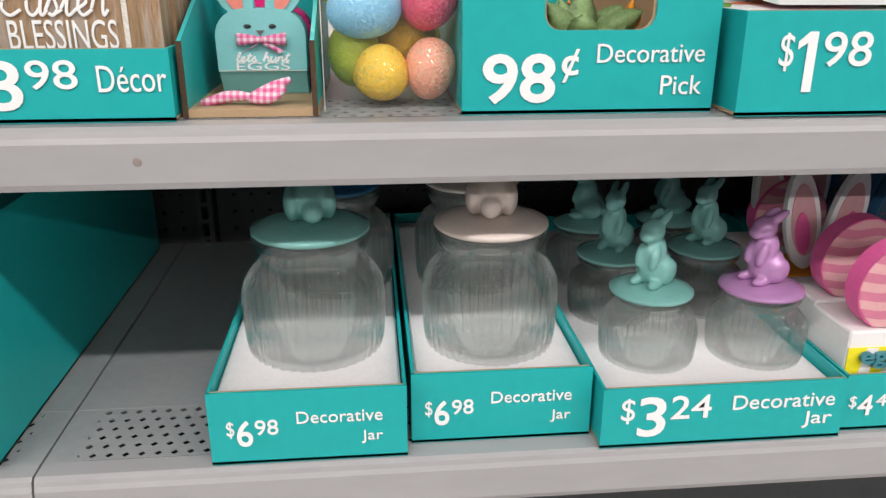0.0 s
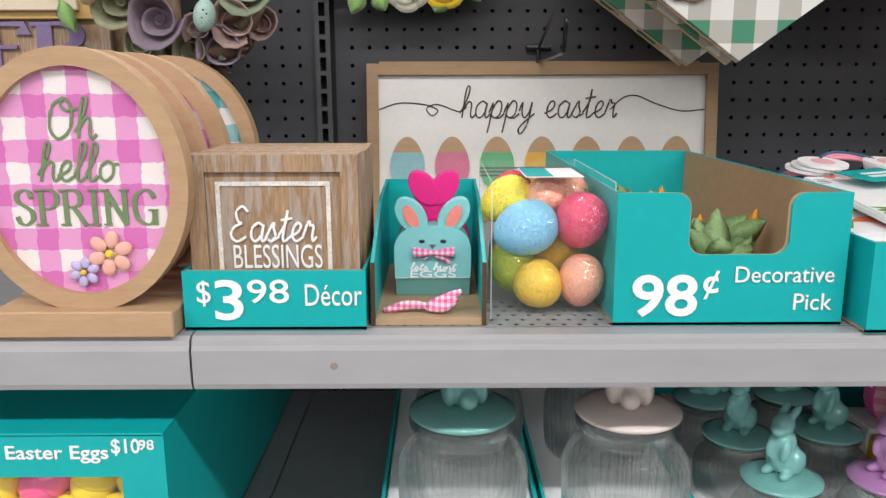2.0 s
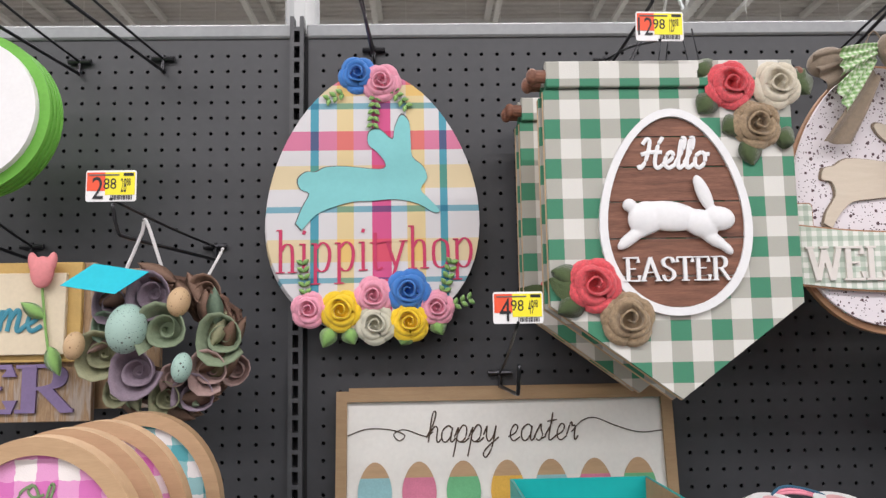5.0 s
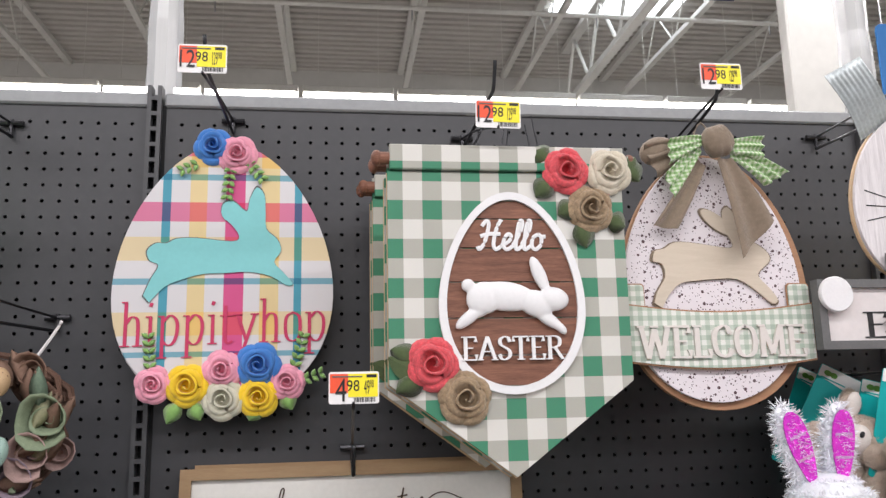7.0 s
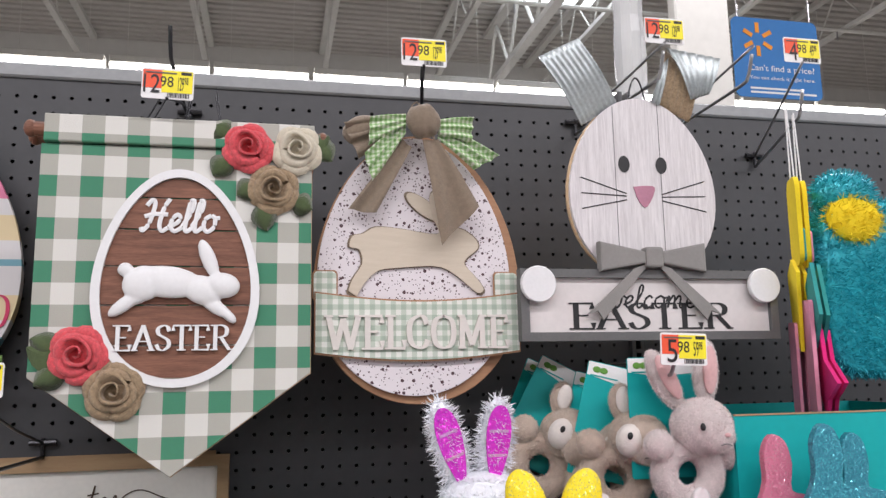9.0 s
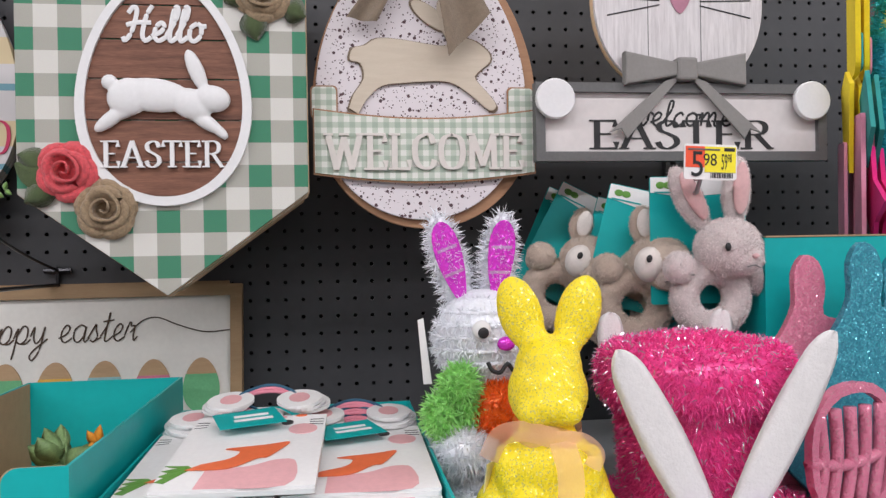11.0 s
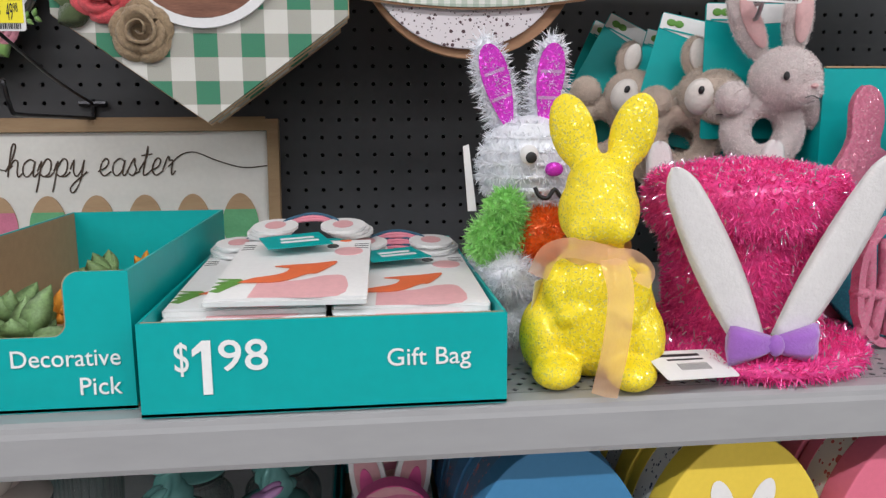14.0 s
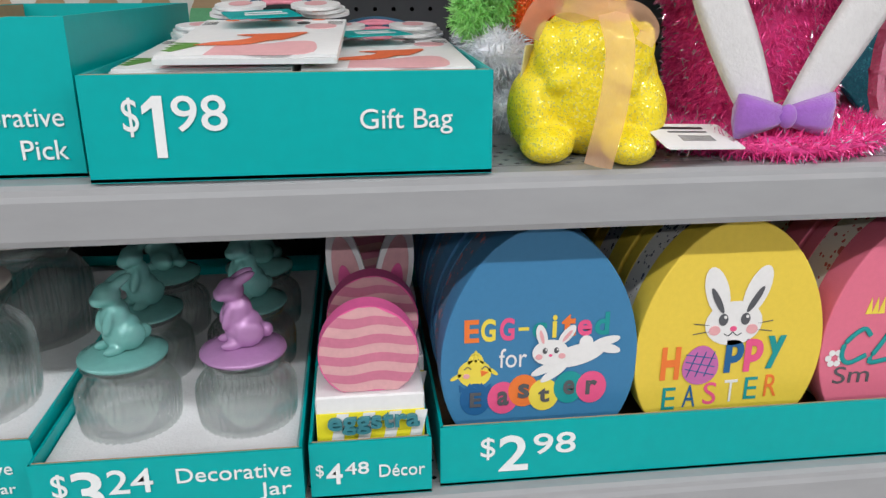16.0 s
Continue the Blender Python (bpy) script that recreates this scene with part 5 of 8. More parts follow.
def gift_bag(at, turn, label, tag=True, lift=0.0):
    g = thing("gift_bag", at, label, "gift bag", "gift bags", turn)
    part("bag", flat(rounded(-0.066, 0.066, 0.0, 0.2, 0.003), 0.0, 0.004), WHITE, g)
    part("bag_fold", flat(rect(-0.064, 0.066, 0.002, 0.198), 0.0042, 0.0062), WHITE, g)
    part("carrot", flat([(v.x, v.y) for v in smooth_line([(-0.045, 0.045, 0), (-0.01, 0.045, 0), (0.012, 0.068, 0), (0.02, 0.07, 0), (0.03, 0.09, 0), (0.036, 0.11, 0), (0.016, 0.104, 0), (-0.02, 0.096, 0), (-0.006, 0.088, 0), (-0.012, 0.07, 0), (-0.034, 0.058, 0)], 4)], 0.0069, 0.0072), CARROT, g, "printed orange carrot")
    for k in range(4):
        part("carrot_top", flat([(-0.04, 0.05), (-0.056 - 0.001 * k, 0.018 + 0.012 * k), (-0.064, 0.022 + 0.012 * k), (-0.044, 0.056)], 0.0064 + 0.0001 * k, 0.0067 + 0.0001 * k), GRASSP, g)
    part("blush", flat([(v.x, v.y) for v in smooth_line([(-0.03, 0.004, 0), (0.042, 0.004, 0), (0.046, 0.058, 0), (0.028, 0.064, 0), (0.006, 0.05, 0), (-0.028, 0.046, 0)], 4)], 0.0062, 0.0066), BLUSH, g, "printed pink blush")
    part("cheek", flat([(0.045 + 0.014 * math.cos(a), 0.15 + 0.016 * math.sin(a)) for a in (2 * math.pi * i / 20 for i in range(20))], 0.0062, 0.0067), BLUSH, g)
    part("printed_eye", flat([(0.028 + 0.006 * math.cos(a), 0.172 + 0.008 * math.sin(a)) for a in (2 * math.pi * i / 16 for i in range(16))], 0.0062, 0.0068), BLACK, g)
    for k in range(3):
        part("printed_whisker", flat([(0.05, 0.165 + 0.007 * k), (0.064, 0.162 + 0.009 * k), (0.064, 0.1632 + 0.009 * k), (0.05, 0.1662 + 0.007 * k)], 0.0063, 0.0066), BLACK, g)
        part("printed_whisker", flat([(-0.05, 0.165 + 0.007 * k), (-0.062, 0.162 + 0.009 * k), (-0.062, 0.1632 + 0.009 * k), (-0.05, 0.1662 + 0.007 * k)], 0.0063, 0.0066), BLACK, g)
    for k in range(5):
        part("printed_flower", flat([(-0.04 + 0.02 * k + 0.006 * math.cos(a), 0.192 + 0.003 * math.sin(2.0 * k) + 0.004 * math.sin(a)) for a in (2 * math.pi * i / 10 for i in range(10))], 0.0063, 0.0067), BLUSH if k % 2 else CARROT, g)
    for s in (-1, 1):
        for k in range(3):
            e = [(s * (0.036 + 0.004 * k) + 0.024 * math.cos(a), 0.222 + 0.006 * k + 0.034 * math.sin(a)) for a in (2 * math.pi * i / 24 for i in range(24))]
            part("ear", flat(e, 0.003 - 0.0042 * k + 0.012, 0.0062 - 0.0042 * k + 0.012), WHITE, g)
        e = [(s * 0.036 + 0.011 * math.cos(a), 0.222 + 0.018 * math.sin(a)) for a in (2 * math.pi * i / 20 for i in range(20))]
        part("inner_ear", flat(e, 0.0185, 0.0189), BLUSH, g, "printed pink inner ear")
    for k in range(3):
        part("handle", tube(smooth_line([(-0.034, 0.215 + 0.005 * k, 0.013), (-0.026, 0.25, 0.014 + 0.002 * k), (0.0, 0.264 + 0.004 * k, 0.015 + 0.0025 * k), (0.026, 0.25, 0.014 + 0.002 * k), (0.034, 0.215 + 0.005 * k, 0.013)], 5), 0.002, 8), NAVYC if k == 2 else CORD, g, "twisted paper cord handle", smooth=True)
    if tag:
        part("tag", flat([(-0.03, 0.125), (0.03, 0.145), (0.012, 0.196), (-0.046, 0.172)], 0.0155, 0.0163), TEAL, g, "teal card tag")
        part("tag_print", flat([(-0.022, 0.158), (0.01, 0.169), (0.008, 0.176), (-0.024, 0.165)], 0.0165, 0.0167), PRINT, g)
        part("tag_print", flat([(-0.02, 0.145), (0.016, 0.157), (0.014, 0.164), (-0.022, 0.152)], 0.0165, 0.0167), PRINT, g)
    return g


for k in range(3):
    gift_bag((0.598, -0.55 + 0.008 * k + 0.012, Z_TOP + 0.053 + 0.0068 * k), (2, 0, 0), "white folded gift bag printed with a rabbit and carrot", False)
    gift_bag((0.735, -0.55 + 0.006 * k + 0.01, Z_TOP + 0.052 + 0.0068 * k), (2, 0, 0), "white folded gift bag printed with a rabbit and carrot", k == 2)
gift_bag((0.632, -0.535, Z_TOP + 0.0765), (4.5, 0, -2), "white folded gift bag with a carrot print and teal tag")
sup = part("bag_pile", block(0.515, 0.792, YF + 0.006, -0.3, Z_TOP + 0.003, Z_TOP + 0.0515, 0.003), WHITE, None)
tagged(sup, "pile of white folded gift bags in the tray", "gift bags")

# tinsel rabbit
tr = thing("tinsel_rabbit", (0.85, -0.36, Z_TOP), "white tinsel rabbit holding an orange and green tinsel carrot", "rabbit decoration")
body = part("body", ball((0.008, 0, 0.07), (0.05, 0.05, 0.07)), T_WHITE, tr, smooth=True)
headp = part("head", ball((0.015, -0.005, 0.177), (0.051, 0.048, 0.05)), T_WHITE, tr, smooth=True)
ears = []
for cx, lean in ((-0.0195, -16), (0.032, 7)):
    b = ball((0, 0, 0), (0.017, 0.01, 0.054))
    b.transform(pose(cx, 0.0, 0.253, 0, lean, 0))
    ears.append(part("ear", b, T_WHITE, tr, smooth=True))
    e = [((0.0132 * math.cos(a)) * (1 + 0.38 * math.sin(a)), 0.044 * math.sin(a)) for a in (2 * math.pi * i / 28 for i in range(28))]
    b = prism(e, -0.014, -0.012)
    b.transform(pose(cx, 0.0, 0.254, 0, lean, 0))
    part("inner_ear", b, PURPG, tr, "shiny purple foil inner ear")
    for dz in (-0.012, 0.014):
        b = prism([(-0.0105, dz - 0.001), (0.0105, dz + 0.001), (0.0105, dz + 0.0042), (-0.0105, dz + 0.0022)], -0.0146, -0.0141)
        b.transform(pose(cx, 0.0, 0.254, 0, lean, 0))
        part("foil_crease", b, mat("pale_foil", (0.85, 0.5, 0.88), 0.2, 0.5) if cx < 0 and dz < 0 else bpy.data.materials["pale_foil"], tr, "pale pink band across the foil")
paw = part("paw", ball((-0.016, -0.055, 0.07), (0.026, 0.022, 0.022)), T_WHITE, tr, smooth=True)
foot = part("foot", ball((-0.008, -0.04, 0.022), (0.028, 0.035, 0.022)), T_WHITE, tr, smooth=True)
car = part("carrot", ball((0.022, -0.045, 0.106), (0.03, 0.022, 0.028)), T_ORNG, tr, smooth=True)
bm = ball((-0.019, -0.05, 0.134), (0.017, 0.012, 0.02))
ball((-0.036, -0.05, 0.106), (0.017, 0.012, 0.021), bm=bm)
ball((-0.012, -0.048, 0.112), (0.014, 0.012, 0.018), bm=bm)
lf = part("carrot_leaves", bm, T_GREEN, tr, smooth=True)
fringe("tinsel", [body, paw, foot], 12000, 0.0125, 0.0005, T_WHITE, tr, 0.15, 2)
bands = []
for k in range(8):
    z = 0.175 - 0.046 + 0.0125 * k
    rr = math.sqrt(max(0.05, 1 - ((z - 0.175) / 0.05) ** 2))
    b = bmesh.new()
    n, m = 40, 6
    rows = [[b.verts.new((0.015 + (0.051 * rr + 0.0025 * math.cos(v)) * math.cos(u), -0.005 + (0.048 * rr + 0.0025 * math.cos(v)) * math.sin(u), z + 0.0025 * math.sin(v))) for v in (2 * math.pi * j / m for j in range(m))] for u in (2 * math.pi * i / n for i in range(n))]
    for i in range(n):
        for j in range(m):
            b.faces.new((rows[i][j], rows[(i + 1) % n][j], rows[(i + 1) % n][(j + 1) % m], rows[i][(j + 1) % m]))
    bands.append(part("tinsel_garland", b, T_WHITE, tr, smooth=True))
fringe("tinsel", bands, 9000, 0.0085, 0.0005, T_WHITE, tr, 0.35, 12)
fringe("tinsel", ears, 3200, 0.012, 0.0005, T_WHITE, tr, 0.0, 3)
fringe("tinsel", [car], 2600, 0.009, 0.0005, T_ORNG, tr, 0.1, 4)
fringe("tinsel", [lf], 3600, 0.0115, 0.0006, T_GREEN, tr, 0.1, 5, lie=0.3)
part("eye", ball((0.003, -0.056, 0.189), (0.0095, 0.005, 0.0095)), SNOW, tr, "white and black googly eye", smooth=True)
part("pupil", ball((0.004, -0.061, 0.1865), (0.0055, 0.002, 0.0055)), BLACK, tr, smooth=True)
part("nose", ball((0.027, -0.058, 0.175), (0.009, 0.006, 0.007)), PURPG, tr, smooth=True)
part("mouth", tube(smooth_line([(0.008, -0.06, 0.158), (0.012, -0.062, 0.15), (0.02, -0.063, 0.148), (0.027, -0.062, 0.156), (0.034, -0.06, 0.148), (0.043, -0.057, 0.149), (0.047, -0.054, 0.158)], 4), 0.0022, 8), BLACK, tr, smooth=True)
part("hang_tag", prism([(-0.05, 0.13), (-0.041, 0.13), (-0.049, 0.198), (-0.055, 0.196)], -0.01, -0.008, 0.0004), WHITE, tr, "pale blue card tag")

# yellow glitter rabbit
yr = thing("glitter_rabbit", (0.9005, -0.512, Z_TOP), "yellow glitter-coated rabbit figure, sitting", "rabbit decoration", turn=(0, 0, -12))
bm = bmesh.new()
ball((-0.006, 0.0, 0.055), (0.054, 0.042, 0.056), bm=bm)
ball((-0.006, -0.006, 0.082), (0.043, 0.036, 0.036), bm=bm)
ball((-0.006, -0.004, 0.113), (0.024, 0.024, 0.022), bm=bm)
ball((-0.005, -0.01, 0.146), (0.0345, 0.034, 0.035), bm=bm)
ball((-0.004, -0.006, 0.167), (0.029, 0.03, 0.026), bm=bm)
ball((-0.005, -0.036, 0.139), (0.019, 0.013, 0.015), bm=bm)
for s in (-1, 1):
    ball((-0.005 + s * 0.014, -0.034, 0.134), (0.014, 0.012, 0.012), bm=bm)
    ball((-0.008 + s * 0.041, -0.004, 0.036), (0.022, 0.036, 0.034), bm=bm)
    ball((-0.008 + s * 0.031, -0.036, 0.014), (0.0215, 0.027, 0.0145), bm=bm)
    ball((-0.006 + s * 0.033, -0.022, 0.08), (0.012, 0.013, 0.026), (0, s * 10, 0), bm=bm)
    ball((-0.006 + s * 0.02, -0.036, 0.063), (0.016, 0.008, 0.0085), (0, s * 25, 0), bm=bm)
    ball((-0.002 + s * 0.025, 0.002, 0.212), (0.0195, 0.01, 0.034), (0, s * 17, 0), bm=bm)
    ball((-0.001 + s * 0.014, 0.0, 0.187), (0.0135, 0.011, 0.02), (0, s * 12, 0), bm=bm)
ball((0.0, 0.04, 0.03), 0.018, bm=bm)
body = fused("figure", bm, 0.0022, YGLIT, yr, 10)
bm = bmesh.new()
rows = []
for i in range(32):
    a = 2 * math.pi * i / 32
    rows.append([bm.verts.new((-0.006 + 0.0295 * math.cos(a), -0.006 + 0.0295 * math.sin(a), 0.111 + dz + 0.004 * math.sin(3 * a))) for dz in (-0.008, 0.0, 0.008)])
for i in range(32):
    p, q = rows[i], rows[(i + 1) % 32]
    for j in range(2):
        bm.faces.new((p[j], p[j + 1], q[j + 1], q[j]))
part("neck_ribbon", bm, ORGANZA, yr, "sheer peach organza ribbon", smooth=True)
for pts, wd in ((((0.004, -0.042, 0.112), (0.01, -0.054, 0.085), (0.006, -0.064, 0.045), (-0.002, -0.066, 0.004)), 0.0105), (((0.0, -0.04, 0.113), (-0.026, -0.042, 0.12), (-0.046, -0.036, 0.114), (-0.056, -0.03, 0.094)), 0.0085), (((0.0, -0.041, 0.113), (0.02, -0.042, 0.112), (0.032, -0.036, 0.1), (0.028, -0.04, 0.09)), 0.007)):
    bm = bmesh.new()
    l = smooth_line(pts, 6)
    rows = []
    for i, p in enumerate(l):
        d = (l[min(i + 1, len(l) - 1)] - l[max(i - 1, 0)]).normalized()
        s = d.cross(Vector((0, -1, 0))).normalized() * wd
        rows.append([bm.verts.new(p - s), bm.verts.new(p + Vector((0, -0.003, 0))), bm.verts.new(p + s)])
    for p, q in zip(rows, rows[1:]):
        for j in range(2):
            bm.faces.new((p[j], p[j + 1], q[j + 1], q[j]))
    part("ribbon_tail", bm, ORGANZA, yr, "sheer peach organza ribbon tail", smooth=True)
tg = block(-0.0004, 0.0004, -0.026, 0.0, 0.002, 0.075)
tg.transform(pose(-0.056, 0.01, 0.012, 0, 8, -25))
part("card_tag", tg, mat("cream_card", (0.75, 0.68, 0.45), 0.7), yr, "cream card tag with a barcode")
tb = bmesh.new()
for k in range(9):
    block(-0.0009, -0.0005, -0.021 + 0.0018 * k, -0.0202 + 0.0018 * k, 0.012, 0.045, bm=tb)
tb.transform(pose(-0.056, 0.01, 0.012, 0, 8, -25))
part("barcode", tb, BLACK, yr)

# pink tinsel hat
ht = thing("tinsel_hat", (1.0545, -0.455, Z_TOP), "pink tinsel top hat with white felt rabbit ears", "hat")
cb = lathe([(0.07, 0.012), (0.068, 0.05), (0.071, 0.1), (0.074, 0.118), (0.083, 0.123), (0.09, 0.135), (0.091, 0.152), (0.086, 0.167), (0.077, 0.174), (0.064, 0.172), (0.05, 0.178), (0.03, 0.181), (0.0, 0.182)], 44)
crown = part("crown", cb, T_PINK, ht, smooth=True)
brim = part("brim", lathe([(0.055, 0.004), (0.107, 0.004), (0.114, 0.01), (0.107, 0.018), (0.055, 0.02)], 44), T_PINK, ht, smooth=True)
fringe("tinsel", [crown], 30000, 0.008, 0.00045, T_PINK, ht, 0.35, 6, lie=0.2)
fringe("tinsel", [brim], 14000, 0.009, 0.0005, T_PINK, ht, 0.0, 7)
T_PALE = mat("pale_pink_tinsel", (0.95, 0.74, 0.95), 0.15, 0.7, var=0.3, scale=300)
fringe("sparkle_tinsel", [crown, brim], 3800, 0.007, 0.0005, T_PALE, ht, 0.3, 16, lie=0.3, lift=0.004)


def hat_ear(name, x0, z0, x1, z1, y0, y1, w):
    bm = bmesh.new()
    rows = []
    for i in range(29):
        u = 1 - (1 - i / 28) ** 1.6
        hw = w * (0.5 + 0.62 * math.sin(math.pi * min(1, 0.15 + 0.75 * u))) * (1 if u < 0.85 else math.sqrt(max(0.004, 1 - ((u - 0.85) / 0.15) ** 2)))
        c = Vector((x0 + (x1 - x0) * u, y0 + (y1 - y0) * u, z0 + (z1 - z0) * u))
        d = Vector((z1 - z0, 0, x0 - x1)).normalized()
        rows.append([bm.verts.new(c + d * hw * a + Vector((0, b, 0))) for a, b in ((-1, 0), (-0.6, -0.004), (0, -0.002), (0.6, -0.004), (1, 0), (0.5, 0.003), (-0.5, 0.003))])
    for p, q in zip(rows, rows[1:]):
        for j in range(7):
            bm.faces.new((p[j], p[(j + 1) % 7], q[(j + 1) % 7], q[j]))
    bm.faces.new(rows[0])
    bm.faces.new(rows[-1])
    return part(name, bm, FELTW, ht, "white felt rabbit ear", smooth=True)


hat_ear("felt_ear", -0.034, 0.034, -0.113, 0.184, -0.09, -0.1, 0.0175)
hat_ear("felt_ear", -0.004, 0.034, 0.078, 0.194, -0.09, -0.1, 0.0175)
hat_ear("rear_ear", -0.056, 0.15, -0.058, 0.2, 0.07, 0.07, 0.013)
hat_ear("rear_ear", 0.06, 0.15, 0.066, 0.2, 0.07, 0.07, 0.013)
bow(ht, (-0.019, -0.1, 0.035), 0.039, 0.0155, FELTP, False)
tg = flat(rounded(-0.036, 0.036, -0.02, 0.02, 0.003), 0, 0.0006)
tg.transform(pose(-0.09, -0.1, 0.02, 18, 4, 14))
part("card_tag", tg, WHITE, ht, "white printed card tag")
tb = bmesh.new()
for k in range(14):
    block(-0.014 + 0.0022 * k, -0.0132 + 0.0022 * k, -0.008, 0.001, 0.0007, 0.0009, bm=tb)
block(-0.03, 0.016, 0.011, 0.0145, 0.0007, 0.0009, bm=tb)
block(-0.02, 0.016, 0.0055, 0.0075, 0.0007, 0.0009, bm=tb)
tb.transform(pose(-0.09, -0.1, 0.02, 18, 4, 14))
part("tag_print", tb, BLACK, ht)


# plush rattles on cards
PILE = mat("grey_plush_pile", (0.8, 0.71, 0.7), 0.95, var=0.2, scale=90)
PILE_T = mat("tan_plush_pile", (0.62, 0.52, 0.44), 0.95, var=0.2, scale=90)


def plush(at, fur, turn, full, label):
    p = thing("plush_rattle", at, label, "plush toy", "plush rattles", turn, 0.93)
    fawn = fur is PLUSHT
    part("card", prism(rounded(-0.046, 0.083, 0.036, 0.198, 0.004), 0.03, 0.0312), TEAL, p, "teal backing card")
    part("card_header", prism([(-0.045, 0.178), (0.0, 0.172), (0.082, 0.178), (0.082, 0.197), (-0.045, 0.197)], 0.0292, 0.0298), WHITE, p, "white card header")
    for dx in (-0.006, 0.004):
        part("card_mark", ball((-0.026 + dx, 0.0288, 0.187), (0.006, 0.0006, 0.0045)), GRASSP, p)
    bars(-0.04, 0.0, 0.177, 0.181, 0.0291, TEAL, p, 1)
    src = [part("head", ball((0.035, -0.014, 0.106), (0.041, 0.036, 0.037)), fur, p, smooth=True)]
    src.append(part("muzzle", ball((0.044, -0.036, 0.095), (0.024, 0.014, 0.02)), PLUSHW if fawn else fur, p, smooth=True))
    el = 0.025 if fawn else 0.044
    for cx, cz, lean in (((0.004, 0.15, -14), (0.062, 0.156, 16)) if fawn else ((-0.008, 0.168, -28), (0.054, 0.177, 4))):
        b = ball((0, 0, 0), (0.0165 if fawn else 0.0185, 0.009, el))
        b.transform(pose(cx, 0.0, cz, 0, lean, 0))
        src.append(part("ear", b, fur, p, smooth=True))
        b = ball((0, 0, 0), (0.011, 0.004, el * 0.74))
        b.transform(pose(cx + 0.002, -0.0098, cz + 0.003, 0, lean, 0))
        part("inner_ear", b, PLUSHW if fawn else PLUSHP, p, "pale velvet inner ear", smooth=True)
    src.append(part("arm", ball((-0.028, -0.014, 0.084), (0.02, 0.017, 0.0195)), fur, p, smooth=True))
    src.append(part("arm", ball((0.078, -0.002, 0.07), (0.017, 0.017, 0.022)), fur, p, smooth=True))
    b = bmesh.new()
    n, m = 28, 12
    rows = [[b.verts.new((0.016 + (0.034 + 0.017 * math.cos(v)) * math.cos(u), -0.004 + 0.017 * math.sin(v), 0.046 + (0.034 + 0.017 * math.cos(v)) * math.sin(u))) for v in (2 * math.pi * j / m for j in range(m))] for u in (2 * math.pi * i / n for i in range(n))]
    for i in range(n):
        for j in range(m):
            b.faces.new((rows[i][j], rows[(i + 1) % n][j], rows[(i + 1) % n][(j + 1) % m], rows[i][(j + 1) % m]))
    src.append(part("ring", b, fur, p, "plush teething ring", smooth=True))
    if fawn:
        part("eye_patch", ball((0.02, -0.036, 0.102), (0.02, 0.017, 0.023)), PLUSHW, p, "white velvet eye patch", smooth=True)
    part("eye", ball((0.015 if fawn else 0.017, -0.053 if fawn else -0.049, 0.108), (0.0036, 0.003, 0.005)), BLACK, p, "dark bead eye", smooth=True)
    part("mouth", tube(smooth_line([(0.04, -0.05, 0.084), (0.048, -0.0515, 0.086), (0.056, -0.0505, 0.083)], 4), 0.0007, 6), GREY, p)
    part("nose", ball((0.05, -0.0515, 0.097), (0.0045, 0.003, 0.003)), BLACK if fawn else PLUSHP, p, smooth=True)
    if full:
        fringe("plush_fur", src, 30000, 0.0034, 0.00022, PILE_T if fawn else PILE, p, 0.1, 8)
    return p


plush((1.121, -0.319, 1.358), PLUSH, (0, 0, 0), True, "grey plush rabbit ring rattle on a teal card")
plush((1.044, -0.25, 1.352), PLUSHT, (0, 14, -14), True, "tan and white plush fawn ring rattle on a teal card")
plush((1.04, -0.205, 1.338), PLUSHT, (0, 15, -10), True, "tan plush ring rattle on a teal card")
plush((0.962, -0.16, 1.368), PLUSHT, (0, 28, -10), True, "brown plush ring rattle on a teal card")
plush((0.972, -0.12, 1.362), PLUSHT, (0, 24, 0), False, "brown plush ring rattle on a teal card")

# the teal box at the end with cut-out rabbits
t = tray("cutout_box", 1.194, 1.6, -0.34, -0.05, Z_TOP, 0.275, 0.275, 0.275, "large teal card box holding glitter rabbit cut-outs", group="")
part("flap_edge", block(-0.202, 0.202, -0.0012, 0.004, 0.2752, 0.277), KRAFT, t)


def sitting_rabbit(at, mtl, label, h, turn=(0, 0, 0)):
    r = thing("rabbit_cutout", at, label, "rabbit cut-out", "rabbit cut-outs", turn)
    pts = ((-0.2, 0.0), (0.3, 0.0), (0.34, 0.12), (0.28, 0.36), (0.16, 0.5), (0.26, 0.56), (0.3, 0.63), (0.22, 0.71), (0.12, 0.74), (0.13, 0.86), (0.1, 0.97), (0.03, 1.0), (-0.02, 0.92), (-0.02, 0.78), (-0.08, 0.66), (-0.16, 0.56), (-0.2, 0.44), (-0.3, 0.3), (-0.32, 0.12))
    o = [(v.x * h, v.y * h) for v in smooth_line([(a, b, 0) for a, b in pts], 3)]
    part("board", prism(o, 0, 0.01, 0.0015), mtl, r)
    part("foot", block(-0.2 * h, 0.3 * h, -0.02, 0.03, -0.008, 0.0), mtl, r)
    return r


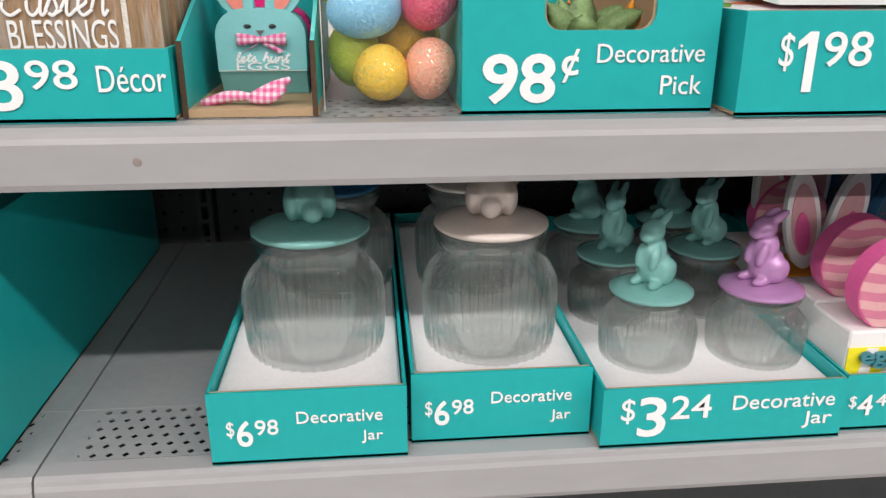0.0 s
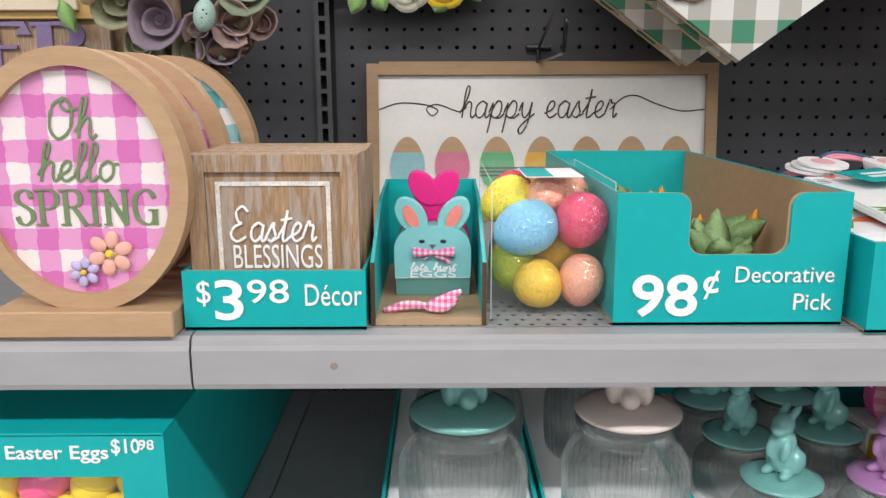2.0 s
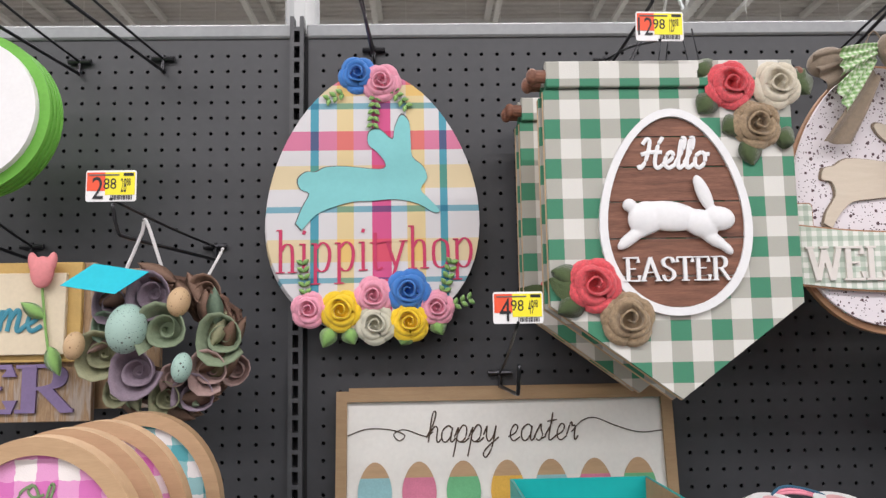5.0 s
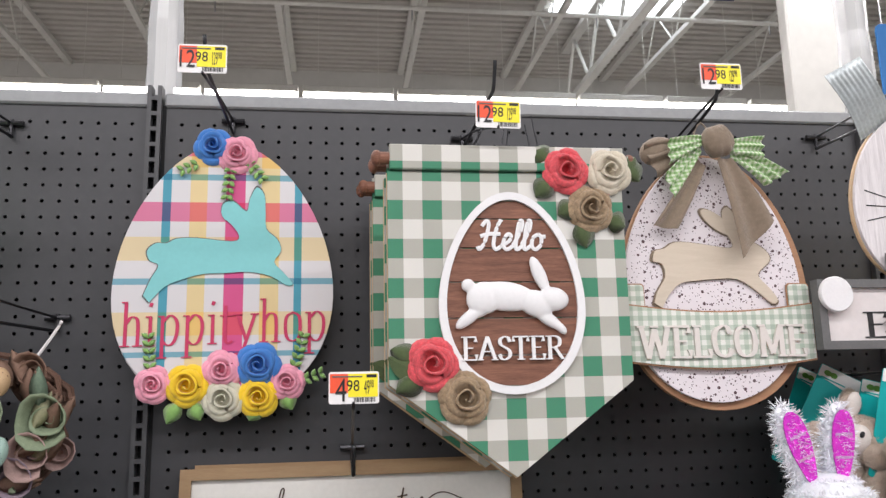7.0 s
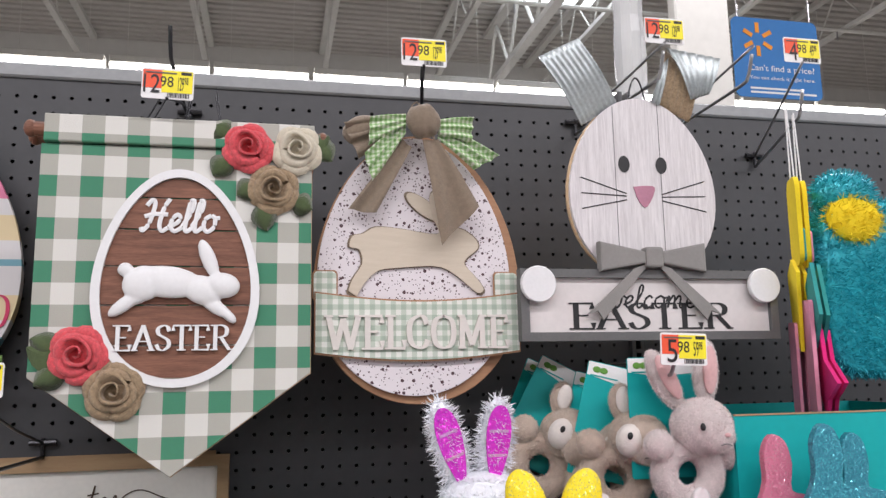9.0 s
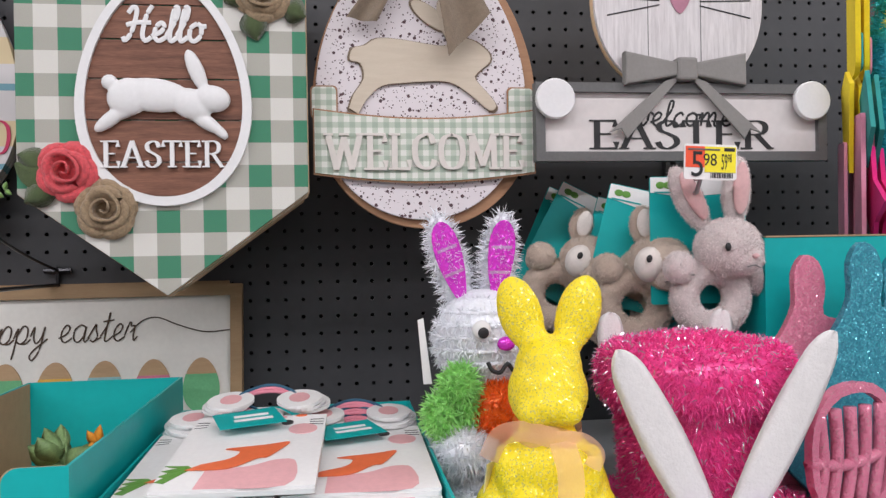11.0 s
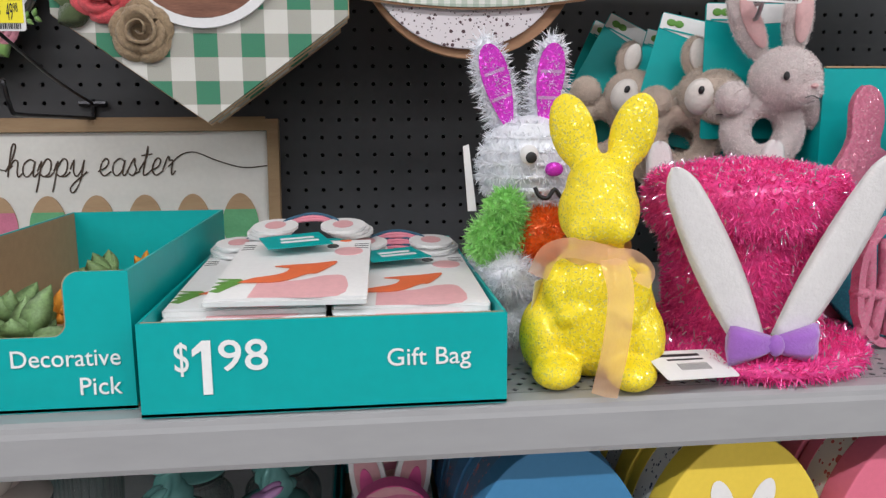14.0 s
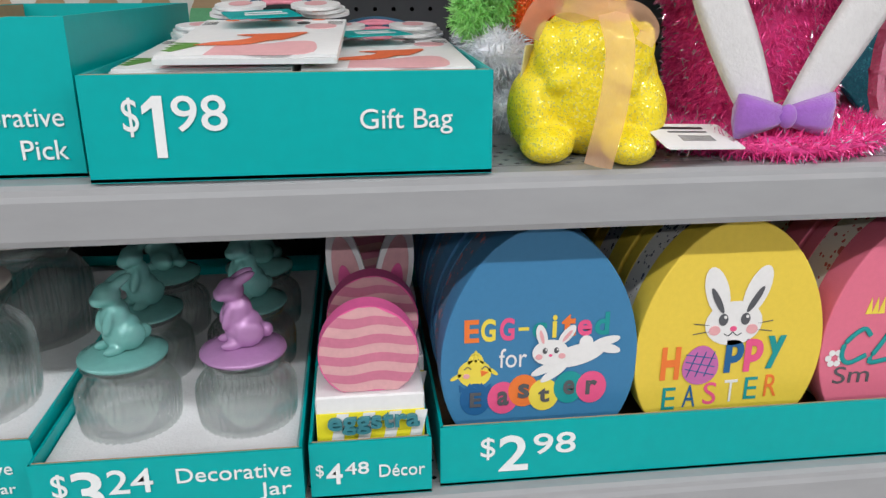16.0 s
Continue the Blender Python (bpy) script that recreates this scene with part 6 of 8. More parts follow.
sitting_rabbit((1.207, -0.385, Z_TOP + 0.008), PGLIT, "pink glitter rabbit cut-out standing on the shelf", 0.247)
sitting_rabbit((1.252, -0.415, Z_TOP + 0.008), BGLIT, "teal-blue glitter rabbit cut-out standing on the shelf", 0.26)
sitting_rabbit((1.32, -0.375, Z_TOP + 0.008), BGLIT, "teal-blue glitter rabbit cut-out standing behind another", 0.245)
lt = thing("lettered_cutout", (1.212, -0.47, Z_TOP), "pink glitter openwork lettered cut-out", "cut-out sign", turn=(0, 0, 18))
out = rounded(-0.06, 0.065, 0.0, 0.132, 0.055)
part("frame", ring(out, [(a * 0.86 + 0.0005, 0.06 + (b - 0.06) * 0.86) for a, b in out], 0, 0.009), PGLIT, lt)
for k in range(6):
    part("openwork_bar", tube(smooth_line([(-0.05 + 0.02 * k, 0.0045, 0.012), (-0.04 + 0.02 * k, 0.0045, 0.055 + 0.01 * (k % 2)), (-0.045 + 0.022 * k, 0.0045, 0.108)], 4), 0.006, 8), PGLIT, lt, smooth=True)
part("openwork_band", tube(smooth_line([(-0.06, 0.0045, 0.06), (0.0, 0.0045, 0.052), (0.07, 0.0045, 0.064)], 4), 0.006, 8), PGLIT, lt, smooth=True)


# ---- price tags and hooks ----
def price_tag(x, y, z, a, cents, roll=0.0, pitch=0.0):
    p = thing("price_tag", (x, y, z), "white shelf price tag with red and yellow panels", "price tag", "price tags", (pitch, roll, 0))
    part("card", prism(rounded(-0.03, 0.03, -0.019, 0.019, 0.003), 0.0, 0.0012), WHITE, p)
    part("red_panel", prism(rect(-0.0285, -0.007, -0.006, 0.0165), -0.0006, -0.0001), RED, p)
    part("yellow_panel", prism(rect(-0.0068, 0.0285, -0.011, 0.0165), -0.0006, -0.0001), YELLOW, p)
    text(a, -0.0275 if len(a) > 1 else -0.022, -0.009, -0.016 if len(a) == 1 else -0.012, 0.011, -0.0008, BLACK, p, "price", 0.0002)
    text(cents, -0.0085, 0.0065, -0.004, 0.009, -0.0008, BLACK, p, "price", 0.0002)
    text(a + cents[0], 0.012, 0.0185, -0.008, 0.009, -0.0008, BLACK, p, "price", 0.0002)
    text(cents, 0.019, 0.0235, 0.0, 0.009, -0.0008, BLACK, p, "price", 0.0002)
    bars(0.0, 0.026, -0.017, -0.0115, -0.0002, BLACK, p, 14, True, "barcode")
    bars(-0.026, 0.01, 0.0125, 0.0155, -0.0008, GREY, p, 1)
    part("stamp", prism(rect(0.015, 0.027, 0.0118, 0.0155), -0.0009, -0.0007), BLACK, p)
    return p


def hook(x, z, length, tagged_wire=True, mtl=WIRE, dx=0.0, rise=0.03, top=0.05):
    h = thing("display_hook", (x, 0, z), "dark wire display hook clipped to the pegboard", "display hook", "display hooks")
    part("base_clip", tube([(-0.018, -0.006, 0.0), (0.018, -0.006, 0.0)], 0.0042, 8), WIRE, h)
    part("clip_post", tube([(0, -0.006, 0.006), (0, -0.006, -0.022)], 0.003, 8), WIRE, h)
    part("hook_wire", tube(smooth_line([(0, -0.006, -0.02), (dx * 0.5, -length * 0.5, -0.018), (dx * 0.9, -length * 0.88, -0.016), (dx * 0.97, -length * 0.95, -0.01), (dx, -length, rise - 0.01)], 5), 0.0026, 8), mtl, h, smooth=True)
    if tagged_wire:
        part("tag_wire", tube(smooth_line([(0, -0.006, 0.0), (dx * 0.5, -length * 0.5, top * 0.4), (dx, -length * 1.02, top)], 5), 0.002, 8), mtl, h, smooth=True)
    return h


for x, y, z, a, c, roll in ((-0.167, -0.28, 1.682, "2", "88", 0), (-0.243, -0.28, 1.976, "3", "98", 2), (0.13, -0.28, 1.94, "12", "98", 0), (0.319, -0.28, 1.528, "4", "98", 0), (0.507, -0.28, 1.877, "12", "98", 1), (0.822, -0.28, 1.94, "12", "98", 0), (1.167, -0.28, 1.997, "12", "98", 0), (1.386, -0.28, 1.984, "4", "98", 0), (1.114, -0.375, 1.55, "5", "98", 2)):
    price_tag(x, y, z, a, c, roll)
for x, z, ln, top, dx in ((-0.121, 1.641, 0.275, 0.025, -0.052), (-0.401, 1.645, 0.22, 0.03, 0.03), (0.315, 1.44, 0.275, 0.07, -0.003), (0.126, 1.955, 0.275, -0.034, -0.002), (-0.208, 1.943, 0.275, 0.016, -0.041), (-0.339, 1.939, 0.275, 0.03, -0.04),
                    (0.497, 1.934, 0.275, -0.075, 0.003), (0.862, 1.93, 0.275, -0.008, -0.047), (1.134, 1.95, 0.275, 0.03, 0.026), (1.478, 1.906, 0.275, 0.06, -0.1), (1.3, 1.955, 0.275, 0.03, 0.0), (1.151, 1.535, 0.36, 0.0, -0.046)):
    hook(x, z, ln, True, CHROME if x > 1.1 else WIRE, dx, 0.03, top)


# ---- hanging signs ----
def felt_leaf_sprig(parent, x, y, z, ang, n, size):
    for k in range(n):
        a = radians(ang)
        cx, cz = x + math.cos(a) * size * 0.9 * k, z + math.sin(a) * size * 0.9 * k
        for s in (-1, 1):
            b = a + s * 0.9
            leaf(parent, (cx, y, cz), (cx + math.cos(b) * size, y - 0.002, cz + math.sin(b) * size), size * 0.34, LEAFG, 0.002)


def hippity(at, full):
    s = thing("egg_wall_sign", at, "egg-shaped plaid wall sign with felt roses and a turquoise rabbit", "wall sign", "egg wall signs")
    part("board", prism(egg(0, 0.0, 0.4, 0.158, 64, 0.17), 0.0, 0.007, 0.0006), PLAID, s, "pastel plaid egg board")
    if not full:
        return s
    pts = ((-0.115, 0.165), (-0.105, 0.19), (-0.095, 0.21), (-0.108, 0.217), (-0.112, 0.232), (-0.1, 0.243), (-0.085, 0.243), (-0.07, 0.25), (-0.04, 0.251), (0.01, 0.246), (0.02, 0.254), (0.008, 0.272), (-0.006, 0.285), (-0.005, 0.303), (0.01, 0.308), (0.03, 0.292), (0.034, 0.31), (0.044, 0.33), (0.056, 0.318), (0.058, 0.29), (0.06, 0.265),
           (0.076, 0.25), (0.082, 0.232), (0.072, 0.215), (0.085, 0.2), (0.1, 0.182), (0.09, 0.18), (0.068, 0.193), (0.035, 0.2), (0.0, 0.198), (-0.03, 0.197), (-0.06, 0.189), (-0.085, 0.178), (-0.106, 0.155))
    out = [(v.x, v.y) for v in smooth_line([(a, b, 0) for a, b in pts], 3)]
    part("rabbit_edge", prism([(a * 1.012 - 0.0008, 0.23 + (b - 0.23) * 1.025 + 0.0008) for a, b in out], -0.0012, -0.0002), GREY, s)
    part("rabbit", prism(out, -0.0024, -0.0013), TURQ, s, "turquoise leaping rabbit")
    serif("hippityhop", s, -0.146, 0.152, 0.076, 0.158, -0.0003, CRIMSON, 0.047, 0.019, 0.0012, 0.006)
    for x, z, r, m in ((-0.022, 0.394, 0.029, F_BLUE), (0.014, 0.382, 0.03, F_PINK), (-0.095, 0.036, 0.027, F_PINK), (-0.048, 0.034, 0.031, F_YEL), (0.003, 0.013, 0.03, F_CRM), (0.0, 0.055, 0.029, F_PINK), (0.094, 0.036, 0.026, F_PINK), (0.053, 0.016, 0.03, F_YEL), (0.052, 0.062, 0.033, F_BLUE)):
        rose(s, (x, -0.001, z), r, m, 3.4, "felt_rose", r * 0.7)
    for x, z, u, v in ((-0.06, 0.01, -0.075, -0.02), (-0.04, 0.008, -0.028, -0.016), (0.09, 0.02, 0.102, -0.004), (0.05, 0.0, 0.04, -0.018)):
        leaf(s, (x, 0.0, z), (u, 0.0, v), 0.014, LEAFG)
    for x, z, ang, n in ((-0.045, 0.365, 205, 3), (0.005, 0.36, 265, 5), (0.03, 0.37, 310, 4), (-0.1, 0.06, 95, 5), (0.105, 0.06, 75, 5), (0.12, 0.04, 20, 3)):
        felt_leaf_sprig(s, x, -0.003, z, ang, n, 0.012)
    part("hanger", tube([(0.0, 0.003, 0.39), (0.0, 0.003, 0.44)], 0.0012, 6), WIRE, s)
    return s


CRIMSON = mat("crimson_print", (0.55, 0.04, 0.12), 0.6, var=0.1)
hippity((0.127, -0.052, 1.503), True)
hippity((0.122, -0.034, 1.502), False)
hippity((0.118, -0.018, 1.501), False)


def pennant(at, full):
    s = thing("pennant_sign", at, "green gingham pennant sign with burlap roses", "wall sign", "pennant signs", size=0.968)
    w = 0.164
    part("board", prism([(-w, 0.12), (0.0, 0.0), (w, 0.12), (w, 0.405), (-w, 0.405)], 0.0, 0.007, 0.0006), G_GREEN, s, "green and cream gingham board")
    part("board_edge", prism([(-w - 0.001, 0.119), (0.0, -0.0015), (w + 0.001, 0.119), (w + 0.001, 0.404), (-w - 0.001, 0.404)], 0.0071, 0.0115), PALE, s, "bare timber edge")
    part("top_fold", prism(rect(-w + 0.003, w + 0.003, 0.407, 0.442), -0.006, 0.012, 0.002), G_GREEN, s, "folded gingham top band")
    part("dowel", tube([(-w - 0.012, 0.004, 0.424), (w + 0.012, 0.004, 0.424)], 0.009, 12), BROWN, s, "brown timber dowel")
    for x in (-w - 0.014, w + 0.014):
        part("dowel_end", ball((x, 0.004, 0.424), (0.008, 0.011, 0.011)), BROWN, s, smooth=True)
    for x in (-0.05, 0.0, 0.05):
        part("hanger_wire", tube([(x, 0.005, 0.43), (x * 0.6 + 0.01, 0.006, 0.49)], 0.001, 6), WIRE, s)
    part("leaf", leaf_bm((-0.12, 0.13), (-0.165, 0.155), 0.016), LEAFD, s)
    if not full:
        rose(s, (-0.112, -0.001, 0.146), 0.03, CORAL, 2.8, "burlap_rose")
        return s
    eo, ei = egg(0.001, 0.105, 0.376, 0.098, 64, 0.16), egg(0.001, 0.105, 0.376, 0.098, 64, 0.16, -0.0105)
    part("egg_border", ring(eo, ei, -0.007, -0.0002), SNOW, s, "white painted egg border")
    cz, hz, hw = 0.24, 0.1245, 0.0875
    for z0, z1 in ((0.117, 0.155), (0.157, 0.204), (0.206, 0.252), (0.254, 0.298), (0.3, 0.338), (0.34, 0.3635)):
        up, dn = [], []
        for i in range(9):
            z = z0 + (z1 - z0) * i / 8
            q = max(-1, min(1, (z - cz) / hz))
            xx = hw * math.sqrt(max(0, 1 - q * q)) * (1 - 0.16 * q)
            dn.append((0.001 + xx, z))
            up.append((0.001 - xx, z))
        part("plank", prism(dn + up[::-1], -0.003, -0.0004), BROWN, s)
    for x, z, w2, r in ((-0.005, 0.21, 0.12, 1),):
        bm = bmesh.new()
        ball((-0.012, -0.006, 0.214), (0.044, 0.0085, 0.02), (0, 6, 0), bm=bm)
        ball((-0.04, -0.006, 0.212), (0.025, 0.009, 0.022), (0, -20, 0), bm=bm)
        ball((-0.061, -0.005, 0.229), (0.0095, 0.006, 0.009), bm=bm)
        ball((0.03, -0.006, 0.204), (0.025, 0.009, 0.018), (0, 20, 0), bm=bm)
        ball((0.054, -0.007, 0.21), (0.021, 0.0095, 0.016), (0, 8, 0), bm=bm)
        ball((0.036, -0.006, 0.243), (0.0095, 0.005, 0.027), (0, -22, 0), bm=bm)
        ball((-0.06, -0.005, 0.187), (0.024, 0.006, 0.0085), (0, -38, 0), bm=bm)
        ball((-0.045, -0.005, 0.197), (0.02, 0.006, 0.01), (0, -25, 0), bm=bm)
        ball((0.045, -0.005, 0.184), (0.024, 0.006, 0.0085), (0, 33, 0), bm=bm)
        ball((0.062, -0.005, 0.172), (0.012, 0.005, 0.006), (0, 45, 0), bm=bm)
        bm.transform(Matrix.Translation((0.002, -0.002, 0.019)))
        fused("rabbit_relief", bm, 0.0018, SNOW, s, 4)
    script("Hello", s, -0.044, 0.05, 0.297, 0.338, -0.0045, 0.003, SNOW)
    serif("EASTER", s, -0.07, 0.068, 0.15, 0.18, -0.0045, SNOW, 0.075, 0.024, 0.004)
    for x, z, r, m in ((0.083, 0.408, 0.033, CORAL), (0.145, 0.408, 0.033, BURLC), (0.115, 0.354, 0.033, BURLAP), (-0.108, 0.146, 0.035, CORAL), (-0.066, 0.102, 0.035, BURLAP)):
        rose(s, (x, -0.004, z), r, m, 3.0, "burlap_rose", r * 0.62)
    for a, b in (((0.062, 0.42), (0.038, 0.44)), ((0.06, 0.395), (0.04, 0.37)), ((0.17, 0.42), (0.19, 0.395)), ((0.165, 0.4), (0.185, 0.43)), ((0.1, 0.335), (0.108, 0.3)), ((0.095, 0.36), (0.07, 0.345)), ((-0.125, 0.15), (-0.162, 0.165)), ((-0.12, 0.13), (-0.155, 0.11)), ((0.14, 0.34), (0.165, 0.33))):
        part("leaf", leaf_bm(a, b, 0.016), LEAFD, s, smooth=True)
    return s


def leaf_bm(a, b, w):
    bm = bmesh.new()
    d = Vector((b[0] - a[0], 0, b[1] - a[1]))
    side = Vector((-d.z, 0, d.x)).normalized()
    rows = []
    for i in range(7):
        u = i / 6
        hw = w * math.sin(math.pi * (0.06 + 0.93 * u)) ** 0.8 + 0.0004
        p = Vector((a[0], -0.002 - 0.004 * math.sin(math.pi * u), a[1])) + d * u
        rows.append([bm.verts.new(q) for q in (p - side * hw, p - Vector((0, 0.002, 0)), p + side * hw, p + Vector((0, 0.0012, 0)))])
    for p, q in zip(rows, rows[1:]):
        for j in range(4):
            bm.faces.new((p[j], p[(j + 1) % 4], q[(j + 1) % 4], q[j]))
    return bm


pennant((0.521, -0.25, 1.414), True)
pennant((0.518, -0.222, 1.412), False)
pennant((0.505, -0.105, 1.413), False)
pennant((0.502, -0.08, 1.414), False)

# the speckled egg that reads WELCOME
we = thing("welcome_egg_sign", (0.8235, -0.213, 1.487), "speckled egg welcome sign with a burlap bow and gingham banner", "wall sign", size=0.907)
part("back_board", prism(egg(0.0, 0.0, 0.4, 0.152, 64, 0.14), 0.008, 0.02, 0.001), BARK, we, "brown timber egg board")
part("egg_board", prism(egg(-0.006, 0.012, 0.394, 0.142, 64, 0.14), 0.0, 0.008, 0.001), SPECK, we, "white board with dark speckles")
o = [(a, b) for a, b in outline_rabbit_leap(-0.005, 0.222, 0.2)]
part("rabbit_edge", prism([((a + 0.005) * 1.03 - 0.005, 0.222 + (b - 0.222) * 1.04) for a, b in o], -0.002, -0.0002), TAUPE, we)
part("rabbit", prism(o, -0.005, -0.0021, 0.0006), BEIGE, we, "beige timber rabbit cut-out")
for g, y0, y1, m in ((1.12, -0.002, -0.0002, TAUPE), (1.0, -0.0048, -0.0021, BEIGE)):
    ear = [(g * 0.031 * math.cos(a), g * 0.011 * math.sin(a)) for a in (2 * math.pi * i / 28 for i in range(28))]
    b = prism(ear, y0, y1)
    b.transform(pose(0.0060, 0, 0.2878, 0, 37, 0))
    part("rabbit_ear", b, m, we, "beige timber ear")


def banner(x0, x1, zc, h, sag, lift):
    top, bot = [], []
    for i in range(25):
        u = i / 24
        x = x0 + (x1 - x0) * u
        z = zc - sag * math.sin(math.pi * u)
        top.append((x, z + h / 2))
        bot.append((x, z - h / 2))
    return top + bot[::-1]


part("banner_edge", prism(banner(-0.153, 0.148, 0.117, 0.088, 0.012, 0), -0.0085, -0.0052), BARK, we)
part("banner", prism(banner(-0.151, 0.146, 0.117, 0.083, 0.012, 0), -0.0105, -0.0087), G_SAGE, we, "sage gingham banner")
for x0, x1 in ((-0.154, -0.122), (0.112, 0.146)):
    part("banner_fold_edge", prism(rounded(x0 - 0.002, x1 + 0.002, 0.148, 0.192, 0.006), -0.004, -0.0022), BARK, we)
    part("banner_fold", prism(rounded(x0, x1, 0.148, 0.19, 0.006), -0.0062, -0.0042), G_SAGE, we)
SNOWG = mat("warm_white_letter", (0.68, 0.64, 0.6), 0.6, var=0.05)
serif("WELCOME", we, -0.138, 0.13, 0.08, 0.126, -0.0106, SNOWG, 0.085, 0.032, 0.004)


def cloth_fan(name, a, b, c, d, y, material, label, folds):
    """A pleated flap of ribbon from the knot edge a-b out to the free edge d-c."""
    bm = bmesh.new()
    a, b, c, d = (Vector((p[0], y, p[1])) for p in (a, b, c, d))
    n, m = 12, 24
    for back in (0.0, 0.0012):
        rows = []
        for i in range(n + 1):
            u = i / n
            rows.append([bm.verts.new(a.lerp(b, j / m).lerp(d.lerp(c, j / m), u) + Vector((0, back - 0.004 * math.sin(math.pi * u) - (0.0015 + 0.0035 * u) * math.sin(folds * math.pi * j / m + 1.3 * u), 0.0015 * u * math.sin(2.5 * folds * j / m)))) for j in range(m + 1)])
        for p, q in zip(rows, rows[1:]):
            for j in range(m):
                bm.faces.new((p[j], p[j + 1], q[j + 1], q[j]))
    return part(name, bm, material, we, label, smooth=True)


cloth_fan("bow_loop", (-0.0216, 0.419), (-0.0238, 0.3914), (-0.0723, 0.3164), (-0.0845, 0.3583), -0.03, G_BOW, "green gingham loop", 5)
cloth_fan("bow_loop", (-0.0238, 0.419), (-0.0249, 0.4013), (-0.0789, 0.3705), (-0.0767, 0.4112), -0.036, G_BOW, "green gingham loop", 5)
cloth_fan("bow_loop", (0.0269, 0.4112), (0.0236, 0.3848), (0.0787, 0.3418), (0.1173, 0.3627), -0.03, G_BOW, "green gingham loop", 5)
cloth_fan("bow_loop", (0.0269, 0.4135), (0.0258, 0.3903), (0.0732, 0.3804), (0.0776, 0.4179), -0.037, G_BOW, "green gingham loop", 5)
cloth_fan("bow_loop", (-0.0216, 0.4256), (-0.0293, 0.3925), (-0.0911, 0.355), (-0.1131, 0.4057), -0.02, TAUPE, "taupe burlap loop", 5)
cloth_fan("bow_tail", (0.0004, 0.3815), (0.0236, 0.3826), (0.0831, 0.2845), (0.0258, 0.2249), -0.034, TAUPE, "taupe burlap tail", 2.5)
cloth_fan("bow_tail", (-0.0282, 0.3848), (-0.0139, 0.3727), (-0.0668, 0.2734), (-0.1076, 0.2767), -0.022, TAUPE, "taupe burlap tail", 2.5)
bm = bmesh.new()
ball((0.0015, -0.036, 0.409), (0.026, 0.018, 0.026), bm=bm)
for v in bm.verts:
    v.co.y += 0.0026 * math.sin(v.co.x * 380 + v.co.z * 190)
    v.co.z += 0.0016 * math.sin(v.co.x * 260)
part("bow_knot", bm, TAUPE, we, "taupe burlap knot", smooth=True)
part("hanger", tube(smooth_line([(-0.03, 0.01, 0.39), (0.0, 0.01, 0.455), (0.03, 0.01, 0.39)], 5), 0.0015, 6), TAUPE, we)
part("rear_bow", ball((-0.085, -0.008, 0.4), (0.03, 0.016, 0.022), (0, -20, 0)), TAUPE, we, "taupe burlap fold", smooth=True)

# the rabbit that reads welcome EASTER
bs = thing("rabbit_welcome_sign", (1.143, -0.233, 1.566), "whitewashed rabbit welcome sign with tin ears and grey bow", "wall sign", size=0.892)
part("sign_frame", ring(rect(-0.213, 0.214, 0.0, 0.108), rect(-0.2, 0.201, 0.013, 0.095), -0.014, 0.004), GREY, bs, "dark grey timber frame")
PALEB = mat("pale_lilac_board", (0.68, 0.64, 0.63), 0.7, var=0.06, scale=15)
part("sign_board", block(-0.2, 0.201, -0.006, 0.002, 0.013, 0.095), PALEB, bs, "pale board")
serif("EASTER", bs, -0.136, 0.136, 0.018, 0.057, -0.006, BLACK, 0.07, 0.024, 0.0012)
script("welcome", bs, -0.075, 0.075, 0.05, 0.085, -0.0065, 0.0018, BLACK)
part("head_edge", prism(egg(-0.001, 0.092, 0.388, 0.1255, 56, 0.1), 0.0042, 0.011, 0.001), PALE, bs)
for x, z0, z1 in ((-0.047, 0.115, 0.372), (0.031, 0.108, 0.381)):
    part("plank_joint", block(x - 0.0005, x + 0.0005, -0.0034, -0.0029, z0, z1), GREY, bs)
part("head", prism(egg(0.0, 0.092, 0.388, 0.124, 56, 0.1), -0.003, 0.0041, 0.001), WASH, bs, "whitewashed rabbit head")
for x in (-0.032, 0.032):
    part("eye", prism(egg(x, 0.264, 0.291, 0.0095, 24, 0.0), -0.0042, -0.0032), BLACK, bs)
part("nose", prism([(v.x, v.y) for v in smooth_line([(-0.018, 0.241, 0), (0.0, 0.243, 0), (0.018, 0.241, 0), (0.012, 0.222, 0), (0.0, 0.208, 0), (-0.012, 0.222, 0), (-0.018, 0.241, 0)], 3)][:-1], -0.0048, -0.0032), mat("mauve_paint", (0.45, 0.2, 0.28), 0.6), bs, "mauve nose")
for s in (-1, 1):
    for dz, ez in ((0.004, 0.022), (0.0, 0.001), (-0.006, -0.018)):
        part("whisker", tube([(s * 0.03, -0.0035, 0.226 + dz), (s * 0.106, -0.0035, 0.228 + dz + ez)], 0.0009, 6), BLACK, bs)
    part("paw", lathe([(0.0, 0.0), (0.026, 0.0), (0.0275, 0.002), (0.0275, 0.007), (0.026, 0.009), (0.0, 0.009)], 28), SNOW, bs, "white painted paw disc").matrix_basis = pose(s * 0.186 + (0.002 if s > 0 else -0.001), -0.014, 0.084, 90, 0, 0)


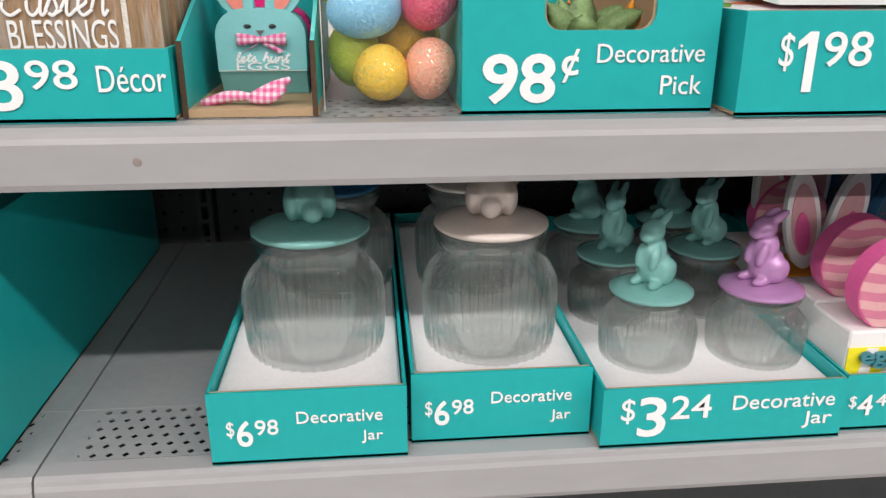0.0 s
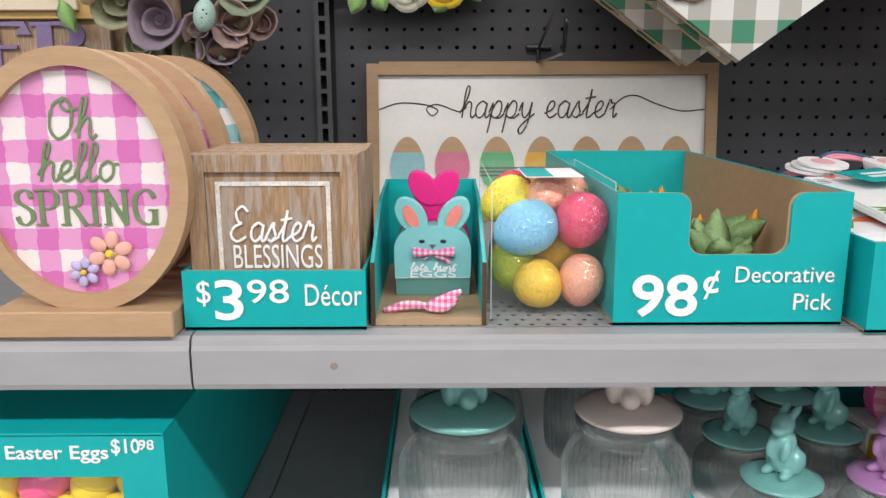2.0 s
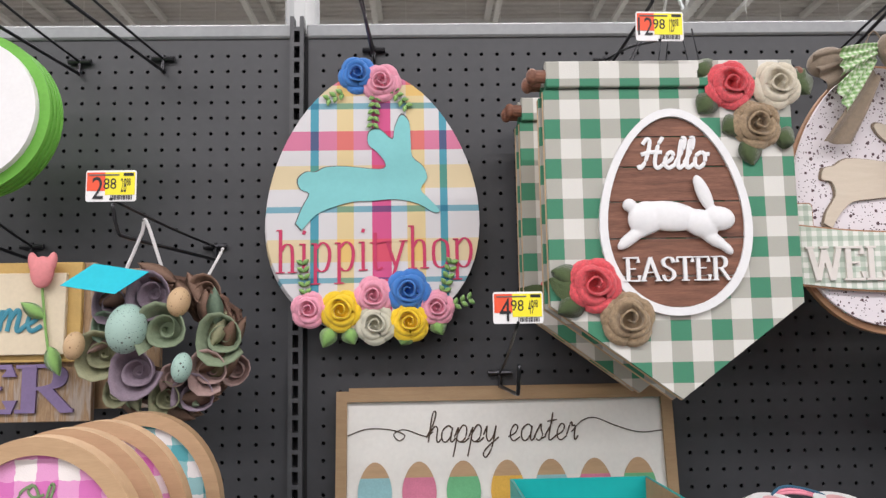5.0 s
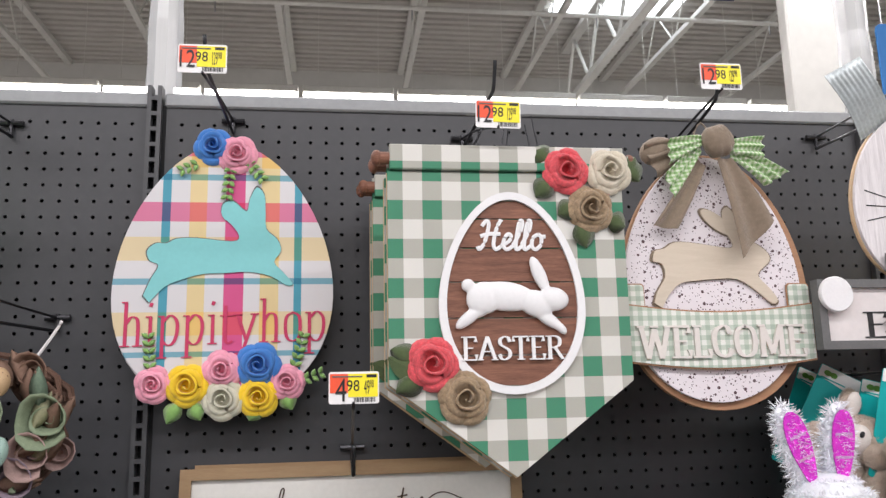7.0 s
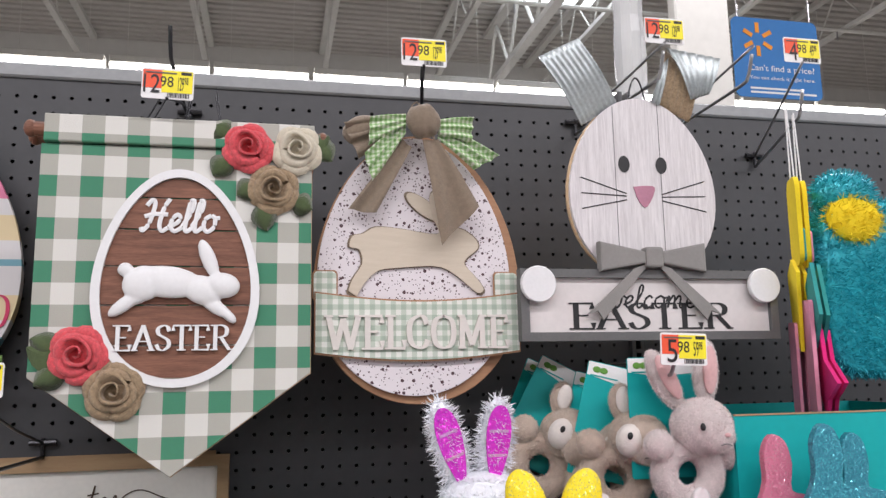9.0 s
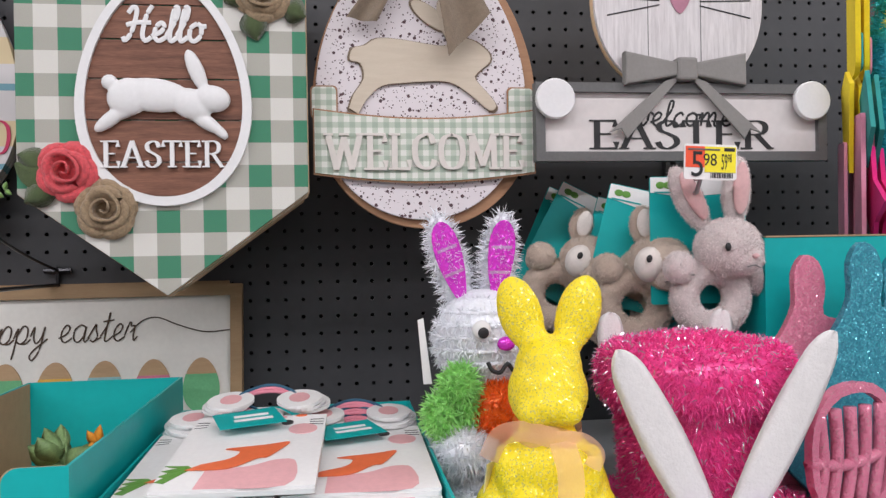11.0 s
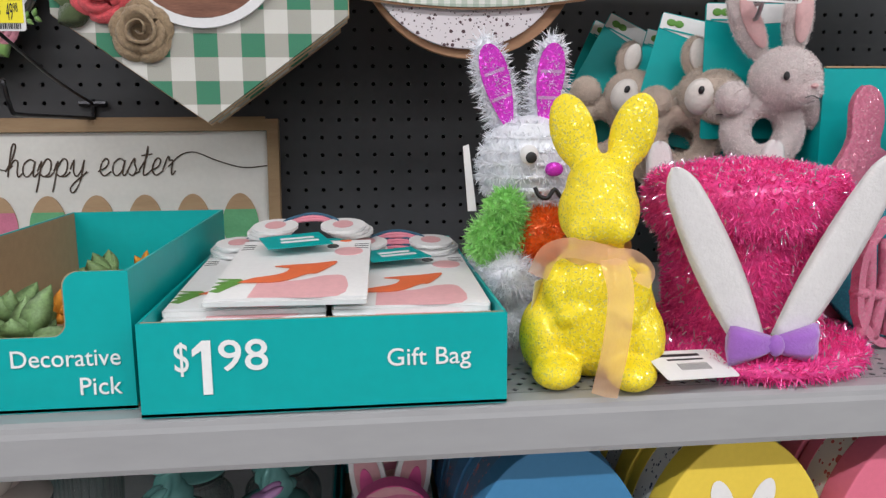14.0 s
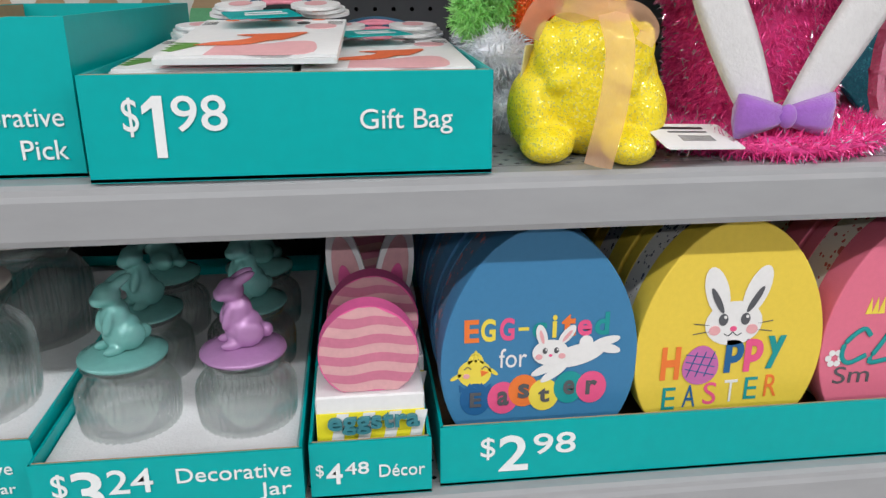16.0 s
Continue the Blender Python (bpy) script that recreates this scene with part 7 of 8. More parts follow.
def tin_sheet(a, b, c, d, waves, amp, material, name, label):
    """A corrugated sheet between four corners: base left, base right, top right, top left."""
    a, b, c, d = (Vector(v) for v in (a, b, c, d))
    nrm = (b - a).cross(d - a).normalized()
    bm = bmesh.new()
    n, m = 10, waves * 4
    rows = []
    for i in range(n + 1):
        u = i / n
        rows.append([bm.verts.new((a.lerp(b, j / m)).lerp(d.lerp(c, j / m), u) + nrm * (amp * math.cos(j * math.pi / 2) + 0.008 * math.sin(math.pi * u))) for j in range(m + 1)])
    for p, q in zip(rows, rows[1:]):
        for j in range(m):
            bm.faces.new((p[j], p[j + 1], q[j + 1], q[j]))
    r = bmesh.ops.extrude_face_region(bm, geom=bm.faces[:])
    for v in r["geom"]:
        if isinstance(v, bmesh.types.BMVert):
            v.co += nrm * 0.001
    return part(name, bm, material, bs, label, smooth=True)


tin_sheet((-0.1, 0.0, 0.338), (-0.036, 0.004, 0.38), (-0.115, -0.04, 0.466), (-0.184, -0.045, 0.428), 8, 0.0009, GALV, "tin_ear", "bent corrugated galvanised ear")
tin_sheet((0.025, 0.0, 0.384), (0.088, 0.0, 0.353), (0.098, -0.012, 0.42), (0.048, -0.012, 0.47), 6, 0.0012, BURLAP, "ear_back", "bare brown back of the tin ear")
tin_sheet((0.083, -0.018, 0.385), (0.115, -0.022, 0.395), (0.134, -0.03, 0.454), (0.048, -0.016, 0.472), 6, 0.0016, GALV, "tin_ear", "bent corrugated galvanised ear")
tin_sheet((0.02, -0.004, 0.384), (0.034, -0.006, 0.376), (0.05, -0.016, 0.455), (0.036, -0.014, 0.44), 2, 0.0016, GALV, "ear_edge", "corrugated tin edge")
for s in (-1, 1):
    o = [(s * 0.006, 0.118), (s * 0.088, 0.104), (s * 0.088, 0.15), (s * 0.006, 0.134)]
    part("bow_loop", prism(o, -0.024, -0.006, 0.003), GREYC, bs, "grey linen bow loop")
    o = [(s * 0.005, 0.118), (s * 0.03, 0.11), (s * 0.112, 0.038), (s * 0.094, 0.044), (s * 0.086, 0.03)]
    part("bow_tail", prism(o, -0.0195, -0.0155, 0.0008), GREYC, bs, "grey linen bow tail")
part("bow_knot", block(-0.015, 0.015, -0.028, -0.006, 0.11, 0.142, 0.004, 2), GREYC, bs, "grey linen knot")
part("hanger_loop", tube(smooth_line([(-0.018, 0.006, 0.38), (-0.006, 0.004, 0.42), (0.006, 0.004, 0.42), (0.018, 0.006, 0.38)], 5), 0.0015, 6), WIRE, bs)

# framed sign that reads happy easter
hs_ = thing("framed_egg_sign", (0.32, -0.045, Z_TOP), "timber-framed white sign with a row of dipped eggs, leaning", "framed sign", "framed signs", (-6, 0, 0))
FRAMEM = woody("sign_frame_timber", (0.36, 0.24, 0.13), (0.26, 0.16, 0.085))
part("frame", ring(rect(-0.251, 0.251, 0.0, 0.225), rect(-0.235, 0.235, 0.016, 0.209), -0.008, 0.012), FRAMEM, hs_, "light brown timber frame")
part("board", block(-0.235, 0.235, -0.001, 0.01, 0.016, 0.209), CANVAS, hs_, "white board")
script("happy easter", hs_, -0.118, 0.108, 0.126, 0.194, -0.002, 0.0012, INK)
part("flourish", tube(smooth_line([(-0.234, -0.0018, 0.161), (-0.205, -0.0018, 0.17), (-0.17, -0.0018, 0.168), (-0.15, -0.0018, 0.16), (-0.158, -0.0018, 0.152), (-0.166, -0.0018, 0.162), (-0.15, -0.0018, 0.168), (-0.12, -0.0018, 0.158), (-0.108, -0.0018, 0.164)], 6), 0.0009, 6), INK, hs_)
part("flourish", tube(smooth_line([(0.098, -0.0018, 0.16), (0.115, -0.0018, 0.176), (0.135, -0.0018, 0.18), (0.165, -0.0018, 0.168), (0.2, -0.0018, 0.158), (0.234, -0.0018, 0.16)], 6), 0.0009, 6), INK, hs_)
for k, c in enumerate(((0.26, 0.47, 0.5), (0.6, 0.18, 0.28), (0.14, 0.42, 0.2), (0.66, 0.38, 0.06), (0.26, 0.47, 0.5), (0.6, 0.18, 0.28), (0.14, 0.42, 0.2))):
    x = -0.194 + 0.0648 * k
    o = egg(x, 0.046, 0.122, 0.0245, 36, 0.16)
    part("wooden_egg", prism(o, -0.0036, -0.0012), TAN, hs_, "bare timber egg")
    h = [(a, b) for a, b in egg(x, 0.046, 0.122, 0.0245, 60, 0.16) if b <= 0.1005]
    h.sort(key=lambda p: math.atan2(p[1] - 0.08, p[0] - x))
    part("dipped_paint", prism([((a - x) * 1.01 + x, b) for a, b in h], -0.0042, -0.0037), mat("egg_dip_paint", c, 0.6, var=0.12, scale=60), hs_, "painted lower half")
hs2 = thing("framed_sign_back", (0.305, -0.022, Z_TOP), "timber-framed sign standing behind another", "framed sign", "framed signs", (-4, 0, 0))
part("frame", ring(rect(-0.22, 0.245, 0.0, 0.2285), rect(-0.2, 0.225, 0.016, 0.212), 0.0, 0.01), FRAMEM, hs2, "light brown timber frame")
part("board", block(-0.2, 0.225, 0.003, 0.009, 0.016, 0.212), CANVAS, hs2)

# wood-curl flower wreath
wr = thing("wood_curl_wreath", (-0.1205, -0.185, 1.494), "wreath of muted wood-curl roses and speckled eggs on a hook", "wreath")
VINE = mat("brown_vine", (0.12, 0.065, 0.045), 0.8, var=0.3, scale=60, bump=0.5)
bm = bmesh.new()
rng = random.Random(4)
for k in range(14):
    ph, rr, q = rng.uniform(0, 6.28), rng.uniform(0.05, 0.085), rng.uniform(-0.03, 0.03)
    tube([((rr + 0.008 * math.sin(5 * a + ph)) * math.cos(a), q + 0.012 * math.sin(3 * a + ph), (rr + 0.008 * math.sin(5 * a + ph)) * math.sin(a)) for a in (2 * math.pi * i / 26 for i in range(27))], 0.004, 6, bm)
part("vine_base", bm, VINE, wr, "twisted brown vine base")
CURL = [mat("curl_" + n, c, 0.75, var=0.2, scale=60) for n, c in (("sage", (0.2, 0.25, 0.16)), ("mauve", (0.22, 0.17, 0.21)), ("rosewood", (0.34, 0.23, 0.21)), ("moss", (0.14, 0.2, 0.14)), ("olive", (0.28, 0.28, 0.17)), ("bark", (0.2, 0.12, 0.085)))]
for k, (x, z, r, c) in enumerate(((0.014, 0.016, 0.035, 0), (-0.02, -0.033, 0.036, 1), (0.064, -0.034, 0.03, 2), (0.046, -0.064, 0.029, 1), (-0.066, -0.011, 0.033, 4), (-0.006, 0.06, 0.033, 1), (-0.058, 0.05, 0.028, 1), (0.078, 0.006, 0.036, 0), (-0.062, 0.022, 0.02, 3), (0.012, -0.066, 0.023, 4), (0.088, -0.036, 0.022, 2), (0.022, -0.042, 0.018, 2), (-0.05, -0.058, 0.02, 4), (0.055, 0.062, 0.022, 5))):
    dy = -0.075 * math.sqrt(max(0.05, 1 - (x * x + z * z) / 0.0125))
    rose(wr, (x, dy + 0.015, z), r, CURL[c], 2.4, "curl_rose", r * 1.1, True)
EGGA, EGGT = speckled("aqua_speckled_egg", (0.36, 0.52, 0.46), (0.06, 0.06, 0.05), 260, 0.35), speckled("tan_speckled_egg", (0.55, 0.38, 0.22), (0.2, 0.1, 0.05), 260, 0.3)
for x, z, rx, rz, m in ((-0.029, 0.017, 0.0235, 0.03, EGGA), (0.032, 0.048, 0.0135, 0.018, EGGT), (-0.09, -0.002, 0.012, 0.017, EGGT), (0.037, -0.03, 0.012, 0.018, EGGA)):
    part("egg", ball((x, -0.085, z), (rx, rx, rz), (0, 10, 0)), m, wr, "speckled egg", smooth=True)
for k in range(46):
    a = rng.uniform(0, 6.28)
    r0 = rng.uniform(0.055, 0.08)
    leaf(wr, (r0 * math.cos(a), -0.02 - 0.04 * rng.random(), r0 * math.sin(a)), ((r0 + 0.024) * math.cos(a + 0.5), -0.02 - 0.05 * rng.random(), (r0 + 0.024) * math.sin(a + 0.5)), 0.011, CURL[k % 5 if k % 4 == 0 else 5], 0.004)
tg = flat([(-0.048, -0.014), (0.018, -0.022), (0.048, 0.014), (-0.02, 0.022)], 0, 0.0008)
tg.transform(pose(-0.052, -0.095, 0.076, 55, 4, 0))
part("card_tag", tg, mat("turquoise_card", (0.02, 0.5, 0.62), 0.45, var=0.05), wr, "turquoise card tag")
for pts in (((-0.045, -0.05, 0.09), (-0.025, -0.055, 0.135), (-0.018, -0.06, 0.15), (0.002, -0.05, 0.085)), ((0.03, 0.03, 0.08), (0.032, 0.09, 0.12), (0.036, 0.1, 0.135))):
    part("ribbon_loop", tube(smooth_line(pts, 6), 0.0022, 6), FELTW, wr, "pale ribbon loop")

# timber sign with a tulip, ending in "me"
ls = thing("tulip_sign", (-0.37, -0.13, 1.391), "layered timber sign with a painted pink tulip", "wall sign", "tulip signs")
part("back_board", block(-0.12, 0.122, 0.0, 0.012, 0.0, 0.215, 0.001), TANX, ls, "bare timber backing board")
part("middle_board", block(-0.12, 0.108, -0.008, 0.0, 0.08, 0.215, 0.001), mat("ochre_paint", (0.55, 0.36, 0.12), 0.6, var=0.08), ls, "ochre painted board")
part("front_board", block(-0.12, 0.09, -0.016, -0.008, 0.09, 0.2, 0.001), mat("cream_paint", (0.7, 0.6, 0.44), 0.6, var=0.06), ls, "cream painted board")
BLUEP = mat("teal_blue_paint", (0.05, 0.24, 0.32), 0.6, var=0.12, scale=60)
script("welcome", ls, -0.115, 0.06, 0.122, 0.175, -0.0175, 0.0035, BLUEP)
serif("ER", ls, -0.045, 0.1, 0.015, 0.075, -0.0005, mat("dusty_purple_paint", (0.22, 0.16, 0.3), 0.6, var=0.1), 0.1, 0.04, 0.004)
bm = bmesh.new()
ball((0.062, -0.026, 0.2), (0.016, 0.008, 0.022), bm=bm)
ball((0.05, -0.026, 0.212), (0.007, 0.006, 0.016), (0, -12, 0), bm=bm)
ball((0.074, -0.026, 0.212), (0.007, 0.006, 0.016), (0, 12, 0), bm=bm)
fused("tulip", bm, 0.0018, mat("tulip_pink", (0.72, 0.25, 0.26), 0.6, var=0.1), ls, 3)
part("tulip_stem", tube(smooth_line([(0.06, -0.02, 0.18), (0.066, -0.02, 0.13), (0.075, -0.02, 0.075)], 5), 0.0018, 6), LEAFG, ls)
leaf(ls, (0.066, -0.02, 0.14), (0.034, -0.024, 0.16), 0.01, LEAFG)
leaf(ls, (0.072, -0.02, 0.1), (0.09, -0.024, 0.062), 0.012, LEAFG)
tagged(part("second_board", block(-0.36, -0.17, -0.1, -0.09, 1.405, 1.6, 0.001), TANX), "bare timber sign hanging behind another", "wall sign")
gr = thing("ribbed_round_sign", (-0.395, -0.2, 1.8), "round white sign with a ribbed green rim", "wall sign")
part("disc", lathe([(0.0, 0.0), (0.098, 0.0), (0.098, 0.012), (0.0, 0.012)], 40), WHITE, gr, "white face").matrix_basis = pose(0, 0, 0, 90, 0, 0)
bm = bmesh.new()
for k in range(4):
    lathe([(0.096, k * 0.011), (0.109, k * 0.011 + 0.002), (0.109, k * 0.011 + 0.008), (0.096, k * 0.011 + 0.01)], 60, (0, 0, -0.042), 0.0015, 60, (1, 2), bm)
part("ribbed_rim", bm, mat("lime_card", (0.16, 0.45, 0.06), 0.6, var=0.1), gr, "ribbed green rim").matrix_basis = pose(0, 0, 0, 90, 0, 0)

# felt hangings and tinsel at the far end
fh_cols = [mat("felt_" + n, c, 0.9, var=0.08) for n, c in (("yellow", (0.85, 0.65, 0.02)), ("magenta", (0.7, 0.02, 0.2)), ("teal", (0.04, 0.32, 0.3)), ("pink", (0.75, 0.3, 0.42)))]
for k in range(2):
    fh = thing("felt_hanging", (1.366 + 0.026 * k, -0.26 + 0.02 * k, 1.468), "bright felt hanging seen edge-on, yellow, teal and magenta", "hanging decoration", "felt hangings", (0, -3, 62))
    part("yellow_panel", prism(rounded(-0.03, 0.045, 0.2, 0.325, 0.02), 0, 0.006), fh_cols[0], fh, "yellow felt panel")
    part("yellow_wing", prism([(-0.01, 0.08), (0.04, 0.1), (0.06, 0.19), (0.02, 0.21), (-0.02, 0.19)], 0.0065, 0.0115), fh_cols[0], fh, "yellow felt wing")
    part("teal_panel", prism([(-0.09, 0.13), (-0.035, 0.085), (-0.005, 0.17), (-0.05, 0.2)], -0.006, -0.001), fh_cols[2], fh, "teal felt panel")
    part("pink_panel", prism(rounded(-0.06, -0.005, 0.0, 0.15, 0.008), 0.0, 0.005), fh_cols[3], fh, "pink felt panel")
    part("pale_panel", prism(rounded(0.0, 0.06, -0.01, 0.12, 0.008), 0.012, 0.016), fh_cols[3], fh, "pink felt panel")
    part("patch", prism(rounded(-0.03, 0.0, 0.205, 0.25, 0.008), -0.0025, -0.0005), fh_cols[2 + k], fh)
    part("magenta_star", prism([(-0.135, 0.045), (-0.06, 0.07), (-0.045, 0.11), (-0.02, 0.06), (0.01, 0.04), (-0.03, 0.015), (-0.05, -0.01), (-0.07, 0.02)], -0.012, -0.007), fh_cols[1], fh, "magenta felt star")
    for q in (-0.012, 0.02):
        part("loop", tube([(q, 0.003, 0.32), (q * 0.3 + 0.012, 0.003, 0.43)], 0.0011, 6), WHITE, fh, "white hanging cord")
tw = thing("tinsel_wreath", (1.5, -0.25, 1.68), "turquoise tinsel egg with a yellow spot, hanging", "hanging decoration")
bm = prism(rounded(-0.1, 0.1, -0.165, 0.085, 0.045), -0.02, 0.02, 0.008)
ball((-0.045, 0, 0.095), (0.05, 0.024, 0.035), bm=bm)
src = part("body", bm, T_BLUE, tw, smooth=True)
spot = part("spot", ball((-0.05, -0.022, 0.055), (0.045, 0.012, 0.032)), fh_cols[0], tw, "yellow tinsel spot", smooth=True)
fringe("tinsel", [src], 16000, 0.011, 0.0006, T_BLUE, tw, 0.1, 11)
fringe("tinsel", [spot], 900, 0.012, 0.0006, fh_cols[0], tw, 0.1, 12)


# ---- on the lower shelf ----
def sitting_bunny_bm(k=1.0, z=0.0):
    """A small moulded rabbit that sits up, facing right."""
    bm = bmesh.new()
    for c, r, rot in (((-0.002, 0, 0.016), (0.017, 0.014, 0.017), (0, 0, 0)), ((0.002, 0, 0.03), (0.0125, 0.011, 0.017), (0, -12, 0)), ((0.006, 0, 0.051), (0.0115, 0.0105, 0.0105), (0, 0, 0)), ((0.014, 0, 0.048), (0.007, 0.0075, 0.0065), (0, 0, 0)),
                      ((-0.004, -0.005, 0.061), (0.012, 0.0035, 0.0045), (0, 25, 0)), ((-0.004, 0.005, 0.061), (0.012, 0.0035, 0.0045), (0, 25, 0)), ((-0.005, -0.011, 0.013), (0.013, 0.006, 0.012), (0, 20, 0)), ((-0.005, 0.011, 0.013), (0.013, 0.006, 0.012), (0, 20, 0)),
                      ((0.011, -0.007, 0.029), (0.0045, 0.0045, 0.012), (0, -20, 0)), ((0.011, 0.007, 0.029), (0.0045, 0.0045, 0.012), (0, -20, 0)), ((0.01, -0.009, 0.004), (0.01, 0.005, 0.0045), (0, 0, 0)), ((0.01, 0.009, 0.004), (0.01, 0.005, 0.0045), (0, 0, 0)), ((-0.02, 0, 0.01), (0.007, 0.007, 0.007), (0, 0, 0))):
        ball(tuple(v * k for v in c), tuple(v * k for v in r), rot, 14, 10, bm)
    bm.transform(Matrix.Translation((0, 0, z)))
    return bm


def jar(at, r, h, glaze, label, group, bunny, turn=0, lidr=None):
    j = thing("glass_jar", at, label, "glass jar", group, (0, 0, turn))
    lr = lidr or r * 0.87
    n = 40
    prof = [(0.0, 0.0), (r * 0.8, 0.0), (r * 0.86, h * 0.012), (r * 0.9, h * 0.04), (r * 0.93, h * 0.12), (r * 0.955, h * 0.36), (r * 0.96, h * 0.52), (r * 0.925, h * 0.63), (r * 0.83, h * 0.72), (r * 0.73, h * 0.77), (r * 0.69, h * 0.8), (r * 0.69, h * 0.83), (r * 0.77, h * 0.88), (r * 0.83, h * 0.945), (r * 0.84, h * 0.985), (r * 0.82, h),
            (r * 0.79, h * 0.99), (r * 0.78, h * 0.94), (r * 0.72, h * 0.885), (r * 0.65, h * 0.835), (r * 0.65, h * 0.795), (r * 0.71, h * 0.75), (r * 0.8, h * 0.7), (r * 0.885, h * 0.615), (r * 0.915, h * 0.51), (r * 0.91, h * 0.36), (r * 0.885, h * 0.12), (r * 0.84, h * 0.06), (r * 0.5, h * 0.045), (0.0, h * 0.045)]
    prof = [(a, b if b < h * 0.77 else h * 0.77 + (b - h * 0.77) * 1.15) for a, b in prof]
    part("fluted_body", lathe(prof, n * 6, (0, 0, 0), r * 0.075, n, (3, 9)), GLASS, j, "clear fluted glass body", smooth=True).visible_shadow = False
    z = h * 1.037
    part("seal", lathe([(r * 0.58, z - h * 0.12), (r * 0.66, z - h * 0.11), (r * 0.68, z - h * 0.015), (r * 0.74, z - h * 0.01), (r * 0.72, z), (0.0, z)], 40), mat_seal, j, "clear plastic seal", smooth=True)
    part("lid", lathe([(0.0, z), (lr * 0.86, z), (lr * 0.96, z + lr * 0.02), (lr, z + lr * 0.07), (lr * 0.985, z + lr * 0.125), (lr * 0.72, z + lr * 0.2), (lr * 0.35, z + lr * 0.25), (0.0, z + lr * 0.26)], 48), glaze, j, "glazed ceramic lid", smooth=True)
    b = sitting_bunny_bm(bunny, z + lr * 0.22)
    fused("rabbit_knob", b, 0.0016 * bunny, glaze, j, 3)
    return j


mat_seal = mat("milky_seal", (0.7, 0.74, 0.74), 0.2, var=0.03, trans=0.85)
JZ = Z_LOW + 0.0566
j1 = jar((0.2035, -0.468, JZ), 0.0615, 0.106, AQUA, "fluted glass jar with an aqua ceramic rabbit lid", "large jars", 1.35, 100, 0.0515)
jar((0.361, -0.473, JZ), 0.0595, 0.108, CREAM, "fluted glass jar with a cream ceramic rabbit lid", "large jars", 1.35, 80, 0.0505)
jar((0.212, -0.315, JZ), 0.0615, 0.104, NAVY, "fluted glass jar with a dark blue lid", "large jars", 1.35, 30, 0.0515)
jar((0.36, -0.32, JZ), 0.0595, 0.106, CREAM, "fluted glass jar with a cream ceramic rabbit lid", "large jars", 1.35, 60, 0.0505)
SZ = Z_LOW + 0.0466
ja = jar((0.504, -0.495, SZ), 0.0425, 0.061, AQUA, "small fluted jar with an aqua pearl rabbit lid", "small jars", 1.0, 218, 0.037)
copy_thing(ja, pose(0.487, -0.4, SZ, 0, 0, 235))
copy_thing(ja, pose(0.486, -0.3, SZ, 0, 0, 160))
copy_thing(ja, pose(0.586, -0.39, SZ, 0, 0, 215))
copy_thing(ja, pose(0.585, -0.29, SZ, 0, 0, 185))
jar((0.605, -0.498, SZ), 0.0425, 0.061, LILAC, "small fluted jar with a lilac pearl rabbit lid", "small jars", 1.0, 196, 0.037)

# striped eggs on white blocks
HOTP = mat("hot_pink_paint", (0.8, 0.13, 0.36), 0.5, var=0.06)
DUSTP = mat("dusty_pink_print", (0.6, 0.19, 0.29), 0.55, var=0.08)
PEACHP = mat("peach_pink_print", (0.7, 0.38, 0.4), 0.55, var=0.08)
ORANB = mat("orange_block", (0.82, 0.33, 0.02), 0.55, var=0.06)


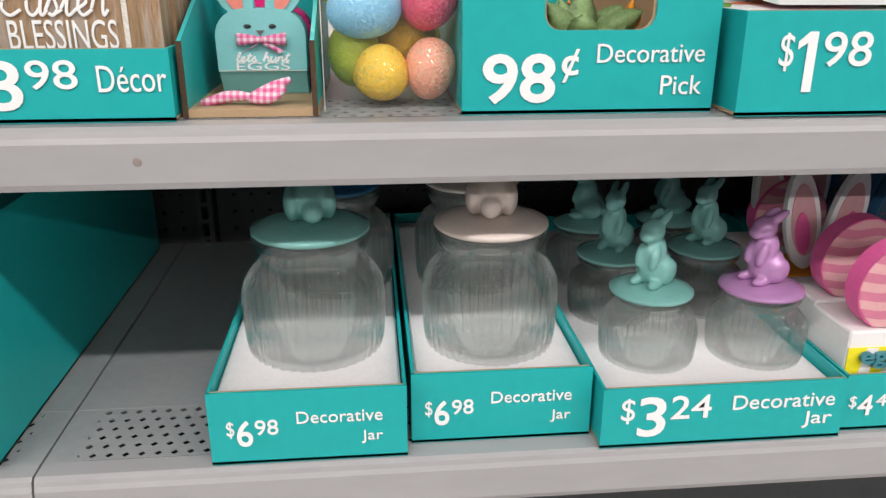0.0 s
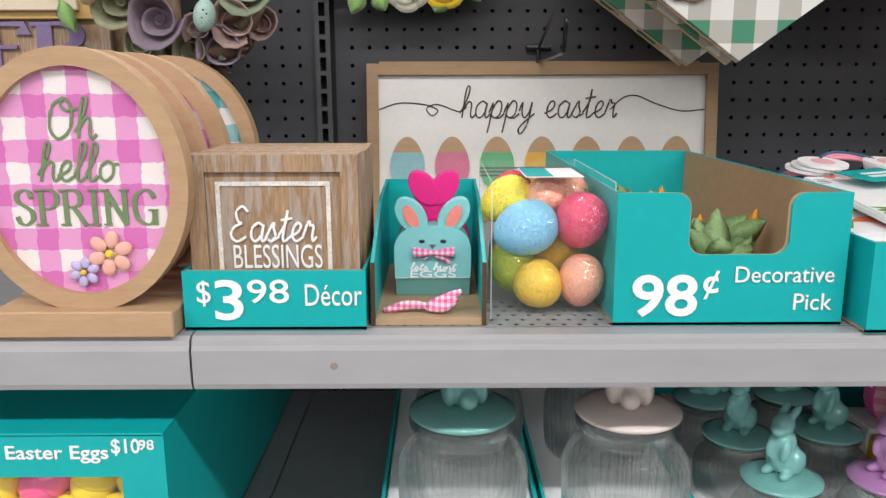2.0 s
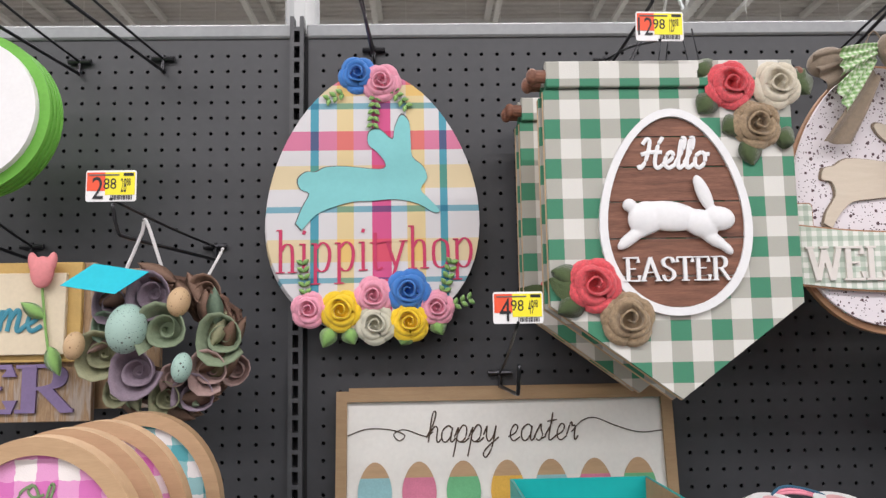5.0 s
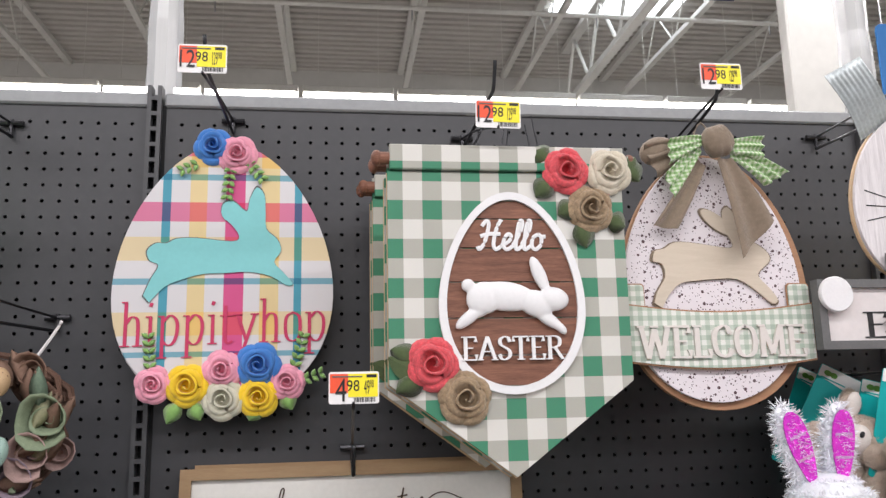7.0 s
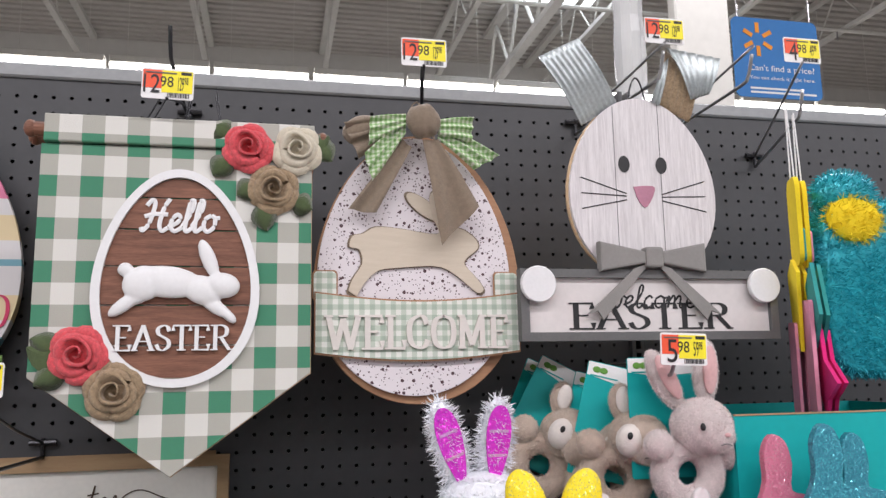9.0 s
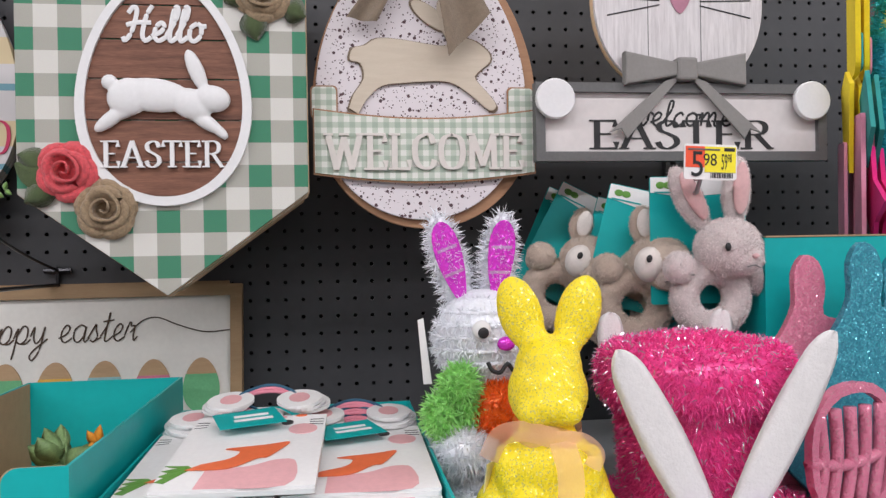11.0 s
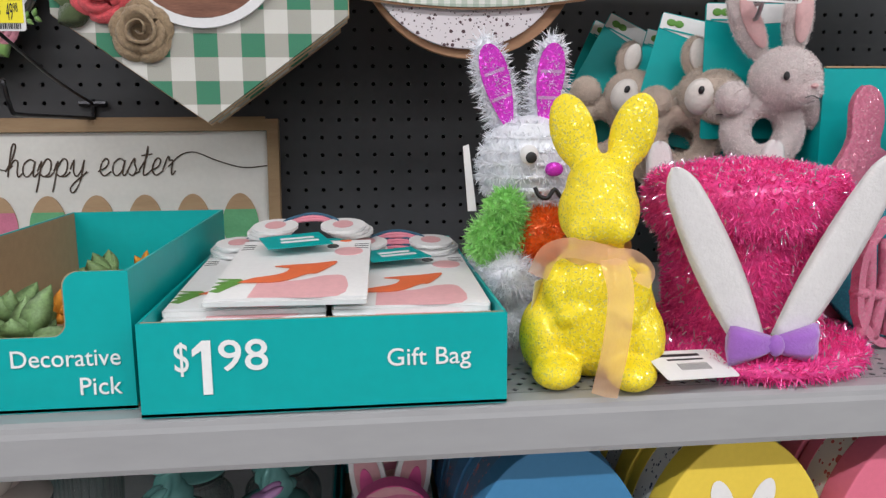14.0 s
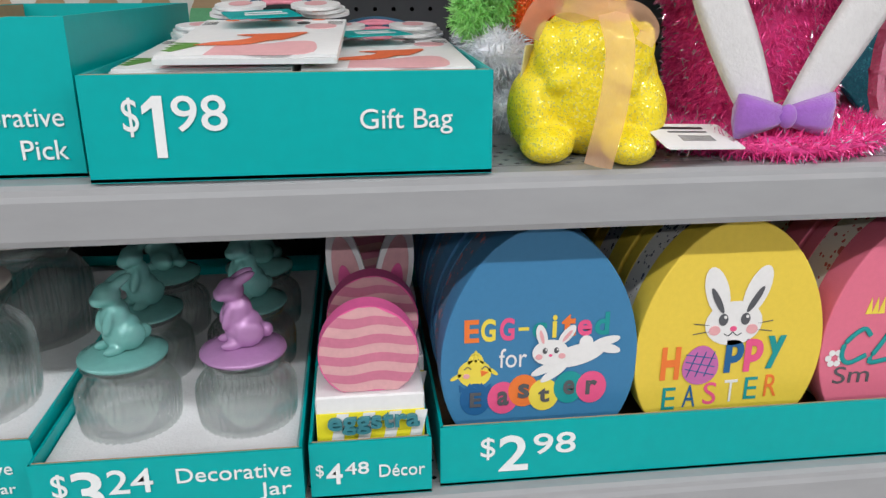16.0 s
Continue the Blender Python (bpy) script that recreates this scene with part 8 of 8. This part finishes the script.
def egg_stand(x, y, ears, base, egg_on, big):
    e = thing("egg_stand", (x, y, Z_LOW + 0.004), "painted wooden egg decoration on a small block", "egg decoration", "egg stands")
    part("block", block(-0.0455, 0.0455, 0.0, 0.062, 0.0, 0.083, 0.0015), WHITE if base == "white" else ORANB, e, base + " wooden block")
    if base == "white":
        part("striped_label", block(-0.0452, 0.0452, -0.0012, -0.0002, 0.012, 0.068), YELLOW, e, "yellow striped label")
        for k in range(4):
            part("label_stripe", prism([(-0.04 + 0.022 * k, 0.0125), (-0.03 + 0.022 * k, 0.0125), (-0.018 + 0.022 * k, 0.0675), (-0.028 + 0.022 * k, 0.0675)], -0.0018, -0.0013), WHITE, e)
        text("eggstra", -0.036, 0.041, 0.05, 0.068, -0.003, TEALD, e, "block_lettering", 0.004, 0.0, 0.02)
        bars(-0.03, 0.03, 0.036, 0.043, -0.0018, GREY, e, 2)
    else:
        for k in range(5):
            part("dot", ball((-0.03 + 0.015 * k, 0.0, 0.03 + 0.02 * (k % 3)), (0.005, 0.0008, 0.005)), WHITE, e)
    if egg_on:
        n = 48
        o = [(a, max(b, 0.0838)) for a, b in egg(0.0, 0.0775, 0.161, 0.0415, n, 0.05)]
        part("egg_rim", prism(o, 0.006, 0.026), HOTP, e, "hot pink egg")
        bands = 9
        for k in range(bands):
            z0, z1 = 0.0845 + 0.0755 * k / bands, 0.0845 + 0.0755 * (k + 1) / bands
            pts = []
            for zz, rev in ((z0, 1), (z1, -1)):
                row = []
                for i in range(17):
                    u = i / 16 * 2 - 1
                    q = max(-0.999, min(0.999, (zz - 0.1192) / 0.0415))
                    xx = 0.0408 * math.sqrt(1 - q * q) * (1 - 0.05 * q) * u
                    row.append((xx, min(0.1602, max(0.0842, zz + 0.0018 * math.sin(u * 4.5 + 0.5) * (1 - abs(q) ** 4)))))
                pts += row[::rev]
            part("stripe", prism(pts, 0.0052 - 0.0001 * (k % 2), 0.0058), DUSTP if k % 2 else PEACHP, e)
    if ears:
        for s in (-1, 1):
            for k, (mm, g) in enumerate(((WHITE, 1.0), (PEACHP, 0.72), (HOTP if big else DUSTP, 0.42))):
                o = [(s * (0.0235 + 0.0085 * g * math.sin(a)) + 0.0185 * g * math.cos(a) * (1 - 0.12 * math.sin(a)), (0.1375 if k < 2 else 0.124) + 0.0535 * g * math.sin(a)) for a in (2 * math.pi * i / 28 for i in range(28))]
                part(("ear", "ear_pink", "inner_ear")[k], prism(o, 0.012 - 0.0014 * k, (0.02, 0.0119, 0.0105)[k]), mm, e)
    return e


TEALD = mat("slate_teal_paint", (0.05, 0.22, 0.26), 0.5, var=0.08)
egg_stand(0.713, -0.545, False, "white", True, False)
egg_stand(0.717, -0.478, False, "white", True, False)
egg_stand(0.716, -0.412, True, "orange", False, True)
egg_stand(0.718, -0.335, True, "white", True, True)


# egg-shaped card boxes
def egg_carton(x, y, paper, label, face, full=True):
    e = thing("egg_carton", (x, y, Z_LOW + 0.004), label, "egg-shaped box", "egg cartons")
    o = egg(0.0, 0.0, 0.222, 0.0855, 64, 0.12)
    part("lid", prism(o, 0.0, 0.03, 0.0012), paper, e)
    part("band", prism(egg(0.0, 0.0, 0.222, 0.0855, 64, 0.12, -0.0015), 0.03, 0.062), BANDP[face], e, "dotted paper band")
    part("base", prism(egg(0.0, 0.0, 0.222, 0.0855, 64, 0.12, -0.001), 0.062, 0.078), paper, e)
    return e


C_BLUE = mat("blue_card", (0.055, 0.21, 0.4), 0.5, var=0.05, scale=200)
C_YEL = mat("yellow_card", (0.82, 0.6, 0.07), 0.5, var=0.05, scale=200)
C_PINK = mat("pink_card", (0.74, 0.17, 0.26), 0.5, var=0.05, scale=200)
BANDP = {"blue": speckled("floral_band", (0.1, 0.2, 0.32), (0.5, 0.2, 0.2), 120, 0.5), "yellow": speckled("dotted_band", (0.75, 0.72, 0.68), (0.05, 0.06, 0.1), 130, 0.55), "pink": speckled("fruit_band", (0.72, 0.65, 0.6), (0.5, 0.1, 0.1), 90, 0.6)}
PR = {n: mat("print_" + n, c, 0.5, var=0.04) for n, c in (("orange", (0.85, 0.2, 0.04)), ("pink", (0.8, 0.1, 0.25)), ("yellow", (0.85, 0.68, 0.08)), ("teal", (0.02, 0.3, 0.3)), ("white", (0.82, 0.8, 0.79)), ("navy", (0.02, 0.12, 0.3)), ("plum", (0.55, 0.15, 0.4)), ("grey", (0.1, 0.1, 0.11)), ("blush", (0.8, 0.4, 0.42)))}


def disc_bm(x, z, rx, rz, y, n=22):
    return prism([(x + rx * math.cos(a), z + rz * math.sin(a)) for a in (2 * math.pi * i / n for i in range(n))], y - 0.0005, y)


def oval_bm(x, z, rx, rz, turn, y, n=22):
    ca, sa = math.cos(radians(turn)), math.sin(radians(turn))
    ring_ = [(rx * math.cos(a), rz * math.sin(a)) for a in (2 * math.pi * i / n for i in range(n))]
    return prism([(x + u * ca + v * sa, z - u * sa + v * ca) for u, v in ring_], y - 0.0005, y)


for k in range(4):
    b = egg_carton(0.859 - 0.002 * k, -0.536 + 0.084 * k, C_BLUE, "blue egg-shaped card box with printed lettering", "blue")
    y = egg_carton(1.029 - 0.002 * k, -0.536 + 0.084 * k, C_YEL, "yellow egg-shaped card box with a printed rabbit", "yellow")
    p = egg_carton(1.201 - 0.002 * k, -0.536 + 0.084 * k, C_PINK, "pink egg-shaped card box with printed lettering", "pink")
    if k:
        continue
    for ch, x, m in (("E", -0.066, "orange"), ("G", -0.052, "yellow"), ("G", -0.036, "pink"), ("c", -0.008, "teal"), ("i", 0.009, "yellow"), ("t", 0.017, "orange"), ("e", 0.031, "pink"), ("d", 0.046, "teal")):
        wd = 0.004 if ch == "i" else 0.0125
        text(ch, x, x + wd, 0.122 + 0.1 * (x + 0.066) * 0.14, (0.143 if ch in "EGdti" else 0.137) + 0.014 * (x + 0.066), -0.0004, PR[m], b, "printed_letter", 0.0003, 0, 0.03)
    text("-", -0.02, -0.011, 0.131, 0.134, -0.0004, PR["yellow"], b, "printed_letter", 0.0003)
    text("for", -0.036, -0.012, 0.097, 0.115, -0.0004, PR["white"], b, "printed_letter", 0.0003)
    for i, (ch, m, x, z) in enumerate(zip("Easter", ("navy", "pink", "orange", "yellow", "teal", "pink"), (-0.056, -0.032, -0.014, 0.004, 0.026, 0.046), (0.068, 0.068, 0.074, 0.069, 0.075, 0.074))):
        part("printed_egg", disc_bm(x, z, 0.0135, 0.0155, -0.0002 - 0.0001 * i), PR[m], b)
        text(ch, x - 0.005, x + 0.005, z - 0.007, z + 0.007, -0.0014, PR["grey"], b, "printed_letter", 0.0003, 0, 0.03)
    part("printed_chick", disc_bm(-0.057, 0.093, 0.0145, 0.013, -0.00005), PR["yellow"], b)
    for x, z, q in ((-0.06, 0.107, 25), (-0.056, 0.109, 0), (-0.052, 0.107, -25), (-0.041, 0.094, -50), (-0.073, 0.09, 60)):
        part("printed_tuft", oval_bm(x, z, 0.0018, 0.0055, q, -0.00005), PR["yellow"], b)
    part("printed_beak", prism([(-0.052, 0.096), (-0.045, 0.094), (-0.051, 0.09)], -0.0012, -0.0008), PR["orange"], b)
    for x in (-0.063, -0.048):
        part("printed_eye", tube(smooth_line([(x - 0.003, -0.0009, 0.097), (x, -0.0009, 0.0995), (x + 0.003, -0.0009, 0.0975)], 3), 0.0005, 5), PR["grey"], b)
    part("printed_cheek", disc_bm(-0.064, 0.091, 0.0028, 0.0022, -0.0008), PR["blush"], b)
    part("printed_shell", prism([(-0.07, 0.076), (-0.07, 0.083), (-0.065, 0.0785), (-0.061, 0.084), (-0.056, 0.0785), (-0.051, 0.084), (-0.047, 0.079), (-0.043, 0.083), (-0.043, 0.076)], -0.001, -0.0005), PR["navy"], b)
    for i, (x, z, rx, rz, q) in enumerate(((0.032, 0.106, 0.025, 0.0098, -15), (0.058, 0.111, 0.012, 0.0042, 15), (0.057, 0.118, 0.012, 0.004, -12), (0.0055, 0.095, 0.015, 0.004, -25), (0.012, 0.09, 0.014, 0.004, -35), (0.039, 0.118, 0.006, 0.006, 0))):
        part("printed_limb" if i else "printed_rabbit", oval_bm(x, z, rx, rz, q, -0.0011 - 0.00002 * i), PR["white"], b)
    part("printed_head", disc_bm(0.008, 0.11, 0.0158, 0.012, -0.0018), PR["white"], b)
    for x, z, q in ((0.0, 0.126, -14), (0.022, 0.126, 38)):
        part("printed_ear", oval_bm(x, z, 0.0046, 0.0105, q, -0.0017), PR["white"], b)
        part("printed_inner_ear", oval_bm(x, z - 0.001, 0.0015, 0.0065, q, -0.0023), PR["blush"], b)
    for x, z in ((-0.002, 0.1065), (0.018, 0.1065)):
        part("printed_cheek", disc_bm(x, z, 0.003, 0.0025, -0.0024), PR["blush"], b)
    for x in (0.003, 0.013):
        part("printed_eye", disc_bm(x, 0.112, 0.0021, 0.0028, -0.0024), PR["grey"], b)
        part("eye_glint", disc_bm(x + 0.0007, 0.1132, 0.0007, 0.0008, -0.003), PR["white"], b)
    part("printed_nose", disc_bm(0.008, 0.1075, 0.0016, 0.0012, -0.0024), PR["pink"], b)
    # yellow box
    part("printed_head", disc_bm(0.0, 0.128, 0.026, 0.021, -0.0006), PR["white"], y)
    for s in (-1, 1):
        o = [(s * 0.018 + s * 0.006 * math.sin(a) + 0.0108 * math.cos(a), 0.158 + 0.023 * math.sin(a)) for a in (2 * math.pi * i / 22 for i in range(22))]
        part("printed_ear", prism(o, -0.001, -0.0006), PR["white"], y)
        o = [(s * 0.017 + s * 0.006 * math.sin(a) + 0.0032 * math.cos(a), 0.15 + 0.012 * math.sin(a)) for a in (2 * math.pi * i / 18 for i in range(18))]
        part("printed_inner_ear", prism(o, -0.0016, -0.0011), PR["grey"], y)
        part("printed_eye", disc_bm(s * 0.01, 0.132, 0.0042, 0.0056, -0.0012), PR["grey"], y)
        part("eye_glint", disc_bm(s * 0.01 + 0.0012, 0.1345, 0.0013, 0.0015, -0.0018), PR["white"], y)
        part("printed_smile", tube(smooth_line([(0.0, -0.0012, 0.12), (s * 0.004, -0.0012, 0.1165), (s * 0.008, -0.0012, 0.1185)], 3), 0.0005, 5), PR["grey"], y)
        part("printed_cheek", disc_bm(s * 0.017, 0.122, 0.0052, 0.0045, -0.0012), PR["blush"], y)
        for q in (-1, 1):
            part("printed_whisker", tube([(s * 0.022, -0.0008, 0.124 + 0.003 * q), (s * 0.036, -0.0008, 0.124 + 0.005 * q)], 0.0004, 5), PR["grey"], y)
    part("printed_nose", disc_bm(0.0, 0.123, 0.003, 0.0025, -0.0012), PR["pink"], y)
    for ch, x, m, dz in (("H", -0.062, "orange", 0), ("p", -0.004, "navy", 0.004), ("p", 0.014, "pink", 0.004), ("y", 0.034, "teal", 0.006)):
        text(ch, x, x + 0.017, 0.076 + dz, 0.108 + dz, -0.0008, PR[m], y, "printed_letter", 0.0003, 0, 0.04)
    o = egg(-0.026, 0.07, 0.108, 0.0165, 28, 0.12)
    part("printed_egg", prism(o, -0.0013, -0.0008), PR["plum"], y)
    for i in range(3):
        part("egg_line", tube([(-0.038 + 0.008 * i, -0.0014, 0.078), (-0.03 + 0.008 * i, -0.0014, 0.102)], 0.0005, 5), PR["navy"], y)
        part("egg_line", tube([(-0.04, -0.0014, 0.086 + 0.007 * i), (-0.013, -0.0014, 0.079 + 0.008 * i)], 0.0005, 5), PR["navy"], y)
    for i, (ch, m) in enumerate(zip("EASTER", ("teal", "navy", "pink", "white", "teal", "orange"))):
        text(ch, -0.058 + 0.019 * i, -0.046 + 0.019 * i, 0.046 + 0.0015 * i, 0.068 + 0.0015 * i, -0.0004, PR[m], y, "printed_letter", 0.0003)
    # pink box
    script("CL", p, -0.066, -0.02, 0.082, 0.116, -0.001, 0.0025, PR["teal"])
    text("Sm", -0.07, -0.035, 0.062, 0.079, -0.0004, PR["grey"], p, "printed_letter", 0.0003)
    for i in range(6):
        a = i * math.pi / 3
        part("printed_petal", disc_bm(-0.072 + 0.006 * math.cos(a), 0.088 + 0.006 * math.sin(a), 0.003, 0.003, -0.0005), PR["white"], p)
    for i in range(3):
        part("printed_leaf", prism([(-0.05 + 0.006 * i, 0.13), (-0.046 + 0.006 * i, 0.146), (-0.044 + 0.006 * i, 0.13)], -0.0006, -0.0001), PR["yellow"], p)

# the carton of plastic eggs
ec = thing("plastic_egg_carton", (-0.18, -0.56, Z_LOW), "large teal carton with a window full of plastic eggs", "egg carton")
w0, w1, hh, dd = -0.17, 0.132, 0.19, 0.53
part("front_panel", ring(rect(w0, w1, 0.0005, hh), rect(w0 + 0.03, 0.094, 0.02, 0.152), 0.0, 0.003), TEAL, ec, "teal card front with a window")
part("side_panel", block(w1 - 0.003, w1, 0.0032, dd, 0.0005, hh - 0.001), TEAL, ec)
part("side_panel", block(w0, w0 + 0.003, 0.0032, dd, 0.0005, hh - 0.001), TEAL, ec)
part("top_panel", block(w0, w1, 0.0, dd, hh - 0.0008, hh + 0.002), TEAL, ec)
part("back_panel", block(w0, w1, dd, dd + 0.003, 0.0005, hh), TEAL, ec)
part("base", block(w0, w1, 0.0032, dd, 0.0003, 0.003), KRAFT, ec)
part("window_film", block(w0 + 0.02, 0.098, 0.0034, 0.0042, 0.015, 0.158), ACRYL, ec, "clear plastic window").visible_shadow = False
text("Easter Eggs", -0.0011, 0.0849, 0.165, 0.181, -0.0004, PRINT, ec, bold=0.01)
text("$10", 0.0879, 0.1119, 0.172, 0.187, -0.0004, PRINT, ec, "price", bold=0.01)
text("98", 0.1109, 0.1239, 0.177, 0.186, -0.0004, PRINT, ec, "price", bold=0.01)
PE = [mat("plastic_" + n, c, 0.22, var=0.04, spec=0.6) for n, c in (("yellow", (0.88, 0.66, 0.02)), ("purple", (0.36, 0.07, 0.55)), ("pink", (0.85, 0.1, 0.28)), ("blue", (0.05, 0.35, 0.7)), ("green", (0.2, 0.6, 0.1)))]
rng = random.Random(9)
cols = [0, 0, 2, 0, 1, 0, 2, 3, 0, 1, 2, 0, 4, 0, 2]
k = 0
for row in range(4):
    for cc in range(6):
        pe = thing("plastic_egg", (-0.32 + 0.043 * cc + 0.02 * (row % 2), -0.533 + 0.012 * (row % 2), Z_LOW + 0.03 + 0.033 * row), "glossy plastic easter egg", "egg", "plastic eggs")
        ang = (rng.uniform(-60, 60), rng.uniform(0, 90), rng.uniform(0, 180))
        for nm, lo, hi in (("lower_half", 0, 9), ("upper_half", 8, 16)):
            b = lathe([((0.0205 if nm == "lower_half" else 0.0208) * math.sin(math.pi * i / 16) * (1 + 0.08 * math.cos(math.pi * i / 16)), -0.026 * math.cos(math.pi * i / 16)) for i in range(lo, hi + 1)], 24)
            b.transform(pose(0, 0, 0, *ang))
            part(nm, b, PE[0 if cc >= 4 and row > 0 else cols[k % 15]], pe, smooth=True)
        k += 1

# a stain on the lip
part("lip_stain", ball((0.086, -0.5725, 1.168), (0.0032, 0.0005, 0.0032)), mat("rust_stain", (0.26, 0.22, 0.2), 0.8), None)
tagged(bpy.data.objects["lip_stain"], "small brown rust stain on the shelf lip", "stain")
